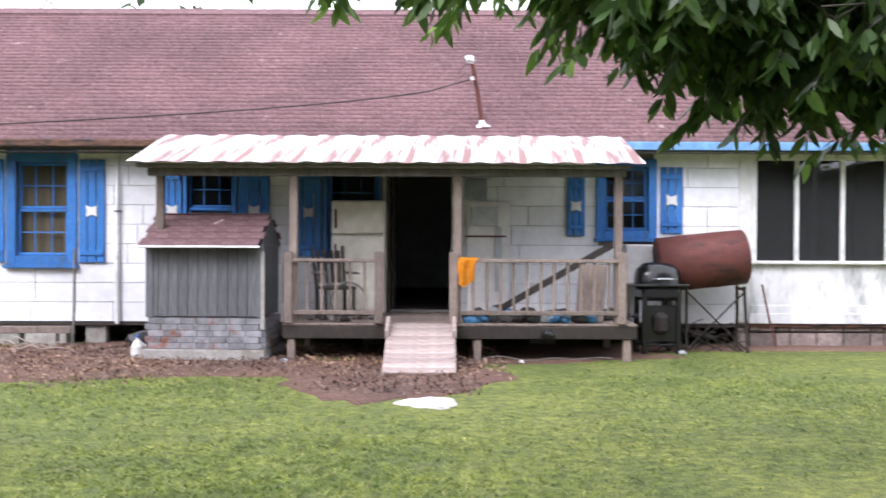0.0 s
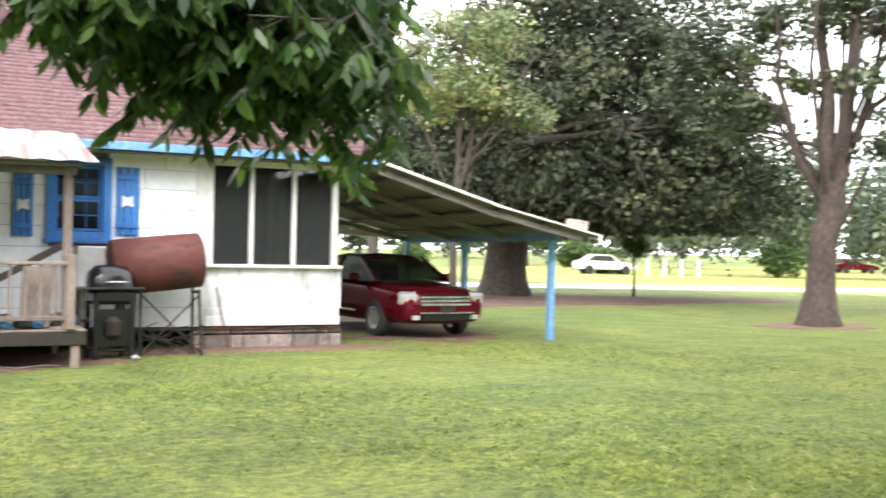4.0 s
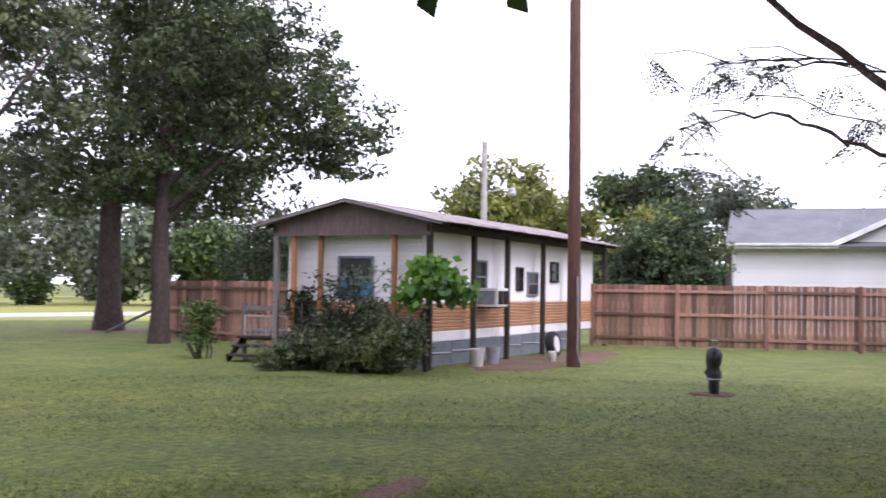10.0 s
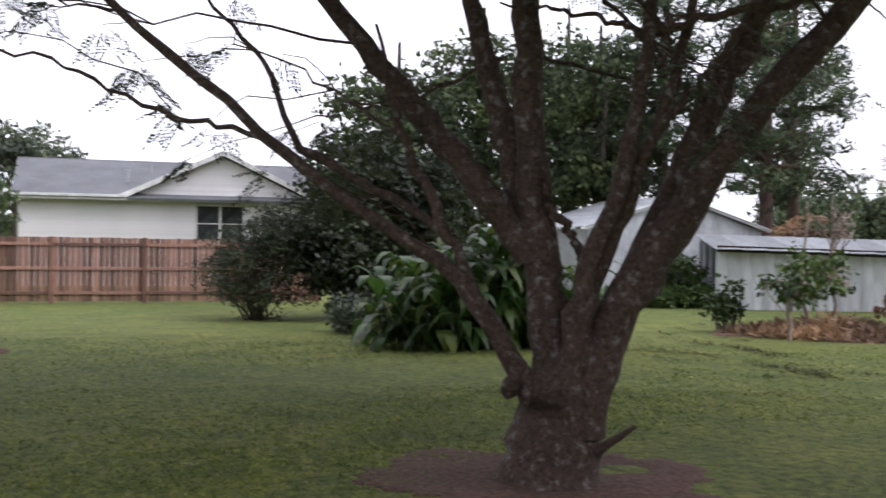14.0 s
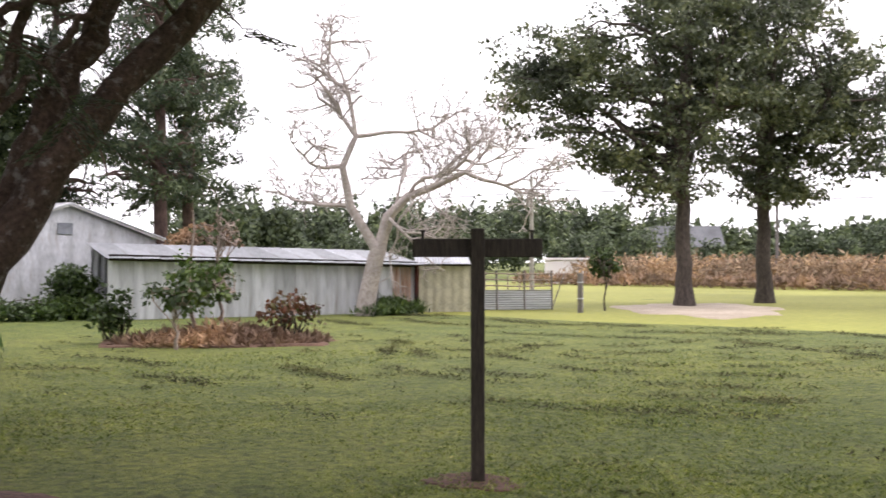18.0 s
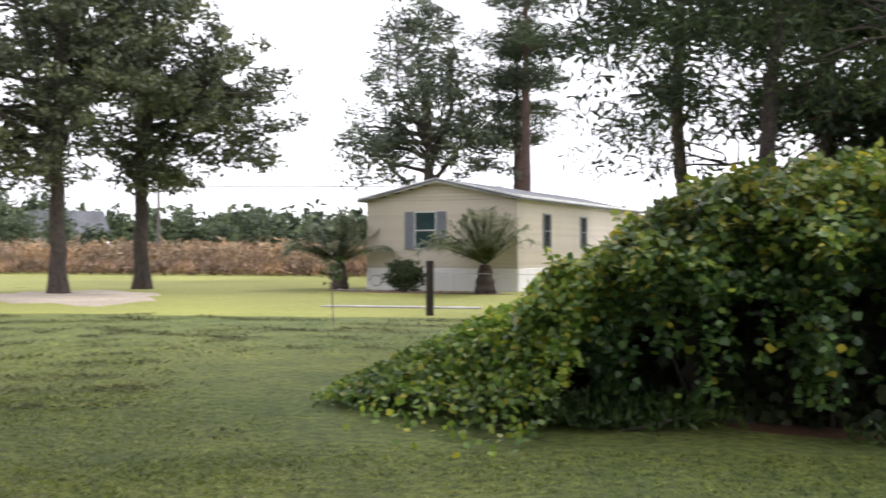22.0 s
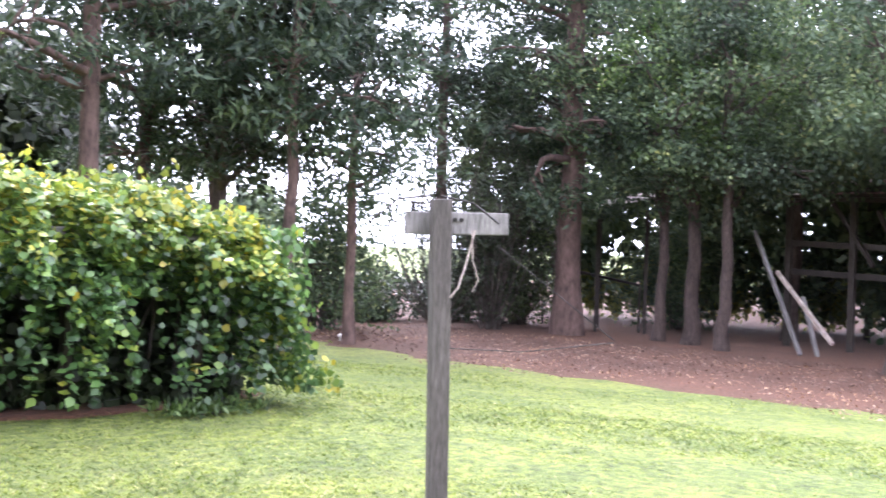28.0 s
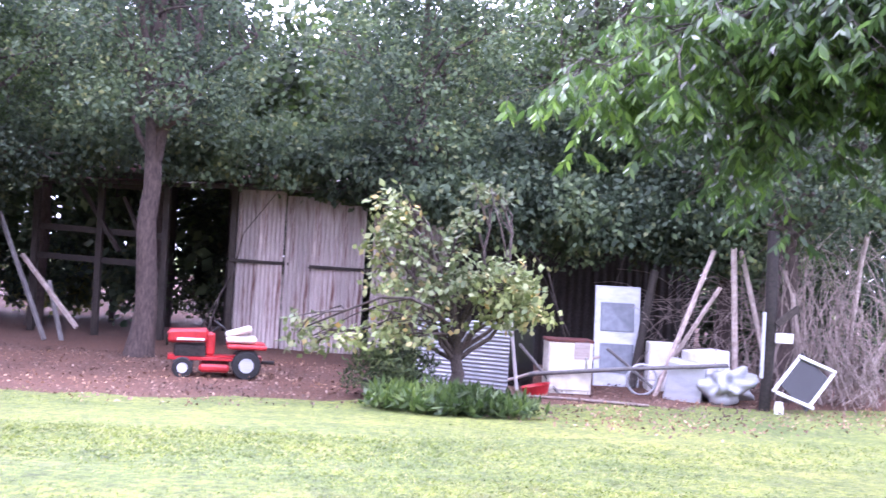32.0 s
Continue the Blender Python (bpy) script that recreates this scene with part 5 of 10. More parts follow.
grill = thing("barbecue_grill", "black covered barbecue grill on a cart", "grill", 2.98, 15.0, 0.0, 8)
for x in (-0.24, 0.24):
    for y in (-0.18, 0.18):
        box("leg", (0.07, 0.06, 0.86), (x, y, 0.43), BLACK, grill)
box("firebox", (0.56, 0.44, 0.2), (0, 0, 0.83), BLACK, grill, bevel=0.05)
box("side_shelf", (0.78, 0.46, 0.035), (0, 0, 0.94), BLACK, grill)


def grill_lid():
    bm = bmesh.new()
    n = 9
    prev = None
    for x, s in ((-0.31, 0.3), (-0.285, 0.72), (-0.2, 0.97), (0, 1.05), (0.2, 0.97), (0.285, 0.72), (0.31, 0.3)):
        row = [bm.verts.new((x, -0.22 * math.cos(math.pi * k / n) * s, 0.3 * math.sin(math.pi * k / n) ** 0.75 * s)) for k in range(n + 1)]
        if prev:
            for k in range(n):
                bm.faces.new((prev[k], row[k], row[k + 1], prev[k + 1]))
        else:
            bm.faces.new(row)
        prev = row
    bm.faces.new(prev[::-1])
    lid = part("lid", bm, BLACK, grill, "domed black lid", pose(0, 0, 0.955), smooth=True)
    tubes("lid_handle", [([(-0.16, -0.26, 0.06), (-0.16, -0.3, 0.08), (0.16, -0.3, 0.08), (0.16, -0.26, 0.06)], 0.012)], CHROME, lid, sides=6)


grill_lid()
box("panel", (0.42, 0.02, 0.5), (0, -0.17, 0.42), BLACK, grill)
box("gas_bottle", (0.2, 0.2, 0.3), (-0.02, -0.21, 0.42), IRON, grill, bevel=0.08)
box("bottom_shelf", (0.5, 0.36, 0.03), (0, 0, 0.12), BLACK, grill)

tank = thing("oil_tank", "rusty red-brown fuel drum lying on an iron stand", "tank", 3.72, 15.32, 0.0, -2)
drum = lathe("drum", [(0.34, -0.63), (0.385, -0.6), (0.39, -0.2), (0.395, -0.19), (0.395, -0.17), (0.39, -0.16), (0.39, 0.2), (0.395, 0.21), (0.39, 0.23), (0.385, 0.6), (0.34, 0.63)], RUST, tank, at=(-0.06, 0, 1.27), rot=(0, 84, 0), sides=32)
drum.data.polygons.foreach_set("use_smooth", [len(p.vertices) == 4 for p in drum.data.polygons])
for x in (-0.3, 0.5):
    for y in (-0.3, 0.3):
        tubes("stand_leg", [([(x, y * 0.7, 0.92), (x * 1.05, y * 1.05, 0.0)], 0.022)], IRON, tank, sides=6)
    tubes("stand_bar", [([(x, -0.24, 0.88), (x, 0.24, 0.88)], 0.022)], RUST, tank, sides=6)
tubes("brace", [([(-0.3, -0.25, 0.85), (0.5, -0.3, 0.05)], 0.012)], IRON, tank, sides=6)
tubes("brace", [([(0.5, -0.25, 0.85), (-0.3, -0.3, 0.05)], 0.012)], IRON, tank, sides=6)
tubes("fuel_line", [([(0.75, -0.2, 0.95), (0.82, -0.3, 0.5), (0.9, -0.35, 0.1)], 0.015)], RUST, tank, sides=6)
sticks = thing("dry_stalks", "tangle of thin dry stalks beside the tank stand", "stalks", 3.4, 15.25, 0.0)
sr = np.random.default_rng(8)
tubes("stalks", [(bend((sr.uniform(-0.6, 0.9), sr.uniform(-0.15, 0.1), 0), (sr.uniform(-0.7, 1.2), sr.uniform(-0.3, 0.2), sr.uniform(0.15, 0.5)), sr, 5), 0.007) for _ in range(18)], DARKWOOD, sticks, sides=4)
wash = thing("white_cabinet", "low white enamel cabinet against the house wall", "cabinet", 2.95, 15.78, 0.9)
box("body", (0.62, 0.3, 0.6), (0, 0, 0.3), PLASTICWHITE, wash, bevel=0.02)
for x in (-0.28, 0.28):
    box("leg", (0.05, 0.2, 0.9), (x, 0, -0.45), IRON, wash)

jug = thing("jug", "white plastic jug on the soil beside the pump house", "jug", -3.98, 14.1, 0.0, 20)
lathe("body", [(0.07, 0.0), (0.085, 0.03), (0.085, 0.15), (0.05, 0.22), (0.025, 0.24), (0.025, 0.27)], PLASTICWHITE, jug, sides=14)
lathe("cap", [(0.03, 0.27), (0.03, 0.3)], BLUE, jug, sides=10)
tubes("handle", [([(0.05, 0, 0.2), (0.1, 0, 0.17), (0.085, 0, 0.1)], 0.012)], PLASTICWHITE, jug, sides=6)
lying = thing("timber", "long pale timber lying along the house foundation", "timber", -6.4, 15.55, 0.0, 2)
box("board", (2.1, 0.12, 0.1), (0, 0, 0.24), DECKWOOD, lying)
for x in (-0.8, 0.7):
    box("block", (0.3, 0.18, 0.19), (x, 0, 0.095), CONCRETE, lying)
twigs = thing("fallen_branches", "bare fallen twigs lying on the leaf litter", "twigs", -5.9, 14.6, 0.0)
tw = np.random.default_rng(28)
for k in range(9):
    a = (tw.uniform(-1.2, 1.6), tw.uniform(-0.4, 0.4), 0.02)
    tubes("twig", [(bend(a, (a[0] + tw.normal() * 0.5, a[1] + tw.normal() * 0.2, tw.uniform(0.04, 0.16)), tw, 6, 0.1), np.linspace(0.011, 0.005, 6))], TWIG, twigs, sides=5)

# ---- carport and car ----
carport = thing("carport", "lean-to carport with sagging tin roof on blue posts", "carport")
CX1 = 11.35


def carport_z(x, y):
    """Concave sag of the roof from the house to its low outer edge."""
    s = (x - 7.1) / (CX1 - 7.1)
    return 2.92 - 1.08 * s ** 0.82 - 0.015 * (y - 15.6)


for k in range(8):
    y0, y1 = 15.45 + 0.85 * k, 15.45 + 0.85 * (k + 1) + 0.03
    xs = np.linspace(7.1, CX1, 14)
    ys = np.linspace(y0, y1, 12)
    X, Y = np.meshgrid(xs, ys)
    Z = carport_z(X, Y) + 0.012 * np.sin(Y * 2 * np.pi / 0.2) + 0.004 * (k % 2)
    top = np.stack([X, Y, Z], -1).reshape(-1, 3)
    i, j = np.meshgrid(np.arange(11), np.arange(13), indexing="ij")
    f = np.stack([i * 14 + j, i * 14 + j + 1, (i + 1) * 14 + j + 1, (i + 1) * 14 + j], -1).reshape(-1, 4)
    put_part("roof_sheet", raw_mesh("roof_sheet", np.concatenate([top, top - (0, 0, 0.006)]), np.concatenate([f, f[:, ::-1] + len(top)]), OLDTIN, True), carport)
for x in (7.6, 8.5, 9.4, 10.3):
    beam("purlin", (x, 15.6, carport_z(x, 15.6) - 0.05), (x, 22.1, carport_z(x, 22.1) - 0.05), 0.09, 0.05, OLDWOOD, carport)
for y in (15.6, 17.7, 19.8, 22.0):
    beam("rafter", (7.15, y, carport_z(7.15, y) - 0.12), (9.2, y, carport_z(9.2, y) - 0.13), 0.05, 0.1, OLDWOOD, carport)
    beam("rafter", (9.2, y, carport_z(9.2, y) - 0.13), (CX1 - 0.3, y, carport_z(CX1 - 0.3, y) - 0.12), 0.05, 0.1, OLDWOOD, carport)
beam("edge_trim", (7.12, 15.42, 2.9), (9.35, 15.42, carport_z(9.35, 15.42) - 0.01), 0.025, 0.045, WHITETRIM, carport)
beam("edge_trim", (9.35, 15.42, carport_z(9.35, 15.42) - 0.01), (CX1, 15.42, carport_z(CX1, 15.42)), 0.02, 0.03, WHITETRIM, carport)
beam("eave_beam", (10.75, 15.9, 1.83), (10.75, 22.1, 1.75), 0.06, 0.15, PALEBLUE, carport)
for y in (16.1, 19.3, 22.0):
    box("post", (0.11, 0.11, 1.78), (10.75, y, 0.88), PALEBLUE, carport)
beam("end_beam", (7.2, 22.1, 2.0), (10.75, 22.1, 1.85), 0.05, 0.15, WHITETRIM, carport)
blk = thing("cinder_block", "pale concrete block holding down the tin roof", "block", 10.95, 15.62, carport_z(10.95, 15.6) + 0.015, 8)
box("block", (0.36, 0.19, 0.17), (0, 0, 0.09), PALEWOOD, blk, rot=(0, 6, 0))


def build_car():
    """A four-door saloon; local +y is its front."""
    c = thing("car", "dark red four-door saloon parked under the carport", "car", 8.76, 19.0, 0.0, 184.5)
    W = 0.9
    # side outline: (y, lower z, upper z, half width)
    st = [(-2.38, 0.42, 0.78, 0.74), (-2.3, 0.3, 0.98, 0.84), (-1.9, 0.24, 1.04, W), (-1.2, 0.22, 1.04, W), (0.0, 0.22, 1.0, W), (0.9, 0.22, 0.98, W), (1.5, 0.23, 0.93, W), (2.0, 0.24, 0.89, 0.88), (2.28, 0.26, 0.83, 0.83), (2.38, 0.32, 0.72, 0.76)]
    bm = bmesh.new()
    rings = []
    for y, lo, hi, w in st:
        h = hi - lo
        half = [(0, lo), (w * 0.82, lo), (w * 0.97, lo + 0.14 * h), (w, lo + 0.45 * h), (w * 0.97, lo + 0.75 * h), (w * 0.86, hi - 0.03), (w * 0.6, hi), (0, hi + 0.02)]
        rings.append([bm.verts.new((x, y, z)) for x, z in half] + [bm.verts.new((-x, y, z)) for x, z in half[-2:0:-1]])
    n = len(rings[0])
    for a, b in zip(rings, rings[1:]):
        for k in range(n):
            bm.faces.new((a[k], a[(k + 1) % n], b[(k + 1) % n], b[k]))
    bm.faces.new(rings[0][::-1])
    bm.faces.new(rings[-1])
    bmesh.ops.recalc_face_normals(bm, faces=bm.faces)
    sub = part("body", bm, CARRED, c, smooth=True).modifiers.new("round", "SUBSURF")
    sub.levels = sub.render_levels = 2
    # cabin
    bm = bmesh.new()
    cab_rings = []
    for y, lo, hi, w0, w1 in ((-1.75, 1.0, 1.03, 0.76, 0.72), (-1.15, 1.0, 1.36, 0.82, 0.62), (-0.4, 0.98, 1.45, 0.84, 0.62), (0.25, 0.97, 1.43, 0.84, 0.62), (0.65, 0.96, 1.3, 0.83, 0.64), (1.2, 0.95, 0.98, 0.78, 0.72)):
        half = [(w0, lo), (w1, hi - 0.03), (w1 - 0.1, hi)]
        cab_rings.append([bm.verts.new((x, y, z)) for x, z in half] + [bm.verts.new((-x, y, z)) for x, z in half[::-1]])
    for a, b in zip(cab_rings, cab_rings[1:]):
        for k in range(5):
            bm.faces.new((a[k], b[k], b[k + 1], a[k + 1]))
    bm.faces.new(cab_rings[0][::-1])
    bm.faces.new(cab_rings[-1])
    bmesh.ops.recalc_face_normals(bm, faces=bm.faces)
    part("glasshouse", bm, CARGLASS, c, "dark tinted windows")
    bm = bmesh.new()
    top = []
    for y, z, w in ((-1.2, 1.365, 0.6), (-0.4, 1.465, 0.63), (0.25, 1.445, 0.63), (0.42, 1.4, 0.62)):
        top.append([bm.verts.new((x * w, y, z - 0.05 * abs(x) ** 3)) for x in (-1, -0.6, 0, 0.6, 1)])
    for a, b in zip(top, top[1:]):
        for k in range(4):
            bm.faces.new((a[k], a[k + 1], b[k + 1], b[k]))
    bmesh.ops.solidify(bm, geom=bm.faces[:], thickness=0.03)
    part("roof", bm, CARRED, c, smooth=True)
    for s in (-1, 1):
        for a, b in (((0.65, 0.4, 1.4), (0.77, 1.22, 0.97)), ((0.63, -1.2, 1.36), (0.75, -1.75, 1.02)), ((0.645, -0.3, 1.43), (0.83, -0.3, 0.99))):
            beam("pillar", (s * a[0], a[1], a[2]), (s * b[0], b[1], b[2]), 0.05, 0.05, CARRED, c)
        mir = box("mirror", (0.2, 0.1, 0.13), (s * 0.97, 0.75, 1.03), CARRED, c, bevel=0.03)
        box("headlight", (0.34, 0.2, 0.22), (s * 0.68, 2.22, 0.7), LAMPGLASS, c, "clear headlight", rot=(-12, 0, -s * 22), bevel=0.04)
        box("fog_lamp", (0.14, 0.05, 0.08), (s * 0.6, 2.37, 0.38), LAMPGLASS, c)
        box("door_seam", (0.012, 0.012, 0.6), (s * 0.885, -0.3, 0.62), BLACK, c, bevel=0)
        box("side_trim", (0.02, 2.1, 0.04), (s * 0.9, -0.35, 0.42), CHROME, c)
        for y in (-1.42, 1.42):
            wh = put_part("wheel", None, c, "", pose(s * 0.8, y, 0.325))
            lathe("tyre", [(0.2, -0.1), (0.3, -0.11), (0.325, -0.07), (0.325, 0.07), (0.3, 0.11), (0.2, 0.1)], RUBBER, wh, rot=(0, 90, 0), sides=24)
            lathe("rim", [(0.21, -0.112), (0.19, -0.118), (0.06, -0.1), (0.05, 0.1), (0.19, 0.118), (0.21, 0.112)], CHROME, wh, rot=(0, 90, 0), sides=16)
    box("grille_back", (0.98, 0.03, 0.24), (0, 2.345, 0.655), BLACK, c, rot=(-8, 0, 0))
    for z in (0.6, 0.665, 0.73):
        box("grille_bar", (1.0, 0.05, 0.05), (0, 2.385 - (z - 0.58) * 0.25, z), CHROME, c, "bright three-bar grille")
    box("lower_grille", (1.0, 0.05, 0.12), (0, 2.4, 0.38), BLACK, c)
    box("bumper_bar", (1.1, 0.05, 0.03), (0, 2.42, 0.46), CHROME, c)
    box("number_plate", (0.3, 0.015, 0.1), (0, 2.44, 0.53), IRON, c, "dark unreadable plate")
    for s in (-0.3, 0.3):
        box("seat", (0.45, 0.15, 0.65), (s, -0.25, 0.95), DARKROOM, c, bevel=0.04)


LAMPGLASS = plain("clear_lamp", (0.6, 0.62, 0.64), (0.75, 0.77, 0.8), 20, 3, 0.12, metal=0.5, bump=0, rnd=0)
build_car()

# ---- trailer with its roof-over ----
TR = math.degrees(math.atan2(-1.62, 11.5))
trailer = thing("trailer_home", "white and orange single-wide trailer under a tin roof", "trailer", 20.63, 6.7, 0.0, TR)
TL, TW = 11.6, 3.6
BX0, BX1, BY0, BY1 = 0.3, 11.4, 0.32, TW - 0.1
box("body", (BX1 - BX0, BY1 - BY0, 2.3), ((BX0 + BX1) / 2, (BY0 + BY1) / 2, 1.63), VINYLWHITE, trailer, bevel=0.02)


def ribbed(name, x0, x1, z0, z1, y, pitch, material, label=""):
    """Horizontal ribs on the long side."""
    n = int(round((z1 - z0) / pitch))
    for k in range(n):
        box(name, (x1 - x0, 0.025, pitch * 0.82), ((x0 + x1) / 2, y, z0 + pitch * (k + 0.5)), material, trailer, label, bevel=0.01)


for a, b in ((0.3, 3.9), (3.92, 7.6), (7.62, 11.4)):
    ribbed("orange_rib", a, b, 0.72, 1.3, BY0 - 0.01, 0.0725, ORANGEBAND)
    box("white_panel", (b - a - 0.01, 0.02, 1.45), ((a + b) / 2, BY0 - 0.008, 2.04), VINYLWHITE, trailer)
    box("white_strip", (b - a - 0.01, 0.03, 0.2), ((a + b) / 2, BY0 - 0.012, 0.61), VINYLWHITE, trailer)
for k in range(7):
    x = 0.3 + 1.35 * k
    box("skirt_panel", (1.34, 0.03, 0.5), (x + 0.67, BY0 - 0.03, 0.25), GREYSKIRT, trailer, rot=(3, 0, 0))
    box("skirt_batten", (1.3, 0.02, 0.03), (x + 0.67, BY0 - 0.06, 0.28), ZINC, trailer, rot=(0, 2, 0))
for k in range(15):
    box("front_siding", (0.02, BY1 - BY0, 0.085), (BX0 - 0.01, (BY0 + BY1) / 2, 1.36 + 0.093 * k), VINYLWHITE, trailer, bevel=0.006)
for k in range(8):
    box("orange_rib", (0.03, BY1 - BY0, 0.06), (BX0 - 0.012, (BY0 + BY1) / 2, 0.75 + 0.0725 * k), ORANGEBAND, trailer, bevel=0.01)
box("skirt_panel", (0.04, BY1 - BY0, 0.6), (BX0 - 0.02, (BY0 + BY1) / 2, 0.3), GREYSKIRT, trailer)
# posts, gable and roof-over
for k, x in enumerate((0.0, 2.15, 4.05, 6.4, 8.5, 11.55)):
    for y in (0.0, TW):
        box("post", (0.11, 0.11, 2.82), (x, y, 1.41), OLDWOOD if y else DARKWOOD, trailer)
for y in (0.82, 2.55, 3.2):
    box("front_post", (0.09, 0.1, 2.15), (0.06, y, 1.65), ORANGEWOOD, trailer, "orange stained post")
for y in (0.0, TW):
    beam("wall_plate", (-0.1, y, 2.8), (TL + 0.1, y, 2.8), 0.05, 0.14, DARKWOOD, trailer)
prism("gable", [(-0.05, 2.66), (TW + 0.05, 2.66), (TW + 0.05, 2.93), (TW / 2, 3.34), (-0.05, 2.93)], 0.03, GABLEWOOD, trailer, "weathered plywood gable", Matrix.Translation((-0.06, 0, 0)) @ Matrix(((0, 1, 0, 0), (1, 0, 0, 0), (0, 0, 1, 0), (0, 0, 0, 1))))
prism("gable", [(-0.05, 2.66), (TW + 0.05, 2.66), (TW + 0.05, 2.9), (TW / 2, 3.3), (-0.05, 2.9)], 0.03, GABLEWOOD, trailer, m=Matrix.Translation((TL, 0, 0)) @ Matrix(((0, 1, 0, 0), (1, 0, 0, 0), (0, 0, 1, 0), (0, 0, 0, 1))))
RW = TW / 2 + 0.42
ra = math.atan2(0.4, TW / 2)
for side in (0, 1):
    for k in range(16):
        x = -0.3 + 0.77 * (k + 0.5)
        yc = TW / 2 - RW / 2 if side == 0 else TW / 2 + RW / 2
        zc = 3.4 - (RW / 2) * math.tan(ra)
        wave_sheet("roof_sheet", 0.79, RW / math.cos(ra), RUSTTIN, trailer, "", pose(x, yc, zc + 0.004 * (k % 2), math.degrees(ra) * (1 if side == 0 else -1), 0, 0), 0.13, 0.012, along=3)
    for k in range(13):
        x = 0.1 + 0.95 * k
        y0, y1 = (TW / 2, -0.36) if side == 0 else (TW / 2, TW + 0.36)
        beam("rafter", (x, y0, 3.33), (x, y1, 3.33 - abs(y1 - y0) * math.tan(ra)), 0.045, 0.09, DARKWOOD, trailer)
    y1 = -0.4 if side == 0 else TW + 0.4
    beam("barge_board", (-0.3, TW / 2, 3.35), (-0.3, y1, 3.35 - abs(y1 - TW / 2) * math.tan(ra)), 0.03, 0.055, OLDWOOD, trailer)


def small_window(owner, x0, x1, z0, z1, y, axis="x", trim=VINYLWHITE, glass=None, double=True, t=0.05):
    """A framed window with two panes on a wall along local x (or y)."""
    w = put_part("window", None, owner)
    mid, zc = (x0 + x1) / 2, (z0 + z1) / 2

    def b(name, dx, dz, cx, cz, mat, depth, out):
        size, at = ((dx, depth, dz), (cx, y - out, cz)) if axis == "x" else ((depth, dx, dz), (y - out, cx, cz))
        return box(name, size, at, mat, w, bevel=0.004)

    for xx in (x0 - t / 2, x1 + t / 2):
        b("window_frame", t, z1 - z0 + 2 * t, xx, zc, trim, 0.05, 0.02)
    for zz in (z0 - t / 2, z1 + t / 2):
        b("window_frame", x1 - x0, t, mid, zz, trim, 0.05, 0.02)
    if double:
        b("meeting_rail", x1 - x0, 0.04, mid, zc, trim, 0.04, 0.015)
    for a, c in (((z0, zc), (zc, z1)) if double else ((z0, z1),)):
        b("pane", x1 - x0, c - a, mid, (a + c) / 2, glass or PANE, 0.01, 0.004)
    return w


PANE = plain("dark_window_pane", (0.03, 0.034, 0.036), (0.055, 0.06, 0.062), 3, 1, 0.08, bump=0, rnd=0.2)
GREENPANE = plain("green_grey_pane", (0.02, 0.045, 0.05), (0.03, 0.06, 0.065), 3, 1, 0.1, bump=0, rnd=0)
small_window(trailer, 2.75, 3.45, 1.55, 2.2, BY0 - 0.02, trim=GREYSKIRT)
small_window(trailer, 5.35, 5.7, 1.62, 2.1, BY0 - 0.02, trim=BLACK)
small_window(trailer, 6.1, 6.75, 1.5, 2.0, BY0 - 0.02, trim=GREYSKIRT)
small_window(trailer, 7.75, 8.3, 1.85, 2.3, BY0 - 0.02, trim=BLACK)
bw = small_window(trailer, 1.46, 2.2, 1.42, 2.2, BX0 - 0.02, "y", GREYSKIRT)
for k in range(3):
    box("blue_quilt", (0.01, 0.28, 0.32), (BX0 - 0.045, 1.57 + 0.25 * k, 1.6), BAGBLUE, bw, "blue patterned cloth behind the pane", bevel=0)
ac = put_part("air_conditioner", None, trailer)
box("case", (0.62, 0.55, 0.42), (3.3, BY0 - 0.25, 1.42), PLASTICWHITE, ac, bevel=0.015)
for k in range(2):
    box("grille", (0.25, 0.02, 0.3), (3.15 + 0.29 * k, BY0 - 0.53, 1.42), BLACK, ac)
box("side_grille", (0.02, 0.42, 0.3), (2.985, BY0 - 0.25, 1.42), GREYSKIRT, ac)
box("bracket", (0.5, 0.4, 0.04), (3.3, BY0 - 0.2, 1.19), RUST, ac)
tyre = thing("spare_tyre", "old car tyre with white rim against the trailer skirt", "tyre", 26.1, 5.35, 0.3, TR)
lathe("tyre", [(0.19, -0.09), (0.29, -0.1), (0.31, -0.05), (0.31, 0.05), (0.29, 0.1), (0.19, 0.09)], RUBBER, tyre, rot=(82, 0, 0), sides=24)
lathe("rim", [(0.195, -0.1), (0.18, -0.105), (0.14, -0.06), (0.06, -0.07), (0.06, 0.07), (0.14, 0.06), (0.18, 0.105), (0.195, 0.1)], PLASTICWHITE, tyre, "white steel rim", rot=(82, 0, 0), sides=20)
for k, (x, y) in enumerate(((21.95, 6.08), (22.85, 5.98))):
    bk = thing("bucket", "white plastic bucket beside the trailer" if k == 0 else "grey plastic bucket beside the trailer", "bucket", x, y, 0, 20 * k, "buckets by the trailer")
    lathe("pail", [(0.12, 0), (0.15, 0.34), (0.162, 0.34), (0.162, 0.38), (0.14, 0.38), (0.115, 0.03)], PLASTICWHITE if k == 0 else ZINC, bk)
    tubes("bail", [([(0.16 * math.cos(a), 0.16 * math.sin(a) * 0.2 - 0.02, 0.34 - 0.14 * abs(math.sin(a))) for a in np.linspace(0, math.pi, 10)], 0.005)], IRON, bk, sides=4)
cup = thing("jar", "small white and brown jar on the soil", "jar", 24.3, 5.0, 0)
lathe("pot", [(0.07, 0), (0.1, 0.12), (0.1, 0.2), (0.08, 0.24)], CREAMSEAT, cup)
meter = thing("meter_box", "small orange and grey electric boxes on the utility pole", "box", 23.12, 4.12, 0.95, TR)
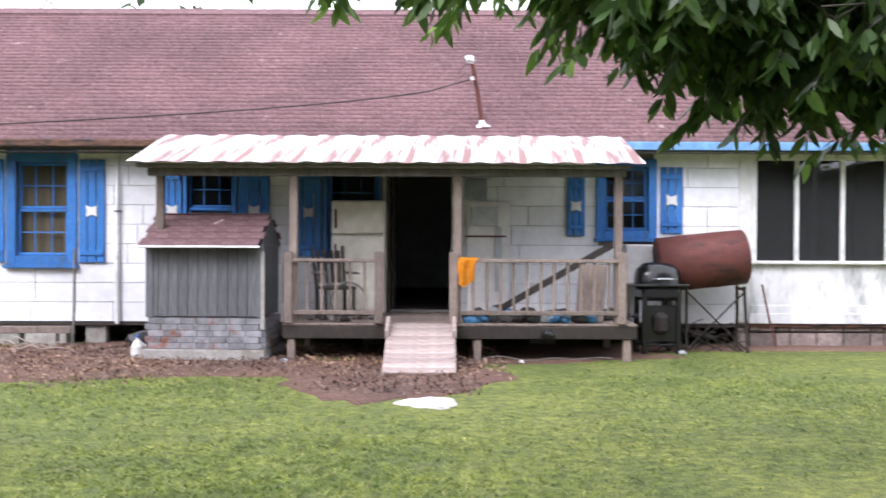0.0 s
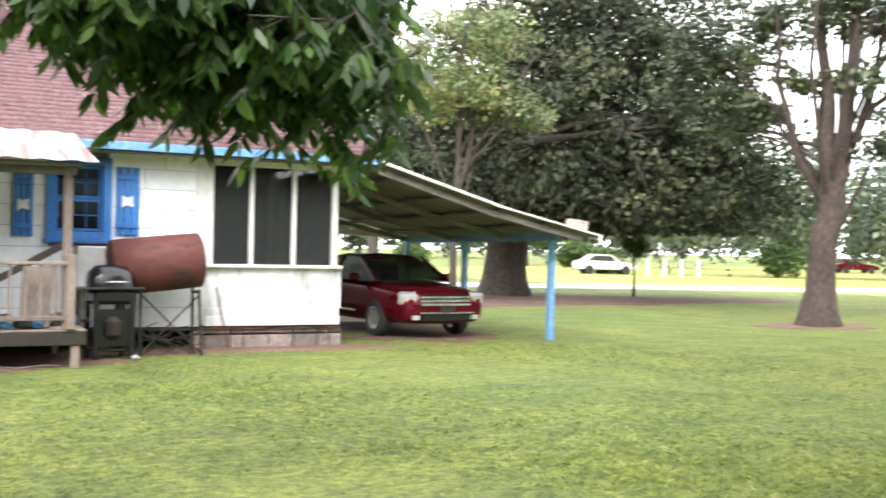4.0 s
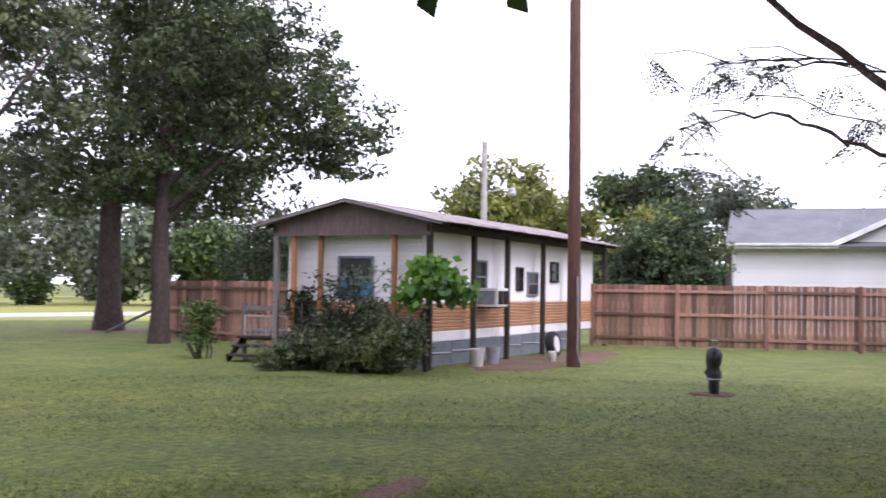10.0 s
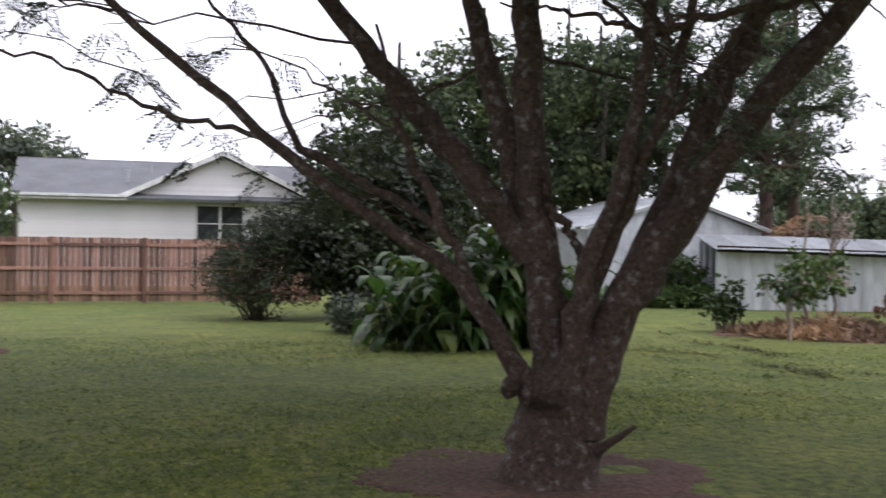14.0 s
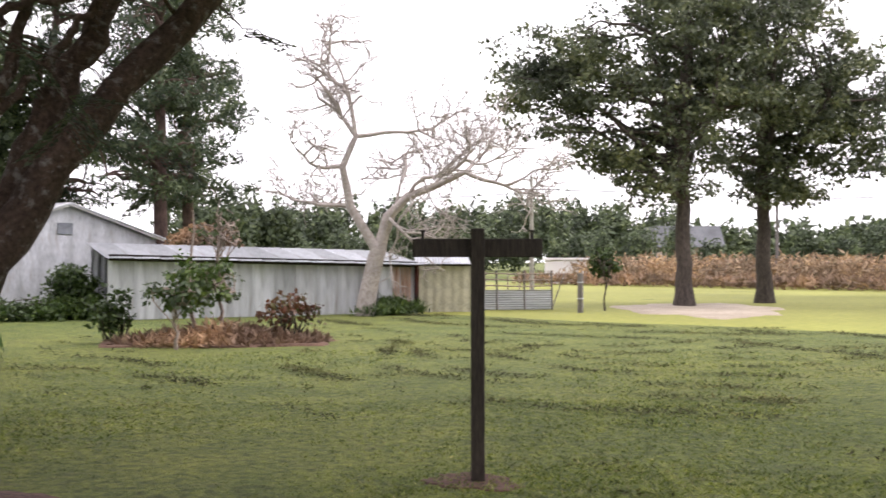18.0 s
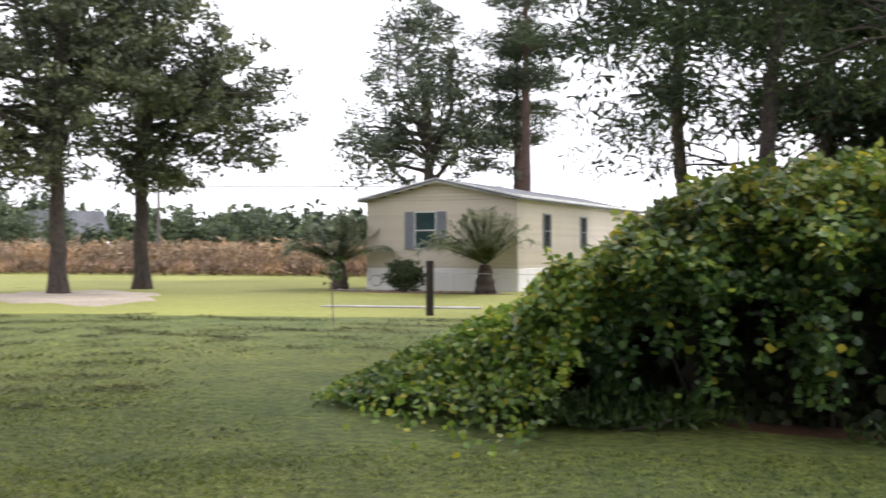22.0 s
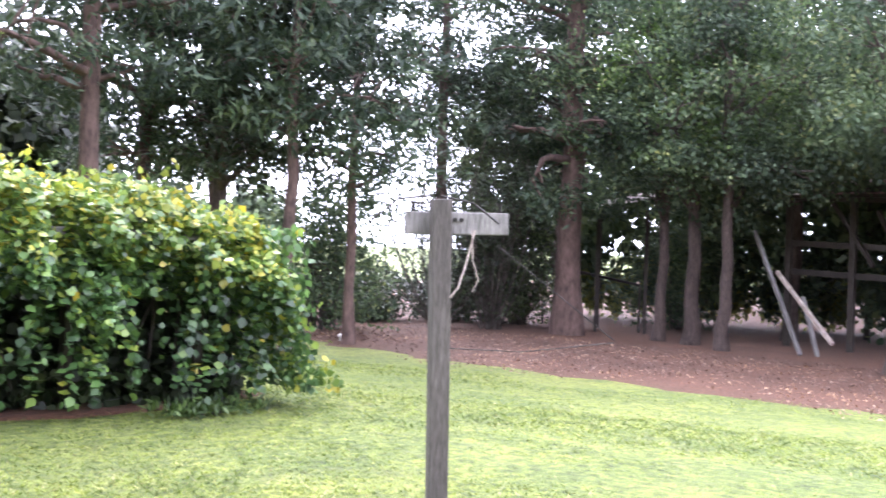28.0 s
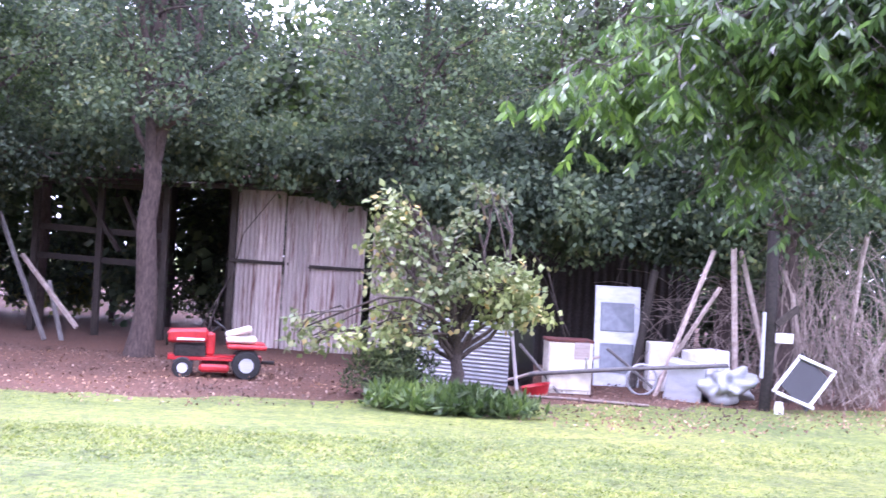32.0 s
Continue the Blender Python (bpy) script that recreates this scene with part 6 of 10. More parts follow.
box("orange_box", (0.22, 0.16, 0.3), (0.05, 0.12, 0.15), ORANGEBAND, meter)
box("grey_box", (0.2, 0.14, 0.5), (0.02, 0.13, 0.75), ZINC, meter)
upole = thing("utility_pole", "tall dark red-brown wooden utility pole", "pole", 22.94, 4.26, 0)
tubes("shaft", [([(0, 0, -0.3), (0.05, 0.02, 4), (0.12, 0.06, 9), (0.16, 0.08, 11.5)], [0.15, 0.135, 0.115, 0.105])], BROWNPOLE, upole, sides=14)
tubes("cable", [([(-0.13, -0.1, 1.9), (-0.15, -0.12, 0.9), (-0.2, -0.12, 0.35), (-0.1, -0.16, 0.1)], 0.015)], ZINC, upole, sides=6)
spole = thing("street_lamp", "grey pole with bracket lamp beyond the trailer", "street lamp", 43.75, 12.0, 0)
tubes("pole", [([(0, 0, -0.2), (0, 0, 7.75)], [0.16, 0.12])], CONCRETE, spole, sides=10)
tubes("bracket", [([(0.0, 0, 5.6), (0.4, -0.7, 5.8), (0.45, -1.0, 5.8)], 0.035)], ZINC, spole, sides=6)
lathe("lamp", [(0.1, 0), (0.16, 0.1), (0.12, 0.3), (0.05, 0.36)], ZINC, spole, at=(0.45, -1.1, 5.5), sides=10)

steps = thing("porch_steps", "small grey wooden stoop with lattice gate and steps", "steps", 21.25, 10.75, 0, TR + 14)
for k in range(3):
    box("tread", (0.3, 1.1, 0.05), (-0.25 + 0.3 * k, 0, 0.14 + 0.18 * k), DARKWOOD, steps)
for y in (-0.52, 0.52):
    box("post", (0.1, 0.1, 1.25), (0.55, y, 0.6), OLDWOOD, steps)
    beam("stringer", (-0.35, y, 0.02), (0.6, y, 0.5), 0.04, 0.15, DARKWOOD, steps)
box("rail", (0.06, 1.1, 0.1), (0.55, 0, 1.12), OLDWOOD, steps)
lat = put_part("lattice_gate", None, steps)
for k in range(13):
    beam("lath", (0.5, -0.44 + 0.07 * k, 0.45), (0.5, -0.44 + 0.07 * k + 0.14 * (1 if k % 2 else -1), 0.95), 0.02, 0.012, PALEWOOD, lat)
for z in (0.45, 0.95):
    box("gate_rail", (0.03, 0.98, 0.05), (0.5, 0, z), PALEWOOD, lat)
for y in (-0.48, 0.0, 0.48):
    box("gate_stile", (0.03, 0.05, 0.55), (0.5, y, 0.7), PALEWOOD, lat)
box("landing", (1.2, 1.2, 0.06), (1.1, 0, 0.6), OLDWOOD, steps)


# ---- board fences ----
def fence(label, a, b, h=1.8, bay=2.44, seed=1, rails_front=True):
    a, b = Vector(a), Vector(b)
    d = b - a
    L = d.length
    f = thing("fence", label, "fence", a.x, a.y, 0, math.degrees(math.atan2(d.y, d.x)))
    rng = random.Random(seed)
    n = max(1, round(L / bay))
    for k in range(n + 1):
        box("post", (0.11, 0.1, h + 0.02), (L * k / n, -0.06, h / 2 - 0.02), REDWOOD, f)
    for k in range(n):
        for z in (0.28, h * 0.52, h - 0.22):
            box("rail", (L / n - 0.11, 0.04, 0.085), (L * (k + 0.5) / n, -0.04, z), REDWOOD, f)
    m = int(L / 0.147)
    for k in range(m):
        w = 0.136
        box("board", (w, 0.018, h - 0.08), (L * (k + 0.5) / m, 0.0, h / 2 + 0.01 + rng.uniform(-0.012, 0.012)), REDWOOD, f, rot=(0, rng.uniform(-0.4, 0.4), 0), bevel=0.004)
    return f


fence("red-brown stained board privacy fence beside the trailer", (31.9, 5.4, 0), (31.9, -6.8, 0), 1.83, seed=2)
fence("red-brown board fence behind the wooden stoop", (28.6, 17.6, 0), (25.6, 10.9, 0), 1.75, seed=3)
leanp = thing("leaning_pole", "grey pole leaning from the tree to the ground", "pole")
beam("pole", (26.6, 16.6, 0.95), (30.6, 21.0, 0.05), 0.07, 0.07, OLDWOOD, leanp)

spig = thing("yard_hydrant", "yard water hydrant wrapped in black plastic", "hydrant", 18.05, 1.1, 0, 30)


def wrapped():
    bm = bmesh.new()
    prof = [(0.07, 0.0), (0.085, 0.1), (0.08, 0.2), (0.1, 0.26), (0.13, 0.34), (0.1, 0.42), (0.12, 0.5), (0.125, 0.62), (0.1, 0.7), (0.05, 0.74), (0.03, 0.75)]
    n = 14
    rings = []
    for r, z in prof:
        ring = []
        for k in range(n):
            a = k * 2 * math.pi / n
            q = r * (1 + 0.22 * noise.noise(Vector((math.cos(a) * 2, math.sin(a) * 2, z * 9))))
            ring.append(bm.verts.new((q * math.cos(a) + (0.03 if 0.3 < z < 0.45 else 0), q * math.sin(a), z)))
        rings.append(ring)
    for lo, hi in zip(rings, rings[1:]):
        for k in range(n):
            bm.faces.new((lo[k], lo[(k + 1) % n], hi[(k + 1) % n], hi[k]))
    bm.faces.new(rings[-1])
    part("wrap", bm, BLACKPLASTIC, spig, smooth=True)


wrapped()
tubes("pipe", [([(0, 0, 0.0), (0, 0, 0.82)], 0.02)], CHROME, spig, sides=8)
box("lever", (0.16, 0.03, 0.02), (0, 0, 0.84), CHROME, spig)
box("tape", (0.2, 0.2, 0.02), (0, 0, 0.24), ZINC, spig, "grey tape band", bevel=0.004)

# ---- neighbour's house behind the fence ----
nh = thing("neighbour_house", "white vinyl sided house with grey shingle roof", "house", 0, 0, 0)
box("wall", (9.0, 16.0, 3.4), (49.4, -6.0, 1.7), VINYLWHITE, nh)
for k in range(24):
    box("siding", (0.02, 15.98, 0.135), (44.87, -6.0, 0.22 + 0.14 * k), VINYLWHITE, nh, rot=(0, 2.5, 0), bevel=0.003)
YZ = Matrix(((0, 1, 0, 0), (1, 0, 0, 0), (0, 0, 1, 0), (0, 0, 0, 1)))
prism("gable", [(-9.4, 3.4), (-1.8, 3.4), (-5.6, 5.2)], 0.1, VINYLWHITE, nh, m=Matrix.Translation((44.8, 0, 0)) @ YZ)
for k in range(12):
    half = 3.6 * (1 - (k + 0.5) / 13)
    box("siding", (0.02, 2 * half, 0.135), (44.78, -5.6, 3.5 + 0.135 * k), VINYLWHITE, nh, rot=(0, 2.5, 0), bevel=0.003)
box("roof", (5.4, 16.6, 0.12), (46.85, -6.0, 4.3), GREYROOF, nh, rot=(0, -19.5, 0))
box("roof", (5.4, 16.6, 0.12), (51.8, -6.0, 4.3), GREYROOF, nh, rot=(0, 19.5, 0))
for s in (-1, 1):
    beam("roof", (44.3 + 3.2, -5.6 + s * 2.05, 4.33), (44.3 + 3.3, -5.6 + s * 2.05, 4.33), 0.1, 0.1, GREYROOF, nh)
    box("roof", (6.5, 4.5, 0.1), (47.6, -5.6 + s * 2.05, 4.36), GREYROOF, nh, rot=(-s * 25.3, 0, 0))
    beam("barge_board", (44.35, -5.6, 5.32), (44.35, -5.6 + s * 4.15, 3.37), 0.05, 0.2, WHITETRIM, nh)
box("fascia", (0.05, 4.2, 0.16), (44.32, 0.2, 3.42), WHITETRIM, nh)
box("gutter", (0.12, 4.2, 0.1), (44.26, 0.2, 3.5), WHITETRIM, nh)
tubes("downpipe", [([(44.3, 2.0, 3.4), (44.75, 2.0, 3.15), (44.8, 2.0, 0.1)], 0.05)], WHITETRIM, nh, sides=8)
lathe("vent_pipe", [(0.06, 0), (0.06, 0.4), (0.09, 0.4), (0.09, 0.5)], ZINC, nh, at=(46.0, -2.0, 4.15), sides=10)
tubes("antenna", [([(47, -3.0, 4.6), (47, -3.0, 6.0)], 0.02)], ZINC, nh, sides=5)
for k in range(2):
    small_window(nh, -5.5 - 0.95 * k, -4.65 - 0.95 * k, 1.8, 3.2, 44.84, "y", WHITETRIM, t=0.08)

# ---- tin sheds, pen and posts at the back of the yard ----
def metal_wall(name, owner, a, b, z0, z1, z2, material, pitch=0.2, piece=0.66, jitter=0.02, seed=1):
    """Upright ribbed sheets from a to b; the top runs from z1 to z2."""
    a, b = Vector(a), Vector(b)
    d = b - a
    L = d.length
    n = max(1, round(L / piece))
    rng = random.Random(seed)
    ang = math.degrees(math.atan2(d.y, d.x))
    for k in range(n):
        c = a + d * ((k + 0.5) / n)
        top = z1 + (z2 - z1) * (k + 0.5) / n + rng.uniform(-jitter, jitter)
        mat = material[rng.randrange(len(material))] if isinstance(material, list) else material
        wave_sheet(name, L / n + 0.03, top - z0, mat, owner, "", Matrix.Translation((c.x, c.y, (z0 + top) / 2)) @ pose(0, 0, 0, 90, 0, ang) @ pose(0, 0, rng.uniform(0, 0.02)), pitch, 0.024, along=3)


PALEZINC = plain("pale_galvanised_metal", (0.5, 0.52, 0.55), (0.68, 0.7, 0.73), 6, 1.0, 0.5, metal=0.15, bump=0.1, rnd=0.2, stretch=(3, 0.4, 1), stain=(0.33, 0.3, 0.28), stain_scale=1.5, stain_at=(0.58, 0.78))
RUSTZINC = plain("rust_stained_zinc", (0.3, 0.13, 0.07), (0.42, 0.36, 0.33), 5, 1, 0.7, stretch=(3, 0.3, 3))
shed = thing("long_shed", "long low shed of grey galvanised sheets", "shed")
SA, SB = (27.1, -17.2, 0), (23.7, -26.0, 0)
metal_wall("wall_sheet", shed, SA, SB, 0.0, 1.72, 1.52, [PALEZINC, PALEZINC, ZINC], pitch=0.3, seed=4)
metal_wall("rusty_sheet", shed, (23.98, -25.2, 0), (23.76, -25.78, 0), 0.0, 1.45, 1.44, RUSTZINC, pitch=0.2, seed=5)
SC = (22.45, -27.15, 0)
metal_wall("cream_sheet", shed, SB, SC, 0.0, 1.5, 1.48, CREAMTIN, pitch=0.3, seed=5)
metal_wall("end_sheet", shed, SC, (24.9, -28.6, 0), 0.0, 1.48, 1.5, CREAMTIN, seed=5)
for k in range(3):
    c = Vector(SB) + (Vector(SC) - Vector(SB)) * ((k + 0.5) / 3) + Vector((0.75, -0.75, 0)) * 0.9
    wave_sheet("roof_sheet", 0.62, 2.6, ZINC, shed, "", Matrix.Translation((c.x, c.y, 1.7)) @ pose(0, 0, 0, 0, 0, math.degrees(math.atan2(SC[1] - SB[1], SC[0] - SB[0]))) @ pose(0, 0, 0, 8, 0, 0), 0.1, 0.014, along=3)
beam("eave_board", (SB[0] - 0.05, SB[1], 1.52), (SC[0] - 0.05, SC[1] + 0.05, 1.5), 0.04, 0.1, IRON, shed)
metal_wall("back_sheet", shed, (29.6, -18.2, 0), (26.0, -27.4, 0), 0.0, 2.0, 1.9, ZINC, seed=6)
sd = (Vector(SB) - Vector(SA)).normalized()
sn = Vector((-sd.y, sd.x, 0)) if Vector((-sd.y, sd.x, 0)).x > 0 else Vector((sd.y, -sd.x, 0))
for k in range(13):
    c = Vector(SA) + sd * (0.74 * (k + 0.35)) + sn * 1.1
    wave_sheet("roof_sheet", 0.78, 3.0, ZINC, shed, "", Matrix.Translation((c.x, c.y, 1.93 - 0.016 * k)) @ pose(0, 0, 0, 0, 0, math.degrees(math.atan2(sd.y, sd.x))) @ pose(0, 0, 0, 9, 0, 0), 0.1, 0.014, along=3)
beam("eave_board", Vector(SA) - sn * 0.06 + Vector((0, 0, 1.72)), Vector(SB) - sn * 0.06 + Vector((0, 0, 1.5)), 0.04, 0.18, IRON, shed)
box("end_post", (0.1, 0.1, 1.5), (23.65, -25.95, 0.75), RUST, shed)
wsh = thing("grey_shed", "weathered grey gabled metal shed", "shed", 30.8, -15.0, 0, 90)
prism("gable_wall", [(-6.2, 0), (0, 0), (0, 2.35), (-3.1, 3.3), (-6.2, 2.3)], 0.08, ZINC, wsh, m=Matrix.Translation((0, 0, 0)))
box("side_wall", (0.08, 5.0, 2.3), (-6.15, -2.5, 1.15), ZINC, wsh)
box("side_wall", (0.08, 5.0, 2.3), (0, -2.5, 1.15), ZINC, wsh)
for s in (-1, 1):
    box("roof", (3.5, 5.6, 0.05), (-3.1 + s * 1.62, -2.5, 2.86), ZINC, wsh, rot=(0, s * 17, 0))
    beam("barge_board", (-3.1, 0.25, 3.34), (-3.1 + s * 3.35, 0.25, 2.3), 0.03, 0.12, WHITETRIM, wsh)
box("vent", (0.5, 0.03, 0.35), (-3.0, 0.1, 2.6), GREYSKIRT, wsh)

pen = thing("animal_pen", "low pen of corrugated tin sheet and wire fence", "pen")
PA, PB = Vector((23.2, -28.0, 0)), Vector((21.4, -30.1, 0))
pd = math.degrees(math.atan2(PB.y - PA.y, PB.x - PA.x))
wave_sheet("tin_sheet", 0.66, 2.77, ZINC, pen, "", Matrix.Translation((*((PA + PB) / 2).xy, 0.34)) @ pose(0, 0, 0, 90, 0, pd) @ pose(0, 0, 0, 0, 0, 90), 0.075, 0.012, along=3)
for k in range(4):
    p = PA + (PB - PA) * (k / 3)
    tubes("stake", [([(p.x, p.y, 0), (p.x + 0.03, p.y, 1.3)], 0.035)], OLDWOOD, pen, sides=6)
for z in (0.8, 1.0, 1.2):
    tubes("rail", [([(PA.x, PA.y, z), *[tuple(PA + (PB - PA) * q + Vector((0, 0, z + 0.03 * math.sin(q * 9)))) for q in (0.3, 0.6)], (PB.x, PB.y, z)], 0.022)], TWIG, pen, sides=5)
for k in range(7):
    x0 = PA + (PB - PA) * (k / 7) + Vector((0.9, -0.7, 0))
    tubes("stake", [([(x0.x, x0.y, 0), (x0.x, x0.y, 1.25)], 0.02)], TWIG, pen, sides=5)
tubes("brace", [([(PB.x, PB.y, 0.05), (PB.x - 0.25, PB.y - 0.35, 1.2)], 0.02)], OLDWOOD, pen, sides=5)


def post_thing(x, y, h, r, label, mat=OLDWOOD):
    t = thing("fence_post", label, "post", x, y, 0, 15)
    box("post", (r * 2, r * 2, h), (0, 0, h / 2 - 0.02), mat, t, bevel=0.02)
    return t


gp = post_thing(19.5, -28.9, 1.25, 0.075, "short weathered gate post in the lawn")
for z in (0.45, 0.95):
    box("hinge", (0.17, 0.17, 0.04), (0, 0, z), ZINC, gp)
mp = post_thing(4.9, -25.7, 1.3, 0.085, "square wooden post at the yard edge", DARKWOOD)
tubes("wire", [([(0, 0, 1.0), (-3, -0.3, 0.93), (-7, -1.0, 0.95)], 0.006)], ZINC, mp, sides=4)
sap = thing("sapling_stake", "thin bare sapling staked in the lawn", "sapling", 6.3, -22.3, 0)
tubes("stem", [([(0, 0, 0), (0.02, 0.02, 0.8), (-0.02, 0.05, 1.15)], [0.016, 0.012, 0.006])], TWIG, sap, sides=6)
leaf_part("leaves", np.random.default_rng(2).normal(size=(90, 3)) * (0.1, 0.1, 0.15) + (0, 0, 1.15), 0.1, MIDLEAF, sap)


def clothes_post(x, y, h, arm, rz, label, mat, off=0.0, upright=None, groupname="clothesline posts", side=-0.07, thick=0.1):
    t = thing("clothesline_post", label, "post", x, y, float(ground_z(x)), rz, groupname)
    post = box("post", (thick, thick, h + 0.1), (0, 0, h / 2 - 0.05), upright or mat, t, bevel=0.006)
    a = box("arm", (arm, 0.045, 0.135), (off, side, h - 0.14), mat, t, bevel=0.006)
    for k in (-0.42, 0.42):
        lathe("hook", [(0.012, 0), (0.012, 0.05), (0.02, 0.055), (0.02, 0.065)], IRON, a, at=(k * arm, 0, 0.065), sides=8)
    for k in (-0.02, 0.02):
        lathe("bolt", [(0.014, 0), (0.014, 0.012)], IRON, a, at=(k, -0.024, 0.02), rot=(90, 0, 0), sides=8)
    return t


cp1 = clothes_post(5.85, -6.88, 1.83, 0.95, 40, "dark wooden T-shaped clothesline post", DARKWOOD)
cp2 = clothes_post(-4.39, -5.1, 1.88, 0.64, 143, "grey weathered T-shaped clothesline post, leaning", OLDWOOD, off=0.12, upright=GREYPOST, side=0.085, thick=0.115)
cp2.matrix_basis = pose(-4.39, -5.1, 0, 0, -1.2, 143)
tubes("dry_vine", [([(0.22, 0.03, 1.7), (0.16, 0.0, 1.5), (0.1, -0.06, 1.36), (0.05, -0.07, 1.3)], 0.006), ([(0.2, 0.02, 1.7), (0.2, 0.0, 1.52), (0.24, 0.02, 1.4), (0.2, 0.0, 1.33)], 0.004)], TWIG, cp2, "dry vine stems", sides=5)
tubes("wire", [([(-0.05, 0, 1.9), (-0.25, 0.02, 1.88), (-0.42, 0.03, 1.74)], 0.006), ([(0.0, 0, 1.9), (0.2, 0.0, 1.86), (0.36, 0.0, 1.74)], 0.006), ([(0.05, -0.05, 1.0), (0.45, -0.2, 0.99), (0.95, -0.4, 1.06)], 0.003), ([(0.35, -0.05, 1.6), (0.95, -0.4, 1.07)], 0.003)], IRON, cp2, sides=4)

# ---- cream mobile home across the field ----
mh = thing("mobile_home", "cream vinyl sided mobile home with white skirting", "house", 4.07, -39.16, 0, -15.0)
MW, ML = 6.0, 18.0
box("core", (MW - 0.06, ML, 3.3), (MW / 2, -ML / 2 - 0.03, 1.65), VINYL, mh)
for k in range(19):
    z = 0.88 + 0.131 * k
    box("siding", (MW, 0.025, 0.125), (MW / 2, 0.0, z), VINYL, mh, rot=(-6, 0, 0), bevel=0.003)
    box("siding", (0.025, ML, 0.125), (0.0, -ML / 2, z), VINYL, mh, rot=(0, -6, 0), bevel=0.003)
for k in range(5):
    half = (MW / 2) * (1 - (k + 0.4) / 5.3)
    box("siding", (2 * half, 0.025, 0.125), (MW / 2, 0.0, 3.37 + 0.131 * k), VINYL, mh, rot=(-6, 0, 0), bevel=0.003)
for k in range(7):
    box("skirt_panel", (MW / 7 - 0.01, 0.04, 0.82), (MW / 7 * (k + 0.5), 0.01, 0.41), VINYLWHITE, mh)
for k in range(20):
    box("skirt_panel", (0.04, ML / 20 - 0.01, 0.82), (-0.01, -ML / 20 * (k + 0.5), 0.41), VINYLWHITE, mh)
mra = math.degrees(math.atan2(0.68, MW / 2))
for s in (-1, 1):
    box("roof", (MW / 2 / math.cos(radians(mra)) + 0.3, ML + 0.7, 0.08), (MW / 2 + s * (MW / 4 + 0.1), -ML / 2, 3.68), GREYROOF, mh, rot=(0, s * mra, 0))
    beam("barge_board", (MW / 2, 0.3, 4.03), (MW / 2 + s * (MW / 2 + 0.25), 0.3, 3.33), 0.04, 0.16, WHITETRIM, mh)
    box("eave_trim", (0.05, ML + 0.6, 0.16), (MW / 2 + s * (MW / 2 + 0.2), -ML / 2, 3.36), WHITETRIM, mh)
small_window(mh, 3.17, 3.97, 1.56, 2.86, 0.0, "x", WHITETRIM, GREENPANE, t=0.04)
for o in mh.children:
    if o.name.startswith("window"):
        o.matrix_basis = Matrix.Translation((0, 0.045, 0))
for x in (2.93, 4.21):
    sh = put_part("shutter", None, mh)
    box("louvre_panel", (0.4, 0.03, 1.38), (x, 0.035, 2.2), GREYSKIRT, sh)
    for k in range(16):
        box("louvre", (0.3, 0.012, 0.05), (x, 0.055, 1.6 + 0.08 * k), GREYSKIRT, sh, rot=(20, 0, 0), bevel=0.002)
for y in (-3.2, -8.0):
    small_window(mh, y - 0.4, y + 0.4, 1.6, 2.8, -0.01, "y", GREYSKIRT, t=0.06)
stoop = put_part("side_deck", None, mh)
box("deck", (1.8, 3.0, 0.1), (-0.95, -10.5, 0.8), WHITETRIM, stoop)
for k in range(12):
    box("baluster", (0.05, 0.05, 0.9), (-1.8, -9.1 - 0.25 * k, 1.3), WHITETRIM, stoop)
box("rail", (0.08, 3.0, 0.08), (-1.8, -10.5, 1.78), WHITETRIM, stoop)
for y in (-9.1, -11.9):
    box("deck_post", (0.1, 0.1, 0.8), (-1.75, y, 0.4), WHITETRIM, stoop)
tubes("hose_loop", [([(5.6 + 0.25 * math.cos(a), 0.06, 0.35 + 0.2 * math.sin(a)) for a in np.linspace(0, 5.5, 14)], 0.012)], IRON, mh, sides=5)


def sago(x, y, h, n, L, seed, label):
    """A short shaggy trunk with a crown of arching fronds."""
    rng = np.random.default_rng(seed)
    t = thing("palm", label, "palm", x, y, 0, 0, "palms by the mobile home")
    lathe("trunk", [(0.36, 0.0), (0.38, 0.15), (0.32, 0.3), (0.34, 0.45), (0.26, 0.6), (0.28, 0.75), (0.18, h)], DARKBARK, t, sides=12)
    stems, pts, dirs = [], [], []
    for k in range(n):
        a = rng.uniform(0, 2 * np.pi)
        up = rng.uniform(0.7, 1.5)
        q = np.linspace(0, 1, 10)
        r = L * np.sin(np.pi / 2 * q) * np.cos(up) * rng.uniform(0.8, 1.1)
        z = h + L * 0.9 * q * np.sin(up) - L * 0.55 * q ** 2.2 * (1.25 - 0.5 * up)
        run = np.stack([r * np.cos(a), r * np.sin(a), z], 1)
        stems.append((run, np.linspace(0.02, 0.005, 10)))
        for s in np.linspace(0.15, 1, 26):
            c = np.array([np.interp(s, q, run[:, w]) for w in range(3)])
            for sg in (-1, 1):
                pts.append(c)
                side = np.array([-np.sin(a), np.cos(a), 0]) * sg
                dirs.append(side * 0.8 + (run[-1] - run[0]) / L * 0.5 + np.array([0, 0, -0.25 + 0.2 * rng.normal()]))
    for r in stems:
        tubes("frond_rib", [r], MIDLEAF, t, sides=4)
    p, d = np.array(pts), np.array(dirs)
    d /= np.linalg.norm(d, axis=1)[:, None]
    s = np.cross(d, (0, 0, 1.0))
    s /= np.linalg.norm(s, axis=1)[:, None] + 1e-9
    ln = 0.42 * rng.uniform(0.7, 1.1, len(p))[:, None]
    v = np.stack([p - s * 0.03, p + s * 0.03, p + d * ln * 1.15], 1).reshape(-1, 3)
    put_part("foliage", raw_mesh("foliage", v, np.arange(len(v)).reshape(-1, 3), PALMLEAF), t)


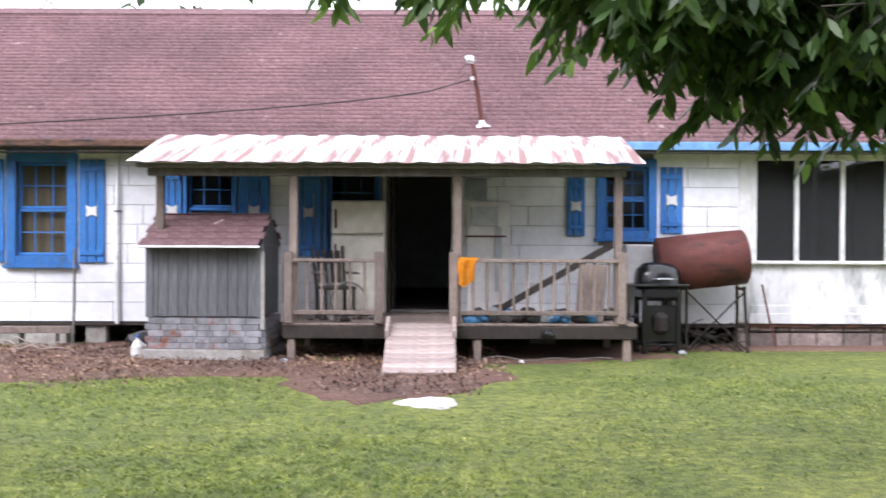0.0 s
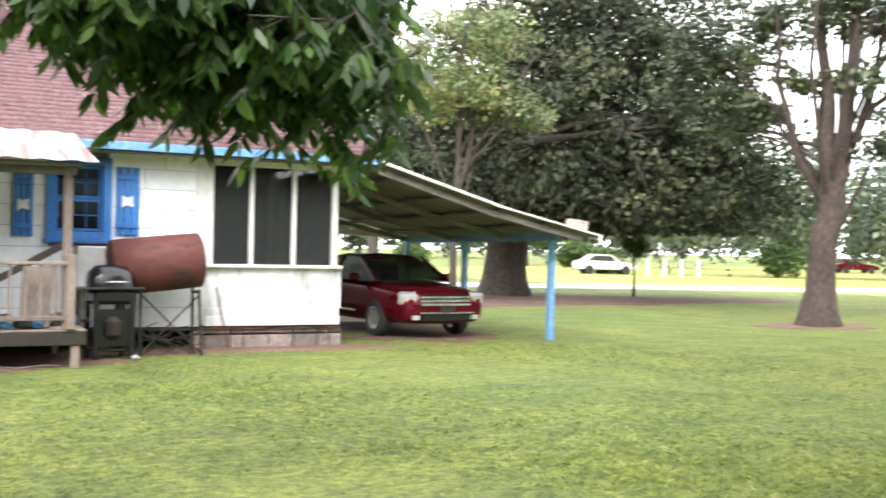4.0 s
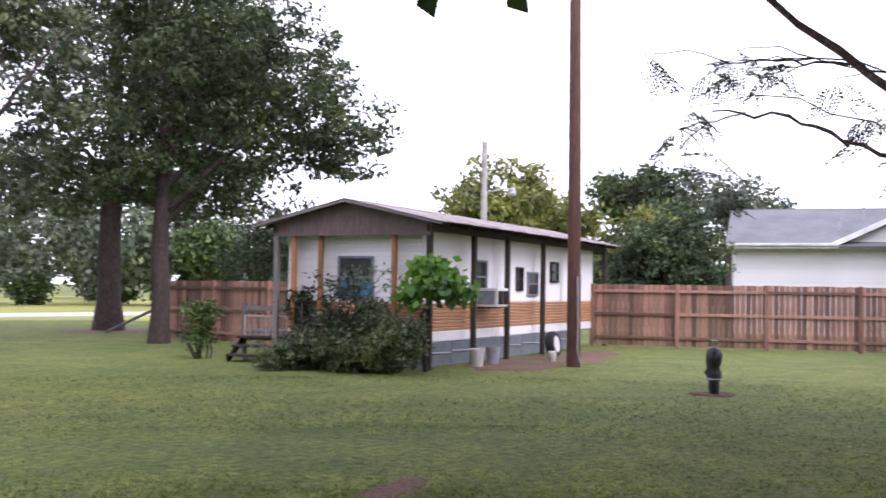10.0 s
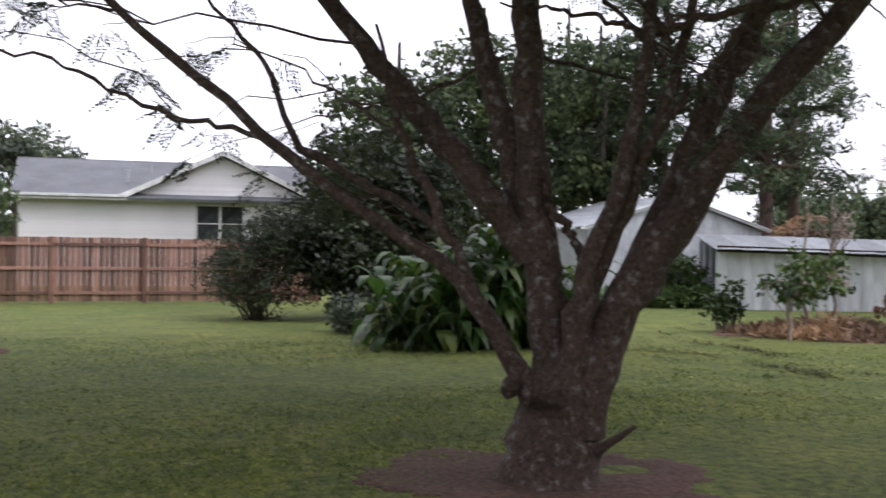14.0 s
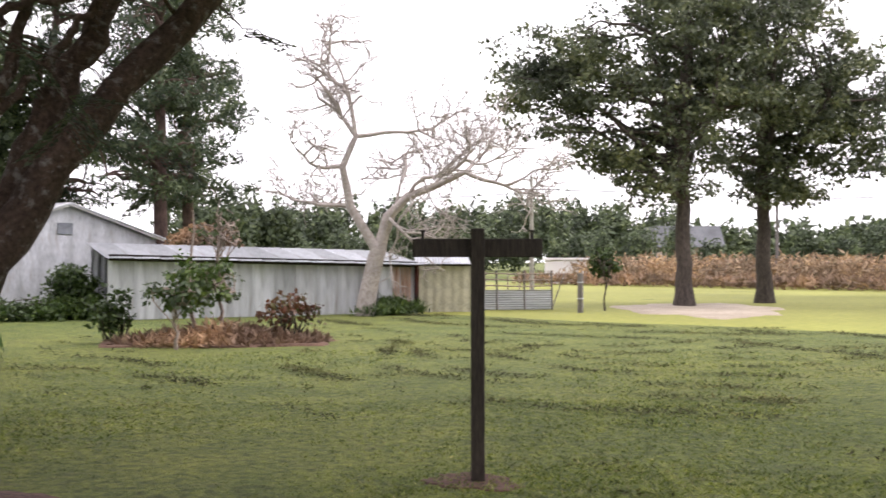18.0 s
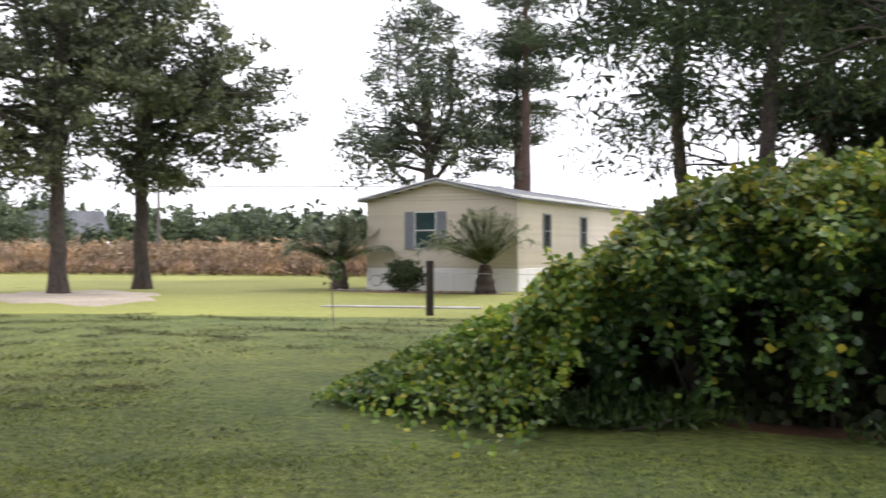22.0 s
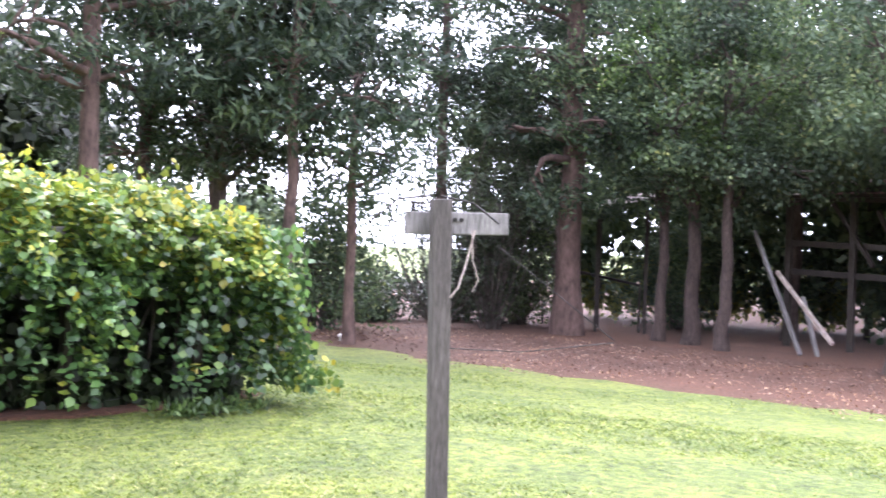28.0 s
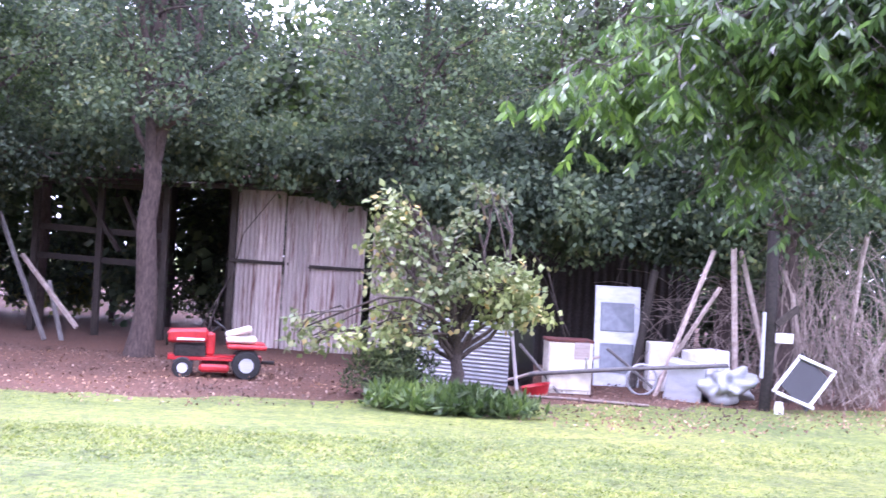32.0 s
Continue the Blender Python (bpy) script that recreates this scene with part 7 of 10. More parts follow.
sago(10.9, -40.6, 1.0, 70, 2.9, 1, "feathery palm with dark stump trunk beside the mobile home")
sago(5.0, -37.4, 1.0, 70, 3.1, 2, "feathery palm at the corner of the mobile home")
bush("round_bush", "clipped round bush in front of the mobile home", 8.0, -38.8, [(0, 0, 0.6, 0.75, 0.75, 0.62)], 260, 22, 0.09, GREENLEAF, 0.1, 3)
patch("flower_bed", "low brown bed edged with stones", "flower bed", (7.6, -38.3), 3.6, 0.8, STRAW, 0.03, 31, turn=-0.36)
st = random.Random(3)
for k in range(14):
    s = thing("edging_stone", "small pale stone edging the bed", "stone", 4.6 + 0.46 * k, -37.5 - 0.16 * k + st.uniform(-0.1, 0.1), 0, st.uniform(0, 360), "stones edging the bed")
    bm = bmesh.new()
    bmesh.ops.create_icosphere(bm, subdivisions=2, radius=0.16)
    for v in bm.verts:
        v.co *= 0.8 + 0.5 * noise.noise(v.co * 5 + Vector((k, 0, 0)))
        v.co.z *= 0.6
    part("stone", bm, CONCRETE, s)
path = thing("walk_edge", "pale concrete walk strip in the grass", "walk", 6.2, -28.8, 0, -4)
box("strip", (4.2, 0.5, 0.05), (0, 0, 0.025), CONCRETE, path)

# ---- far field: corn, farm buildings, woods ----
rngc = np.random.default_rng(21)
n = 26000
u = rngc.uniform(0, 1, n)
base = np.stack([44 - 42 * u + rngc.normal(size=n) * 0.5, -64.0 + 6.0 * u - rngc.uniform(0, 8.0, n), np.zeros(n)], 1)
hgt = rngc.uniform(1.2, 2.1, n)
cp = base + np.stack([rngc.normal(size=n) * 0.12, rngc.normal(size=n) * 0.12, hgt * rngc.uniform(0.15, 1.0, n)], 1)
tagged(leaf_part("corn_field", cp, 0.46, CORN, None, SLIM, rngc, 0.25), "ripe brown corn field beyond the mown grass", "corn", kind="stuff")
wd = rngc.uniform(0, 1, 5000)
wp = np.stack([47 - 46 * wd, -62.6 + 6.2 * wd + rngc.normal(size=5000) * 0.5, rngc.uniform(0.05, 0.55, 5000)], 1)
tagged(leaf_part("field_weeds", wp, 0.5, DRYGRASS, None, SLIM, rngc, -0.5), "weedy dry margin of the corn field", "weeds", kind="stuff")


def far_wood(name, label, a, b, depth, h0, h1, count, per, leaf, material, seed, clump=1.3):
    """A belt of distant tree crowns with an uneven top."""
    rng = np.random.default_rng(seed)
    a, b = np.array(a, float), np.array(b, float)
    d = b - a
    side = np.array([-d[1], d[0]]) / np.linalg.norm(d)
    vs, fs = [], []
    for k in range(count):
        c = a + d * ((k + rng.uniform(0, 1)) / count) + side * rng.uniform(0, depth)
        h = rng.uniform(h0, h1)
        w = h * rng.uniform(0.28, 0.42)
        q = rng.normal(size=(per, 3))
        q /= np.linalg.norm(q, axis=1)[:, None]
        q *= rng.uniform(0.55, 1.05, per)[:, None]
        tw = 0.75 + 0.35 * np.sin(q[:, 0] * 4 + k) * np.cos(q[:, 1] * 5 + k)
        vs.append(np.stack([c[0] + q[:, 0] * w * tw, c[1] + q[:, 1] * w * tw, h * 0.52 + q[:, 2] * h * 0.5 * tw], 1))
        fs.append(q * 0.8 + np.array([0, 0, 0.7]))
    p, face = np.concatenate(vs), np.concatenate(fs)
    ok = p[:, 2] > 0.1
    p, face = p[ok], face[ok]
    p[:, 2] += ground_z(p[:, 0])
    return tagged(leaf_part(name, p, leaf * 1.25, material, None, LEAF, rng, 0.1, facing=face, spread=0.5), label, "woods", kind="stuff")


far_wood("far_woods", "dark line of pine woods beyond the field", (150, -270), (-150, -330), 40, 9, 15, 110, 260, 2.0, FARLEAF, 41)
far_wood("far_woods", "nearer dark woods behind the sheds", (135, -95), (88, -165), 25, 10, 14.5, 44, 1200, 0.7, FARLEAF, 42)
far_wood("far_trees", "broad bushy trees at the end of the field", (82, -72), (30, -108), 8, 4, 6.5, 24, 1500, 0.31, FARLEAF, 43)
far_wood("far_woods", "distant trees past the road", (170, 170), (200, 20), 25, 7, 12, 40, 420, 1.2, GREYLEAF, 44)
far_wood("far_woods", "distant trees beyond the house and road", (-20, 150), (170, 170), 25, 10, 16, 44, 420, 1.3, GREYLEAF, 45)
far_wood("far_woods", "low trees behind the trailer and neighbouring house", (92, 30), (92, -60), 14, 4, 6.5, 34, 520, 0.7, GREENLEAF, 46)
far_wood("far_woods", "distant trees behind the mobile home", (-20, -150), (-110, -120), 20, 9, 14, 30, 420, 1.2, FARLEAF, 47)
far_wood("far_woods", "woods closing the yard behind the old sheds", (-43, -26), (-44, 36), 7, 14, 19, 18, 2600, 0.36, GREENLEAF, 48)
far_wood("woods_edge", "dense dark woods behind the collapsing barn", (-36, 30), (-36, -25), 5, 9, 14, 34, 1500, 0.38, GREENLEAF, 50)
# dense shade of this belt is painted with the dark leaf colour
far_wood("woods_edge", "dense woods behind the grape arbour", (-19, -34), (-9, -38), 6, 6, 12, 12, 2400, 0.36, DARKLEAF, 51)
far_wood("far_woods", "dark pine trees past the wooden fence", (66, 46), (80, 34), 6, 6, 8, 10, 500, 0.5, FARLEAF, 55)
# yellow leaf colour stands for sun coming through this brush
far_wood("undergrowth_belt", "low leafy brush between the woodland trunks", (-30.5, -21.5), (-33.5, -12), 1.5, 1.7, 2.8, 16, 700, 0.16, YELLOWLEAF, 56)
# crowns added for patches of foliage lit from behind
far_wood("sunlit_crowns", "yellow-green sunlit foliage over the old barn", (-33, -10), (-32, 5), 2, 10, 13, 9, 2200, 0.2, MIDLEAF, 57)
far_wood("far_woods", "dark trees beyond the road past the lawn trees", (50, 64), (72, 44), 6, 8, 14, 14, 900, 0.4, GREYLEAF, 58)
far_wood("undergrowth_belt", "low dark thicket closing the woods", (-32.5, 26), (-33.5, -24), 3, 3.2, 5.0, 40, 800, 0.2, COOLLEAF, 52)
far_wood("far_woods", "pale scattered trees beyond the road", (62, 100), (118, 52), 10, 11, 17, 22, 600, 0.55, GREYLEAF, 53)
far_wood("far_woods", "dark trees showing over the roof of the house", (-34, 44), (-12, 52), 6, 13.2, 15, 12, 700, 0.6, GREENLEAF, 49)

barn = thing("white_shed", "small white outbuilding at the far field edge", "shed", 47, -68.5, 0, -55)
box("body", (5.5, 3, 1.7), (0, 0, 0.85), VINYLWHITE, barn)
box("roof", (5.8, 3.3, 0.15), (0, 0, 1.8), VINYLWHITE, barn)
box("door", (0.9, 0.05, 1.5), (1.0, 1.52, 0.75), GREYSKIRT, barn)
farm = thing("brick_house", "distant red brick house with grey roof", "house", 66, -122, 0, -50)
box("wall", (11, 7, 3.4), (0, 0, 1.7), RUSTPANEL, farm)
prism("roof", [(-6, 3.3), (6, 3.3), (3.2, 5.9), (-3.2, 5.9)], 8, GREYROOF, farm, m=Matrix.Translation((0, -4, 0)))
for k in range(4):
    box("window", (0.9, 0.05, 1.2), (-4 + 2.6 * k, 3.52, 1.9), PANE, farm)
fpole = thing("utility_pole", "pale distant utility pole with transformer", "pole", 36.15, -49.3, 0)
tubes("shaft", [([(0, 0, -0.2), (0.02, 0, 6.2)], [0.14, 0.1])], CONCRETE, fpole, sides=10)
lathe("transformer", [(0.13, 0), (0.15, 0.1), (0.15, 0.5), (0.1, 0.58)], ZINC, fpole, at=(0.15, 0.1, 4.6), sides=12)
tubes("cable", [([(0, 0, 5.6), (-14, -8, 4.9), (-30, -16, 5.2)], 0.02)], IRON, fpole, sides=4)
tubes("cable", [([(0, 0, 5.4), (10, 6, 4.9), (26, 14, 5.2)], 0.02)], IRON, fpole, sides=4)
fpole2 = thing("utility_pole", "pale distant utility pole by the corn", "pole", 29.5, -66.5, 0)
tubes("shaft", [([(0, 0, -0.2), (0, 0, 5.6)], [0.13, 0.1])], OLDWOOD, fpole2, sides=8)


def far_car(x, y, rz, mat, label):
    c = thing("car", label, "car", x, y, 0, rz, "cars along the road")
    bm = bmesh.new()
    prof = [(-2.2, 0.35), (2.2, 0.35), (2.25, 0.65), (1.5, 0.85), (0.9, 0.92), (0.3, 1.4), (-1.0, 1.42), (-1.7, 0.98), (-2.2, 0.9)]
    a = [bm.verts.new((px, -0.82, z)) for px, z in prof]
    b = [bm.verts.new((px, 0.82, z)) for px, z in prof]
    bm.faces.new(a)
    bm.faces.new(b[::-1])
    for k in range(len(a)):
        bm.faces.new((a[k], b[k], b[(k + 1) % len(a)], a[(k + 1) % len(a)]))
    bmesh.ops.recalc_face_normals(bm, faces=bm.faces)
    bmesh.ops.bevel(bm, geom=bm.edges[:], offset=0.07, segments=2, affect="EDGES")
    part("body", bm, mat, c)
    for s in (-1, 1):
        prism("side_window", [(-1.45, 0.98), (0.62, 0.95), (0.25, 1.32), (-0.95, 1.34)], 0.02, PANE, c, m=Matrix.Translation((0, s * 0.83 - 0.01, 0)))
        for xx in (-1.35, 1.35):
            lathe("wheel", [(0.2, -0.1), (0.32, -0.1), (0.32, 0.1), (0.2, 0.1)], RUBBER, c, at=(xx, s * 0.75, 0.32), rot=(90, 0, 0), sides=16)


far_car(46.5, 63.7, -20, PLASTICWHITE, "white car parked beyond the road")
far_car(88, 78, -20, CARRED, "dark red car parked beyond the road")

# ---- trees beyond the house and round the trailer ----
tree("evergreen_tree", "huge spreading dark evergreen tree behind the carport", 19.6, 32.6, [(0, 0, 0, 0.75), (0.1, 0, 2, 0.7), (0.2, 0.2, 4, 0.6), (0, 0, 8, 0.35), (0, 0, 11, 0.12)],
     [(2.0, -1.4, 6.0, 6.8, 6.4, 4.6), (-2.0, 1.4, 4.4, 3.4, 3.4, 2.6), (5.0, -3.6, 4.6, 4.4, 4.4, 3.2), (2.2, -1.4, 9.5, 4.8, 4.6, 3.0), (3, -5, 3.6, 3.6, 3, 2.2), (-1.5, -2.5, 3.4, 2.6, 2.4, 1.6)], 1000, 84, 0.22, EVERLEAF, BARK, 40, 0.75, 51, lowest=2.3)
tree("pale_tree", "slim tree with pale feathery leaves behind the carport", 13.3, 24.6, [(0, 0, 0, 0.1), (0.1, 0, 4, 0.08), (0, 0, 7.6, 0.03)], [(0, 0, 5.6, 1.9, 1.6, 0.8), (1.5, -0.3, 5.2, 1.4, 1.4, 0.5), (-1.3, 0.4, 6.4, 1.6, 1.5, 0.7), (0.6, 0, 7.2, 1.7, 1.6, 0.7)], 230, 44, 0.14, PALELEAF, BARK, 12, 0.32, 58)
LU, LW = 0.416, -0.909
LEADERS = [([(u * LU + w * 0.909, u * LW + w * 0.416, z) for u, w, z in run], r0, r1) for run, r0, r1 in (
    (((0.2, 0, 3.2), (0.05, 0.2, 5.4), (-0.3, 0.3, 8.2), (-0.5, 0.4, 10.6)), 0.19, 0.05), (((0.35, 0, 3.2), (0.65, -0.1, 5.4), (0.8, -0.2, 8.0), (1.0, -0.2, 10.6)), 0.21, 0.05),
    (((0.4, 0, 3.5), (0.95, 0.2, 5.0), (1.2, 0.3, 6.6), (1.4, 0.5, 8.8)), 0.11, 0.03), (((0.05, 0, 2.9), (-0.6, -0.2, 4.0), (-0.9, -0.3, 5.3), (-1.0, -0.4, 7.2)), 0.12, 0.04),
    (((0.85, 0.1, 4.6), (1.8, -0.1, 5.4), (2.5, -0.2, 6.3), (2.9, -0.3, 7.0)), 0.07, 0.02), (((1.8, -0.1, 5.4), (2.5, 0.1, 5.65), (3.3, 0.2, 5.6)), 0.04, 0.015),
    (((0.1, 0.1, 4.0), (-1.2, 0.2, 4.4), (-2.6, 0.3, 4.9)), 0.06, 0.02))]
OAKLOBES = [(u * LU + w * 0.909, u * LW + w * 0.416, z, r, r, h) for u, w, z, r, h in (
    (0.2, 0.3, 9.6, 2.8, 1.8), (-2.0, 0.4, 6.9, 1.5, 1.2), (0.4, 0.5, 7.4, 1.5, 0.9), (2.1, 0.2, 7.5, 1.4, 1.1), (1.0, -0.3, 5.7, 0.8, 0.5), (2.9, 0.2, 5.6, 0.8, 0.5), (-2.3, 0.3, 4.9, 1.3, 0.7), (-0.6, 0.6, 5.8, 1.0, 0.7), (1.7, 0.6, 4.3, 0.9, 0.6), (-3.2, 0, 6.0, 1.0, 0.8))]
tree("oak_tree", "tall forked shade tree standing in the lawn", 19.1, 17.8, [(0, 0, 0, 0.33), (0.02, -0.05, 1.6, 0.3), (0.1, -0.2, 2.8, 0.3), (0.14, -0.3, 3.7, 0.22)],
     OAKLOBES, 300, 84, 0.15, OAKDARK, WOODBARK, 12, 0.34, 52, flare=1.9, limb_r=0.12, leaders=LEADERS)
tree("shade_tree", "tall dark leafy tree behind the trailer stoop", 26.4, 16.4, [(0, 0, 0, 0.25), (0, 0, 3, 0.23), (0.1, 0, 6, 0.17), (0.1, 0, 10.5, 0.07)],
     [(1.2, -1.6, 7.6, 3.6, 3.6, 3.2), (2.8, -3.6, 6.2, 2.2, 2.2, 1.9), (0, 0, 10.0, 3, 3, 2.2), (-0.8, 1.0, 5.2, 1.9, 1.9, 1.4), (1.2, -1.4, 4.4, 2.0, 2.0, 1.0), (-1.4, 2.2, 4.2, 1.3, 1.3, 0.8)], 560, 84, 0.15, GREENLEAF, WOODBARK, 20, 0.36, 53, flare=1.4, limb_r=0.22)
tree("shade_tree", "tall dark trunk tree near the road", 32.6, 22.3, [(0, 0, 0, 0.42), (0, 0, 4, 0.36), (0.1, 0, 9, 0.2), (0.1, 0, 13, 0.08)],
     [(0, 0, 9.5, 4.6, 4.6, 3.6), (1.8, -2.4, 6.4, 2.8, 2.8, 2.0), (-1.5, 2, 5.6, 2.4, 2.4, 1.8), (2.6, -3.2, 9, 3, 3, 3), (0.6, -0.9, 4.8, 2.2, 2.2, 1.2)], 540, 80, 0.18, OAKDARK, WOODBARK, 20, 0.42, 54, flare=1.5, limb_r=0.2)
tree("pale_tree", "pale grey-green tree far behind the house", 20.5, 46, [(0, 0, 0, 0.3), (0, 0, 5, 0.22), (0, 0, 10, 0.08)], [(0, 0, 8.5, 3.2, 3.2, 2.2), (-3, 2, 7.2, 2.6, 2.6, 1.6), (2, -1, 6.4, 2.6, 2.6, 1.6)], 200, 44, 0.26, PALELEAF, BARK, 16, 0.6, 56)
tree("pine_sapling", "small drooping pine by the far fence", 34, 17.0, [(0, 0, 0, 0.1), (0, 0, 3.4, 0.04)], [(0, 0, 2.6, 1.9, 1.9, 0.9), (0, 0, 3.6, 1.0, 1.0, 0.7)], 120, 40, 0.22, PINELEAF, PINEBARK, 14, 0.35, 55, outline=SLIM)
for k, (x, y, s) in enumerate(((48, 66, 1.4), (58, 58, 1.7), (66, 52, 1.6), (72, 49, 1.7), (55, 80, 1.8), (80, 56, 2.0), (40, 82, 1.5))):
    bush("shrub", "rounded green shrub on the grass beyond the road", x, y, [(0, 0, s * 0.75, s, s, s * 0.75)], 120, 26, 0.28, MIDLEAF, 0.3, 60 + k, group="shrubs beyond the road")
for k, (x, y, h) in enumerate(((78, 78, 8), (92, 66, 9), (60, 96, 8), (100, 84, 10), (44, 100, 9), (84, 100, 9), (70, 40, 7), (110, 60, 10))):
    tree("roadside_tree", "grey-green tree on the land beyond the road", x, y, [(0, 0, 0, 0.22), (0, 0, h * 0.4, 0.18), (0, 0, h * 0.9, 0.06)], [(0, 0, h * 0.62, h * 0.3, h * 0.3, h * 0.3), (h * 0.12, -h * 0.1, h * 0.45, h * 0.2, h * 0.2, h * 0.15)], 150, 34, 0.4, GREYLEAF if k % 2 else MIDLEAF, BARK, 10, 0.6, 70 + k, group="trees beyond the road")
box_post = thing("gate_posts", "low white posts beside the far drive", "posts", 47.5, 60.0, 0, 0)
for k in range(4):
    box("post", (0.15, 0.15, 1.2), (0.9 * k, -0.7 * k, 0.6), WHITETRIM, box_post)
tree("small_tree", "small staked sapling in the leaf litter", 24.0, 31.0, [(0, 0, 0, 0.05), (0, 0, 2.2, 0.02)], [(0, 0, 1.9, 0.5, 0.5, 0.5)], 30, 30, 0.14, MIDLEAF, BARK, 6, 0.15, 80)

tree("broad_tree", "light green tree behind the trailer roof", 53.7, 13.4, [(0, 0, 0, 0.3), (0, 0, 4, 0.22), (0, 0, 7.5, 0.08)], [(0, 0, 6, 3.6, 3.6, 2.4), (1, -3, 5, 2, 2, 1.6), (0, 2, 5.4, 2, 2, 1.6)], 260, 44, 0.3, YELLOWLEAF, BARK, 16, 0.55, 81)
tree("broad_tree", "dark green tree behind the trailer roof", 66, 8.6, [(0, 0, 0, 0.3), (0, 0, 5, 0.22), (0, 0, 8.5, 0.08)], [(0, 0, 7.4, 3.0, 3.0, 2.0), (0, -2, 6, 2, 2, 1.6)], 200, 44, 0.33, GREENLEAF, BARK, 14, 0.5, 82)
tree("broad_tree", "yellow-green tree behind the fence", 52, 6.2, [(0, 0, 0, 0.2), (0, 0, 3, 0.15), (0, 0, 5, 0.05)], [(0, 0, 3.9, 2.4, 2.6, 1.6), (0, -2, 3.2, 1.6, 1.8, 1.3)], 170, 40, 0.28, YELLOWLEAF, BARK, 12, 0.45, 83)
tree("round_tree", "dense round green tree beside the neighbour's house", 38.2, 3.9, [(0, 0, 0, 0.16), (0, 0, 1.6, 0.13), (0, 0, 3.6, 0.05)], [(0, 0, 3.1, 1.9, 2.0, 1.75), (0, -0.8, 2.6, 1.4, 1.4, 1.3), (0, 0.9, 2.5, 1.3, 1.4, 1.3)], 330, 44, 0.16, COOLLEAF, BARK, 14, 0.3, 84)
tree("broad_tree", "tall pale tree behind the neighbour's house", 62, 3.0, [(0, 0, 0, 0.25), (0, 0, 4, 0.2), (0, 0, 7.5, 0.06)], [(0, 0, 6.6, 2.6, 3.0, 1.6), (0, -1.6, 5.6, 1.8, 2, 1.4)], 170, 40, 0.28, GREYLEAF, BARK, 14, 0.45, 85)
for k, (x, y, h) in enumerate(((38, -11, 9), (40, -15, 11), (37, -18.5, 10), (43, -20, 12))):
    tree("background_tree", "tall dark tree behind the garden shed", x, y, [(0, 0, 0, 0.24), (0, 0, h * 0.4, 0.2), (0, 0, h, 0.06)], [(0, 0, h * 0.68, 2.6, 2.6, h * 0.28), (0, 0, h * 0.42, 2.2, 2.2, h * 0.16)], 230, 42, 0.24, GREENLEAF, BARK, 16, 0.5, 86 + k, group="trees behind the shed")

FIELDOAK = leafy("field_oak_leaf", [(0, (0.05, 0.066, 0.036)), (0.5, (0.09, 0.115, 0.06)), (1, (0.16, 0.185, 0.105))], 0.3)
OLIVELEAF = leafy("olive_green_leaf", [(0, (0.05, 0.07, 0.03)), (0.6, (0.1, 0.125, 0.055)), (1, (0.18, 0.2, 0.1))], 0.3)
# plants along the trailer
bush("flowering_bush", "untidy dark green flowering bush before the trailer", 19.6, 8.0, [(0, -0.3, 0.5, 0.8, 1.1, 0.5), (-0.2, -1.0, 0.55, 0.6, 0.6, 0.5), (0.2, 0.7, 0.45, 0.7, 0.7, 0.45), (0.1, -0.5, 1.05, 0.45, 0.5, 0.3), (0.1, 0.4, 0.95, 0.35, 0.35, 0.4), (0.0, -1.3, 0.9, 0.3, 0.3, 0.3), (-0.3, 1.3, 0.3, 0.5, 0.5, 0.3)], 520, 40, 0.08, OLIVELEAF, 0.13, 91, LEAF, stems=14)
bush("rose_stems", "tall arching rose shoots above the bush", 19.9, 8.0, [(0, 0, 1.65, 0.4, 1.0, 0.45)], 70, 10, 0.09, GREYLEAF, 0.12, 92, stems=30)
bush("climber", "dark twiggy climber beside the wooden stoop", 21.3, 9.5, [(0, 0, 0.7, 0.45, 0.55, 0.7), (0, 0.2, 1.3, 0.3, 0.4, 0.3)], 130, 22, 0.09, DARKLEAF, 0.15, 93, stems=24)
bush("shrub", "spindly green shrub at the stoop corner", 21.4, 12.2, [(0, 0, 1.0, 0.35, 0.4, 0.3), (0, 0, 0.5, 0.3, 0.3, 0.4)], 60, 24, 0.1, MIDLEAF, 0.12, 94, stems=8)


def catalpa():
    """Large heart-shaped leaves on a crooked stem."""
    rng = np.random.default_rng(5)
    t = thing("catalpa", "small tree with large bright heart-shaped leaves", "small tree", 20.25, 6.62, 0)
    tubes("stem", [([(0, 0, -0.1), (0.05, 0.05, 0.6), (0.0, 0.1, 1.1), (0.1, -0.1, 1.5), (0.15, -0.3, 1.9)], [0.06, 0.05, 0.045, 0.035, 0.015])], BARK, t, sides=8)
    p = lobe_clumps([(0.1, -0.15, 1.75, 0.45, 0.75, 0.42), (0.1, -0.6, 1.6, 0.35, 0.4, 0.35), (0, 0.3, 1.5, 0.3, 0.4, 0.35), (0.1, 0.0, 2.1, 0.4, 0.5, 0.25)], 620, rng)
    leaf_part("foliage", p, 0.2, CATALPALEAF, t, LEAF, rng, 0.75, facing=np.array([-0.6, -0.3, 0.7]))


CATALPALEAF = leafy("catalpa_leaf", [(0, (0.06, 0.15, 0.015)), (0.6, (0.12, 0.28, 0.03)), (1, (0.2, 0.36, 0.05))], 0.4, 0.4)
catalpa()

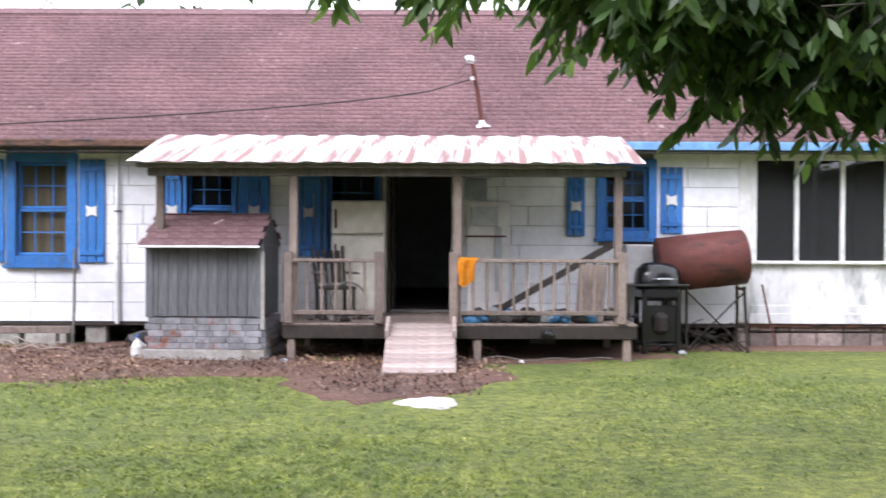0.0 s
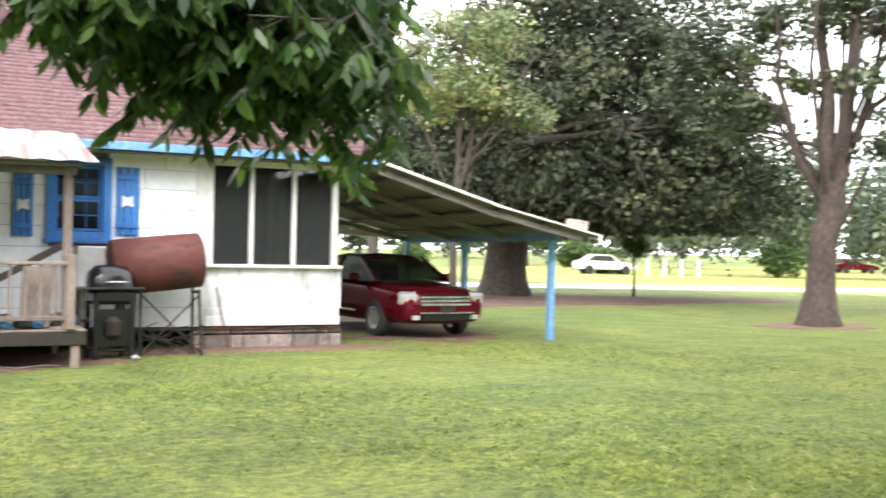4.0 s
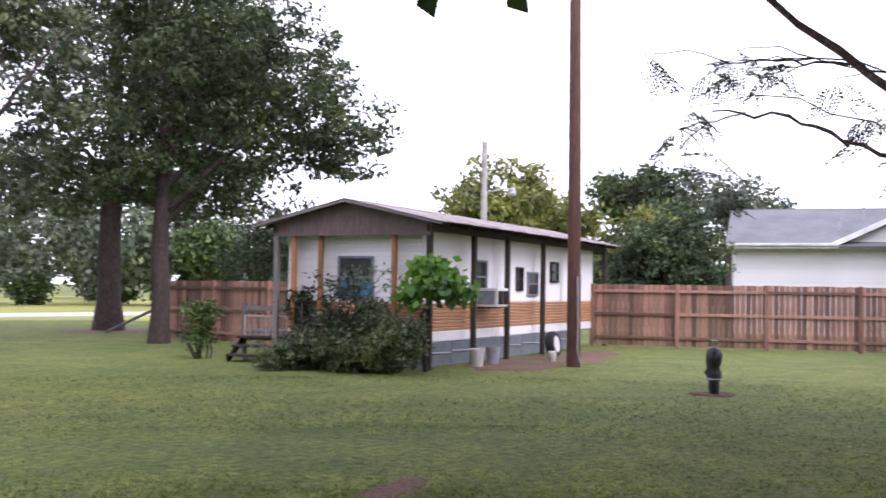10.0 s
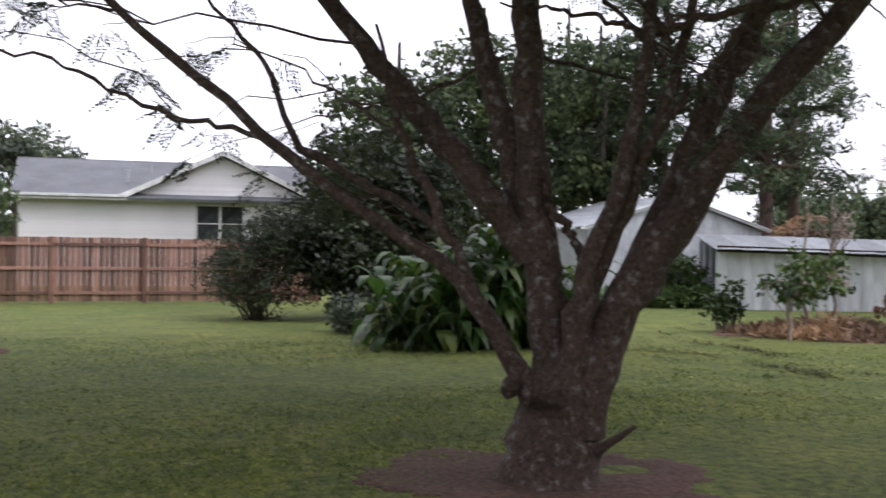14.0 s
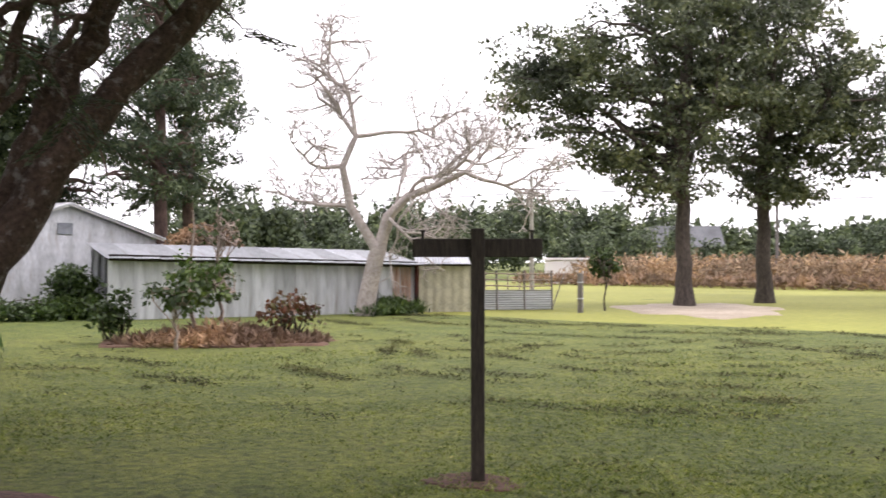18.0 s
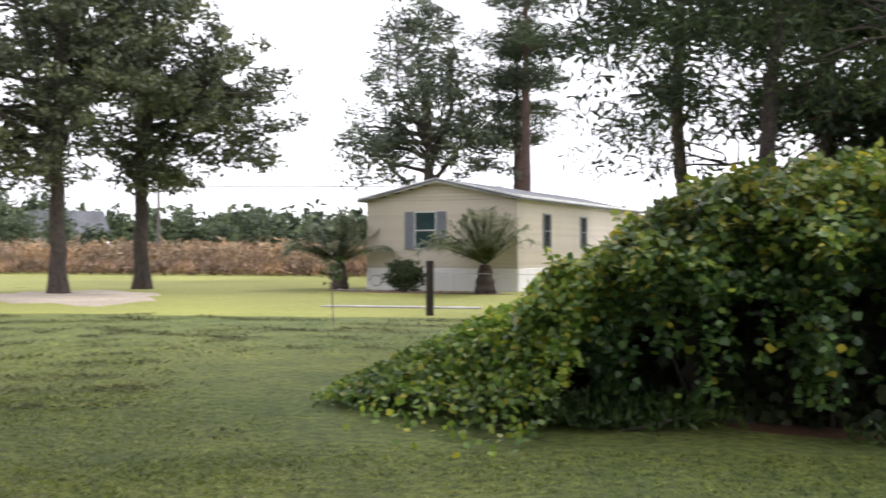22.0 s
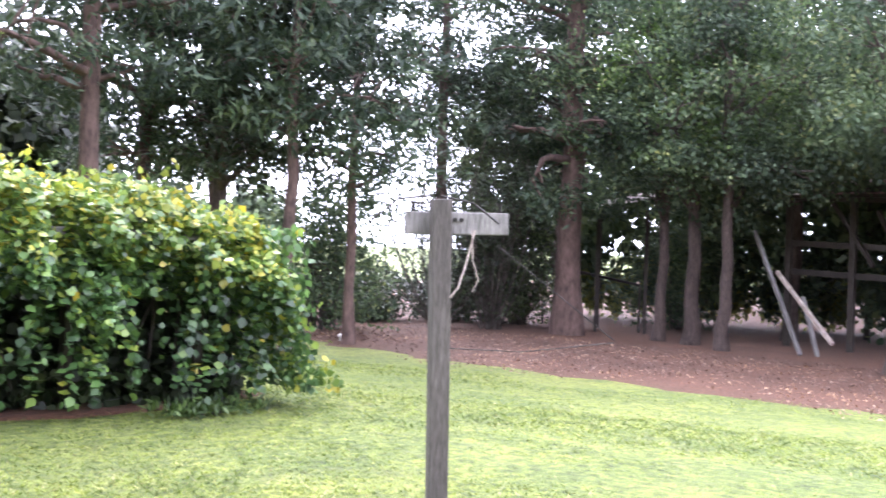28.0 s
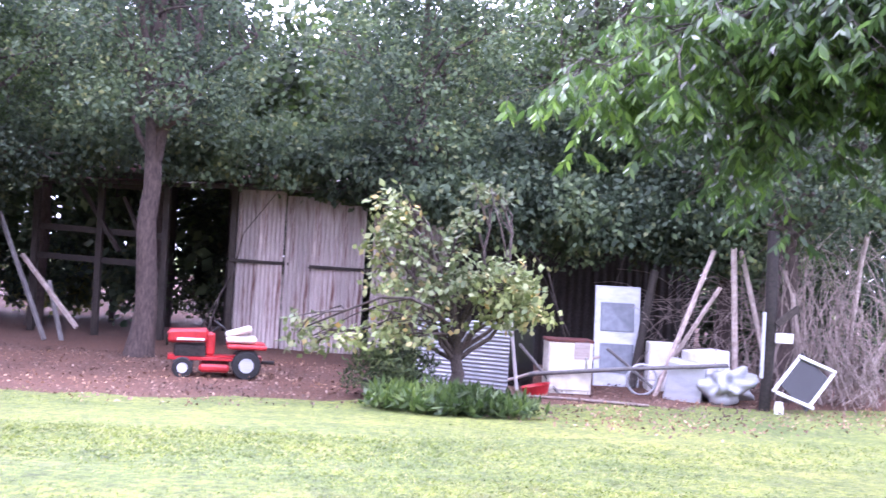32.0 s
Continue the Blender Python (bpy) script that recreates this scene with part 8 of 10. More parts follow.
# shrubs and cannas before the neighbour's fence
bush("olive_shrub", "large feathery dark green shrub before the fence", 24.6, -3.9, [(0, 0, 1.1, 1.3, 1.4, 1.05), (0, -0.3, 1.9, 0.9, 0.9, 0.7), (0, -0.9, 2.0, 0.8, 0.8, 0.9)], 460, 40, 0.11, DARKLEAF, 0.2, 95, SLIM, stems=30)
bush("evergreen_shrub", "tall dark broad-leaved evergreen shrub", 25.0, -6.2, [(0, 0, 1.8, 1.6, 1.7, 1.8), (0, -0.2, 3.2, 1.3, 1.5, 1.2), (0, -1.9, 2.4, 1.4, 1.5, 1.9), (-0.8, 0.6, 1.4, 1.0, 1.0, 0.9)], 640, 40, 0.15, DARKLEAF, 0.24, 96, stems=18)
bush("low_shrub", "low twiggy brown-green shrub", 20.6, -5.2, [(0, 0, 0.35, 0.7, 0.6, 0.35)], 110, 22, 0.1, GREYLEAF, 0.12, 97, stems=18)


def cannas():
    rng = np.random.default_rng(12)
    t = thing("canna_clump", "dense clump of broad-leaved canna plants", "plants", 17.8, -6.85, 0)
    vs, fs, stems = [], [], []
    for k in range(115):
        x, y = rng.normal() * 0.6, rng.normal() * 0.85
        h = rng.uniform(0.8, 1.75) * (1.1 - 0.25 * abs(y))
        stems.append(([(x, y, 0), (x * 1.05, y * 1.05, h * 0.6), (x * 1.12, y * 1.12, h)], [0.018, 0.015, 0.006]))
        for q in range(9):
            a = rng.uniform(0, 2 * np.pi)
            z = h * rng.uniform(0.08, 1.0)
            L, W = rng.uniform(0.4, 0.7), rng.uniform(0.08, 0.13)
            out = np.array([math.cos(a), math.sin(a), 0])
            side = np.array([-out[1], out[0], 0])
            o = len(vs)
            b = np.array([x * (1 + 0.1 * z), y * (1 + 0.1 * z), z])
            for s, w, up in ((0, 0.1, 0), (0.3, 0.85, 0.22), (0.6, 1.0, 0.3), (0.85, 0.55, 0.24), (1.0, 0.02, 0.12)):
                c = b + out * L * s + np.array([0, 0, L * (up * 1.8 if z > h * 0.75 else up * 1.2 - 0.55 * s * s)])
                vs += [c - side * W * w + (0, 0, 0.02 * w), c + side * W * w + (0, 0, 0.02 * w)]
            fs += [[o + 2 * m, o + 2 * m + 1, o + 2 * m + 3, o + 2 * m + 2] for m in range(4)]
    for r in stems:
        tubes("stem", [r], MIDLEAF, t, sides=5)
    put_part("foliage", raw_mesh("leaves", np.array(vs), np.array(fs), CANNALEAF), t)


cannas()

# island bed with young trees before the long shed
patch("straw_bed", "bed of dry brown grass clippings", "bed", (18.0, -14.0), 2.2, 1.25, STRAW, 0.04, 32, turn=0.89)
rb2 = np.random.default_rng(33)
n = 8000
a = rb2.uniform(0, 2 * np.pi, n)
r = np.sqrt(rb2.uniform(0, 1, n))
bx, by = 2.1 * r * np.cos(a), 1.22 * r * np.sin(a)
c, q = math.cos(0.89), math.sin(0.89)
bp = np.stack([18.0 + c * bx - q * by, -14.0 + q * bx + c * by, rb2.uniform(0, 0.4, n) * (1.05 - r)], 1)
tagged(leaf_part("dry_grass", bp, 0.22, DRYGRASS, None, SLIM, rb2, 0.15), "heap of dry brown grass in the bed", "dry grass", kind="stuff")
tree("young_tree", "thin young tree with sparse leaves in the bed", 18.4, -13.6, [(0, 0, 0, 0.045), (0.03, 0, 1.2, 0.035), (0, 0, 2.6, 0.012)], [(0, 0, 1.3, 0.9, 0.9, 0.5), (0, 0, 1.0, 0.7, 0.7, 0.4)], 60, 16, 0.14, MIDLEAF, TWIG, 14, 0.14, 101)
tree("young_tree", "thin sapling with drooping leaves in the bed", 17.35, -12.5, [(0, 0, 0, 0.03), (0.05, 0, 0.6, 0.022), (0.1, 0.1, 1.1, 0.008)], [(0.05, 0, 1.0, 0.5, 0.5, 0.25)], 26, 12, 0.14, MIDLEAF, TWIG, 7, 0.12, 131)
tree("young_tree", "spindly sapling with a bare dry top in the bed", 18.7, -14.5, [(0, 0, 0, 0.04), (0.02, 0, 1.2, 0.03), (0, 0, 2.9, 0.008)], [(0, 0, 1.1, 0.7, 0.8, 0.4), (0, 0, 2.3, 0.6, 0.6, 0.4)], 40, 6, 0.13, GREENLEAF, TWIG, 22, 0.14, 133)
bush("young_shrub", "reddish young shrub in the dry bed", 17.2, -15.0, [(0, 0, 0.7, 0.6, 0.8, 0.35)], 46, 12, 0.12, REDLEAF, 0.12, 102, stems=12)
bush("young_shrub", "small green shrub in the dry bed", 19.6, -12.6, [(0, 0, 0.6, 0.4, 0.4, 0.45)], 45, 14, 0.12, MIDLEAF, 0.12, 103, stems=10)
bush("ivy", "bright ivy heap against the grey shed", 28.4, -17.2, [(0, 0, 0.3, 0.8, 2.6, 0.35), (0.3, 0.1, 0.9, 0.5, 0.8, 0.7), (0.6, 3.0, 0.25, 0.6, 2.2, 0.3)], 420, 34, 0.12, MIDLEAF, 0.2, 104)
bush("tall_weeds", "green weeds at the foot of the dead tree", 23.2, -24.4, [(0, 0, 0.15, 0.8, 1.4, 0.3)], 120, 26, 0.2, MIDLEAF, 0.2, 105, SLIM, down=-0.6)
for k, (x, y) in enumerate(((32.0, -22.3), (35.5, -26.0), (36.5, -21.0))):
    tree("pine", "tall pine with tufted branches behind the shed", x, y, [(0, 0, 0, 0.26), (0.1, 0, 4, 0.22), (0, 0.1, 9, 0.15), (0, 0, 14, 0.05)],
         [(0, 0, 4.2, 2.6, 2.6, 0.6), (0.3, 0.6, 5.6, 3.2, 3.2, 0.7), (0, 0, 7.2, 3.4, 3.4, 0.8), (0.4, 0.2, 9.0, 3.0, 3.0, 0.9), (0, 0, 11.2, 2.6, 2.6, 1.2), (0, 0, 13.4, 1.6, 1.6, 1.0)], 250, 64, 0.27, PINELEAF, PINEBARK, 44, 0.34, 106 + k, SLIM, 0.05, group="pines behind the shed")
bush("brown_bush", "orange-brown dead treetop behind the shed", 30.0, -22.6, [(0, 0, 2.3, 1.1, 1.4, 0.5)], 110, 30, 0.14, DRYGRASS, 0.2, 109)


def dead_tree():
    rng = np.random.default_rng(77)
    t = thing("dead_tree", "leafless bleached dead tree beside the shed", "tree", 23.4, -23.5, 0)
    lat = np.array([-0.837, -0.548, 0])
    dep = np.array([0.548, -0.837, 0])
    runs = []

    def at(u, z, w=0.0):
        return lat * u + dep * w + np.array([0, 0, z])

    def grow(p, d, L, r, depth):
        n = 6
        run = [p]
        for k in range(n):
            d = d + rng.normal(size=3) * 0.26 + np.array([0, 0, 0.05])
            d /= np.linalg.norm(d)
            run.append(run[-1] + d * L / n)
        run = np.array(run)
        runs.append((run, np.linspace(r, r * 0.45, n + 1)))
        if depth:
            for k in range(6 if depth > 1 else 5):
                s = run[rng.integers(2, n + 1)]
                q = d + rng.normal(size=3) * 0.85 + np.array([0, 0, 0.15])
                grow(s, q / np.linalg.norm(q), L * rng.uniform(0.45, 0.75), r * rng.uniform(0.45, 0.65), depth - 1)

    trunk = [at(-0.1, -0.2), at(0.0, 0.6), at(0.25, 1.7), at(0.35, 2.0)]
    tubes("trunk", [(np.array(trunk), [0.34, 0.27, 0.25, 0.24])], DEADBARK, t, sides=12)
    left = [at(0.3, 1.9), at(-0.5, 3.2), at(-0.75, 4.4), at(-0.35, 5.3), at(-0.5, 6.3)]
    right = [at(0.35, 1.9), at(0.6, 2.9), at(1.2, 3.5), at(2.0, 3.8), at(2.9, 4.2)]
    runs += [(np.array(left), [0.22, 0.18, 0.15, 0.11, 0.08]), (np.array(right), [0.2, 0.16, 0.13, 0.1, 0.07]), (np.array([at(0.4, 2.0), at(0.7, 2.8, 0.3), at(0.9, 4.0, 0.6)]), [0.12, 0.08, 0.05])]
    for p, d, L in ((left[4], (0.2, 0, 1), 2.2), (left[3], (-0.6, 0, 0.7), 2.0), (left[2], (-0.9, 0, 0.3), 2.0), (left[3], (0.7, 0, 0.6), 2.4), (right[2], (0.2, 0, 1), 2.6), (right[3], (0.4, 0, 0.9), 2.0), (right[4], (0.9, 0, 0.2), 2.0), (right[4], (0.5, 0, 0.8), 1.6), (right[1], (0.9, 0, -0.1), 2.0), (left[1], (-0.8, 0, 0.4), 2.0), (at(0.9, 4.0, 0.6), (0.3, 0.6, 0.8), 2.0), (left[4], (-0.5, 0, 0.8), 1.8)):
        dd = lat * d[0] + dep * (d[1] + rng.normal() * 0.5) + np.array([0, 0, d[2]])
        grow(np.array(p), dd / np.linalg.norm(dd), L * 0.95, 0.07, 3)
    tubes("branchwork", runs, DEADBARK, t, sides=4, kind="stuff")


dead_tree()

for k, (x, y, lo) in enumerate(((19.4, -35.4, [(0, 0, 9.0, 4.0, 4.0, 3.6), (3.4, 2.2, 8.0, 2.6, 2.6, 2.6), (0.5, 0.3, 5.2, 2.2, 2.2, 1.2), (2.2, 1.4, 5.6, 2.0, 2.0, 1.2), (0, 0, 12, 3, 3, 2), (0.3, 0.2, 4.3, 2.0, 2.0, 0.7), (4.4, 2.9, 8.4, 1.8, 1.8, 1.6)]), (18.4, -39.8, [(0, 0, 8.8, 4.0, 4.0, 3.8), (-2.8, -1.8, 7.4, 2.6, 2.6, 2.6), (-0.6, -0.4, 5.2, 2.4, 2.4, 1.2), (-3.6, -2.4, 5.4, 1.6, 1.6, 0.9), (0, 0, 12.4, 3, 3, 2), (-0.5, -0.3, 4.2, 2.0, 2.0, 0.7)]))):
    tree("field_oak", "tall full oak at the edge of the sandy track", x, y, [(0, 0, 0, 0.3), (0.03, 0, 2, 0.27), (0, 0.1, 5, 0.22), (0, 0, 10, 0.1), (0, 0, 12, 0.05)], lo, 600, 70, 0.18, FIELDOAK, BARK, 30, 0.4, 110 + k, flare=1.6, group="field oaks")
tree("small_tree", "slim young tree by the gate post", 19.6, -30.5, [(0, 0, 0, 0.03), (0, 0, 1.6, 0.012)], [(0, 0, 1.6, 0.45, 0.45, 0.5)], 40, 22, 0.14, MIDLEAF, BARK, 6, 0.12, 113)
tree("oak_tree", "large oak behind the mobile home", 10.5, -58, [(0, 0, 0, 0.4), (0, 0, 5, 0.3), (0, 0, 11, 0.1)], [(0, 0, 10, 3.6, 3.6, 4.2), (-2.4, -1, 7.4, 2.8, 2.8, 2.4), (2.6, 1, 7.0, 2.6, 2.6, 2.4), (0.5, 0, 13.5, 2.2, 2.2, 1.6)], 330, 56, 0.22, GREYLEAF, BARK, 24, 0.6, 114)
for k, (x, y, h) in enumerate(((5.3, -58, 19), (6.0, -61, 14))):
    tree("pine", "tall pine behind the mobile home", x, y, [(0, 0, 0, 0.3), (0, 0, h * 0.5, 0.22), (0, 0, h, 0.06)], [(0, 0, h * z, w, w, 0.7) for z, w in ((0.56, 2.4), (0.66, 3.0), (0.78, 3.0), (0.9, 2.2), (1.0, 1.4))], 200, 60, 0.28, PINELEAF, PINEBARK, 26, 0.5, 115 + k, SLIM, 0.05, group="pines behind the mobile home")

# ---- mimosa beside the camera's way ----
mimosa = thing("mimosa", "spreading multi-stemmed mimosa with rough dark bark", "tree", 7.65, -3.38, 0)


def mimosa_tree():
    rng = np.random.default_rng(9)
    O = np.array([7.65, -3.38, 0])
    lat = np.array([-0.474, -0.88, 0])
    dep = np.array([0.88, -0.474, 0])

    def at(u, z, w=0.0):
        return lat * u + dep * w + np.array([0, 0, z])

    def smooth(pts, rad, n=22, wob=0.015):
        p, k = np.array(pts), np.arange(len(pts))
        f = np.linspace(0, len(pts) - 1, n)
        out = np.stack([np.interp(f, k, p[:, c]) for c in range(3)], 1)
        for _ in range(2):
            out[1:-1] = (out[:-2] + 2 * out[1:-1] + out[2:]) / 4
        out[1:-1] += rng.normal(size=(n - 2, 3)) * wob
        return out, np.interp(f, k, rad) * (1 + 0.06 * rng.normal(size=n))

    tubes("trunk", [smooth([at(-0.03, -0.15), at(-0.02, 0.12), at(0.0, 0.4), at(0.03, 0.62), at(0.03, 0.85)], [0.48, 0.34, 0.3, 0.28, 0.2], 14, 0.008)], MIMOSABARK, mimosa, sides=20)
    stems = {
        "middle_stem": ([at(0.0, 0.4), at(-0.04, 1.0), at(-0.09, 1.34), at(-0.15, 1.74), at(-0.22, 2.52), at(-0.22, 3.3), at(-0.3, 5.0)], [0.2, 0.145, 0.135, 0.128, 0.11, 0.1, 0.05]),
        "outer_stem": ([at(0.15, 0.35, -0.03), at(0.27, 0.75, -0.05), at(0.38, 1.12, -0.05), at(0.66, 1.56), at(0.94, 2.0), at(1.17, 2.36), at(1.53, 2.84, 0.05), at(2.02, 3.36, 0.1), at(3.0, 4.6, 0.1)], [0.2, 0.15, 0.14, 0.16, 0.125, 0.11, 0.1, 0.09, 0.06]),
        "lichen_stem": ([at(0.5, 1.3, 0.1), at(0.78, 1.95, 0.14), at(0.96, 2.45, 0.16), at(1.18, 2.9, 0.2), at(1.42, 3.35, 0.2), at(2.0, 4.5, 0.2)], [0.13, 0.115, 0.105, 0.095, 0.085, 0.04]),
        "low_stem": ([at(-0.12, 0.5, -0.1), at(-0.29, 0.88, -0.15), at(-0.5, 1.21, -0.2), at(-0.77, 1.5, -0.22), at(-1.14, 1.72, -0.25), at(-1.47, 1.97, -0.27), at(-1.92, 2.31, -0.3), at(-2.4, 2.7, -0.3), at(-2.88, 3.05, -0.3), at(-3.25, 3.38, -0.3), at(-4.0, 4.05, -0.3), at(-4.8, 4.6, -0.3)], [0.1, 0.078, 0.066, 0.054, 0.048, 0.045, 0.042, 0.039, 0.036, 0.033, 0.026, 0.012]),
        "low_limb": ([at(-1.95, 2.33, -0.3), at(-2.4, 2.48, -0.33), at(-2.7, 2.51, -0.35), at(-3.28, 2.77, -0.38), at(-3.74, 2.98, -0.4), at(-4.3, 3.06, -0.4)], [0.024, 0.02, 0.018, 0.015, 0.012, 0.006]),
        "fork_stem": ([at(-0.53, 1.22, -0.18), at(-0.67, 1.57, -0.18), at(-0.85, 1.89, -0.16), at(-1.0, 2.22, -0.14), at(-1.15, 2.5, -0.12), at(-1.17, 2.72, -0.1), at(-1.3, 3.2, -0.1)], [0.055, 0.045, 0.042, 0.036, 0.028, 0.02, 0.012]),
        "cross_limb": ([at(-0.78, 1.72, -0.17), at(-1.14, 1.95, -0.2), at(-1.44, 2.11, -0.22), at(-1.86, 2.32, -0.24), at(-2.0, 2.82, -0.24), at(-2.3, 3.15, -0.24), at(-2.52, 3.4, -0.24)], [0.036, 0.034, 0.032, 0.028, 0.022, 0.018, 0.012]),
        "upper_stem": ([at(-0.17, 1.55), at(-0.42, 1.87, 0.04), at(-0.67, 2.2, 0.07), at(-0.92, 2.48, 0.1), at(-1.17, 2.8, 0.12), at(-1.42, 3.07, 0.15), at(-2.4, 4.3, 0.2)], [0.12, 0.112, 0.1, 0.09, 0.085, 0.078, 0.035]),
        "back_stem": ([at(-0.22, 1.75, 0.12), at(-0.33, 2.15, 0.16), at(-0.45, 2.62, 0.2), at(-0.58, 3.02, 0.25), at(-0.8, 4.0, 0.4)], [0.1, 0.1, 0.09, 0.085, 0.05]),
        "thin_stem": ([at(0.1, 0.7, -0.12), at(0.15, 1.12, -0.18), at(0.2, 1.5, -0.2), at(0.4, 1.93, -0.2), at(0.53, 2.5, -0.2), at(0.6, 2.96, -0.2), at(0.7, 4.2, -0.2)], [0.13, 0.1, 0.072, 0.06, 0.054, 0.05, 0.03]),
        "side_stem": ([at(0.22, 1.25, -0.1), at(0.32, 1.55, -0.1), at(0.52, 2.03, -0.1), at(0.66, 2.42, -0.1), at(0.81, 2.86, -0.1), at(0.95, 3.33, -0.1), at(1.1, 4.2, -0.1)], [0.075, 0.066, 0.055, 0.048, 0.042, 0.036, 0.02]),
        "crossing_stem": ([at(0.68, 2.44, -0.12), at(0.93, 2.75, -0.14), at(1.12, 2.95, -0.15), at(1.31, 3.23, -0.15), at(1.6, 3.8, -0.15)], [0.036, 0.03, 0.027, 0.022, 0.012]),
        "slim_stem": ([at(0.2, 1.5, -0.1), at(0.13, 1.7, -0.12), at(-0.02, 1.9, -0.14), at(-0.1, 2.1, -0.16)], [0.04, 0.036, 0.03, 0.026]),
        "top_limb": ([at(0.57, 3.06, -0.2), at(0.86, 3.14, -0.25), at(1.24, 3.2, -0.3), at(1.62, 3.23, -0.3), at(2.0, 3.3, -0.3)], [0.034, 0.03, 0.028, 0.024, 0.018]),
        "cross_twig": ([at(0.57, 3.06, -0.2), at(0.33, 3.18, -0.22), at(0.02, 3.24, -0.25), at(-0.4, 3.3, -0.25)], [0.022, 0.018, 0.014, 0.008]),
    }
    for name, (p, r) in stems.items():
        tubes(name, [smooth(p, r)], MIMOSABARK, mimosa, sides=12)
    tubes("broken_stub", [smooth([at(0.28, 0.22, -0.12), at(0.42, 0.34, -0.2), at(0.55, 0.43, -0.22)], [0.05, 0.022, 0.018], 6, 0.003)], MIMOSABARK, mimosa, sides=8)
    lathe("knuckle", [(0.02, -0.1), (0.06, -0.04), (0.065, 0.04), (0.03, 0.11)], MIMOSABARK, mimosa, at=tuple(at(-0.3, 0.66, -0.2)), rot=(0, -40, 0), sides=12)
    twigs = []
    tips = []

    def limb(a, b, r, kids=5, drop=0.1):
        run = bend(a, b, rng, 9, 0.03)
        twigs.append((run, np.linspace(r, 0.006, 9)))
        L = np.linalg.norm(np.array(b) - np.array(a))
        tips.append(run[-1])
        for k in range(kids):
            s = run[rng.integers(3, 9)]
            e = s + (run[-1] - run[0]) / L * rng.uniform(0.3, 0.8) + rng.normal(size=3) * np.array([0.35, 0.35, 0.2]) - (0, 0, drop)
            q = bend(s, e, rng, 6, 0.08)
            twigs.append((q, np.linspace(0.007, 0.003, 6)))
            tips.append(q[-1])

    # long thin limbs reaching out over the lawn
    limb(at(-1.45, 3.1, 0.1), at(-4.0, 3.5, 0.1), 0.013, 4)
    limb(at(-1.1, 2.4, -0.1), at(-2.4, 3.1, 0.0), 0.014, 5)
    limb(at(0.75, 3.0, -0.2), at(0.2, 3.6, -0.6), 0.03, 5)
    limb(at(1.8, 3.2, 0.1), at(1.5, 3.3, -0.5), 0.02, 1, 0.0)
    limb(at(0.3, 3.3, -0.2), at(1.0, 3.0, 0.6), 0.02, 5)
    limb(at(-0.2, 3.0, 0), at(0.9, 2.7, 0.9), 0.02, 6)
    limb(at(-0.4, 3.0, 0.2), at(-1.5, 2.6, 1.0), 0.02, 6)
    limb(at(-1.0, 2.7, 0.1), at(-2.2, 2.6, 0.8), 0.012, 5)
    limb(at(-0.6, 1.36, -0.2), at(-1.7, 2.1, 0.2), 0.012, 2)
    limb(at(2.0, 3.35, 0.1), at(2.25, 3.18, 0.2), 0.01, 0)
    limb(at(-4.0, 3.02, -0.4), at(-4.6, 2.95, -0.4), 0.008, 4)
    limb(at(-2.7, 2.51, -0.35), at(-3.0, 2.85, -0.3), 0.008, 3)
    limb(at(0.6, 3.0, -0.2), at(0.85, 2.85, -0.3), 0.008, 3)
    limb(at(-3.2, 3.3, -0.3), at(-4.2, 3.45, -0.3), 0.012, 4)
    for r in twigs:
        tubes("twig", [r], MIMOSABARK, mimosa, sides=5)
    # wide unseen leaf layer, added overhead to shade the near lawn
    high = lobe_clumps([(-0.5, 0.5, 5.6, 5.0, 5.0, 0.7), (1.5, -3.5, 7.2, 5.5, 5.5, 0.7), (-3.5, -3.0, 6.0, 4.5, 5.0, 0.7), (4.5, -6, 8.8, 5, 5, 0.6), (2.2, 7.5, 6.6, 5, 5, 0.6), (6.5, 2.5, 7.4, 5, 6, 0.5)], 900, rng)
    for k in range(14):
        base = at(*((-0.3, 5.0), (3.0, 4.6), (-2.4, 4.3), (0.75, 4.2))[k % 4])
        tubes("high_limb", [(bend(base, high[k], rng, 7, 0.06), np.linspace(0.05, 0.012, 7))], MIMOSABARK, mimosa, sides=6)
    hp = (high[:, None] + rng.normal(size=(900, 38, 3)) * np.array([0.5, 0.5, 0.18])).reshape(-1, 3)
    leaf_part("shade_canopy", hp, 0.43, GREENLEAF, mimosa, LEAF, rng, 0.1)
    pts, dirs, stalks = [], [], []
    for tip in tips:
        for k in range(1 if rng.uniform() < 0.3 else 2):
            a = rng.uniform(0, 2 * np.pi)
            L = rng.uniform(0.2, 0.34)
            d = np.array([math.cos(a) * 0.8, math.sin(a) * 0.8, -0.45 + 0.3 * rng.normal()])
            d /= np.linalg.norm(d)
            stalks.append((np.array([tip, tip + d * L * 0.55 + (0, 0, 0.02), tip + d * L - (0, 0, 0.04)]), 0.003))
            for s in np.linspace(0.2, 1, 9):
                side = np.cross(d, (0, 0, 1.0))
                side /= np.linalg.norm(side) + 1e-9
                for sg in (-1, 1):
                    b = tip + d * L * s - (0, 0, 0.04 * s)
                    w = side * sg * 0.85 + d * 0.5
                    for e in np.linspace(0.2, 1, 4):
                        pts.append(b + w * 0.12 * e - (0, 0, 0.03 * e * e))
                        dirs.append(d)
    p, d = np.array(pts), np.array(dirs)
    s = np.cross(d, rng.normal(size=d.shape) * 0.4 + (0, 0, 1.0))
    s /= np.linalg.norm(s, axis=1)[:, None] + 1e-9
    v = np.stack([p, p + d * 0.021 + np.cross(s, d) * 0.004, p + d * 0.033 + s * 0.01, p + s * 0.022], 1).reshape(-1, 3)
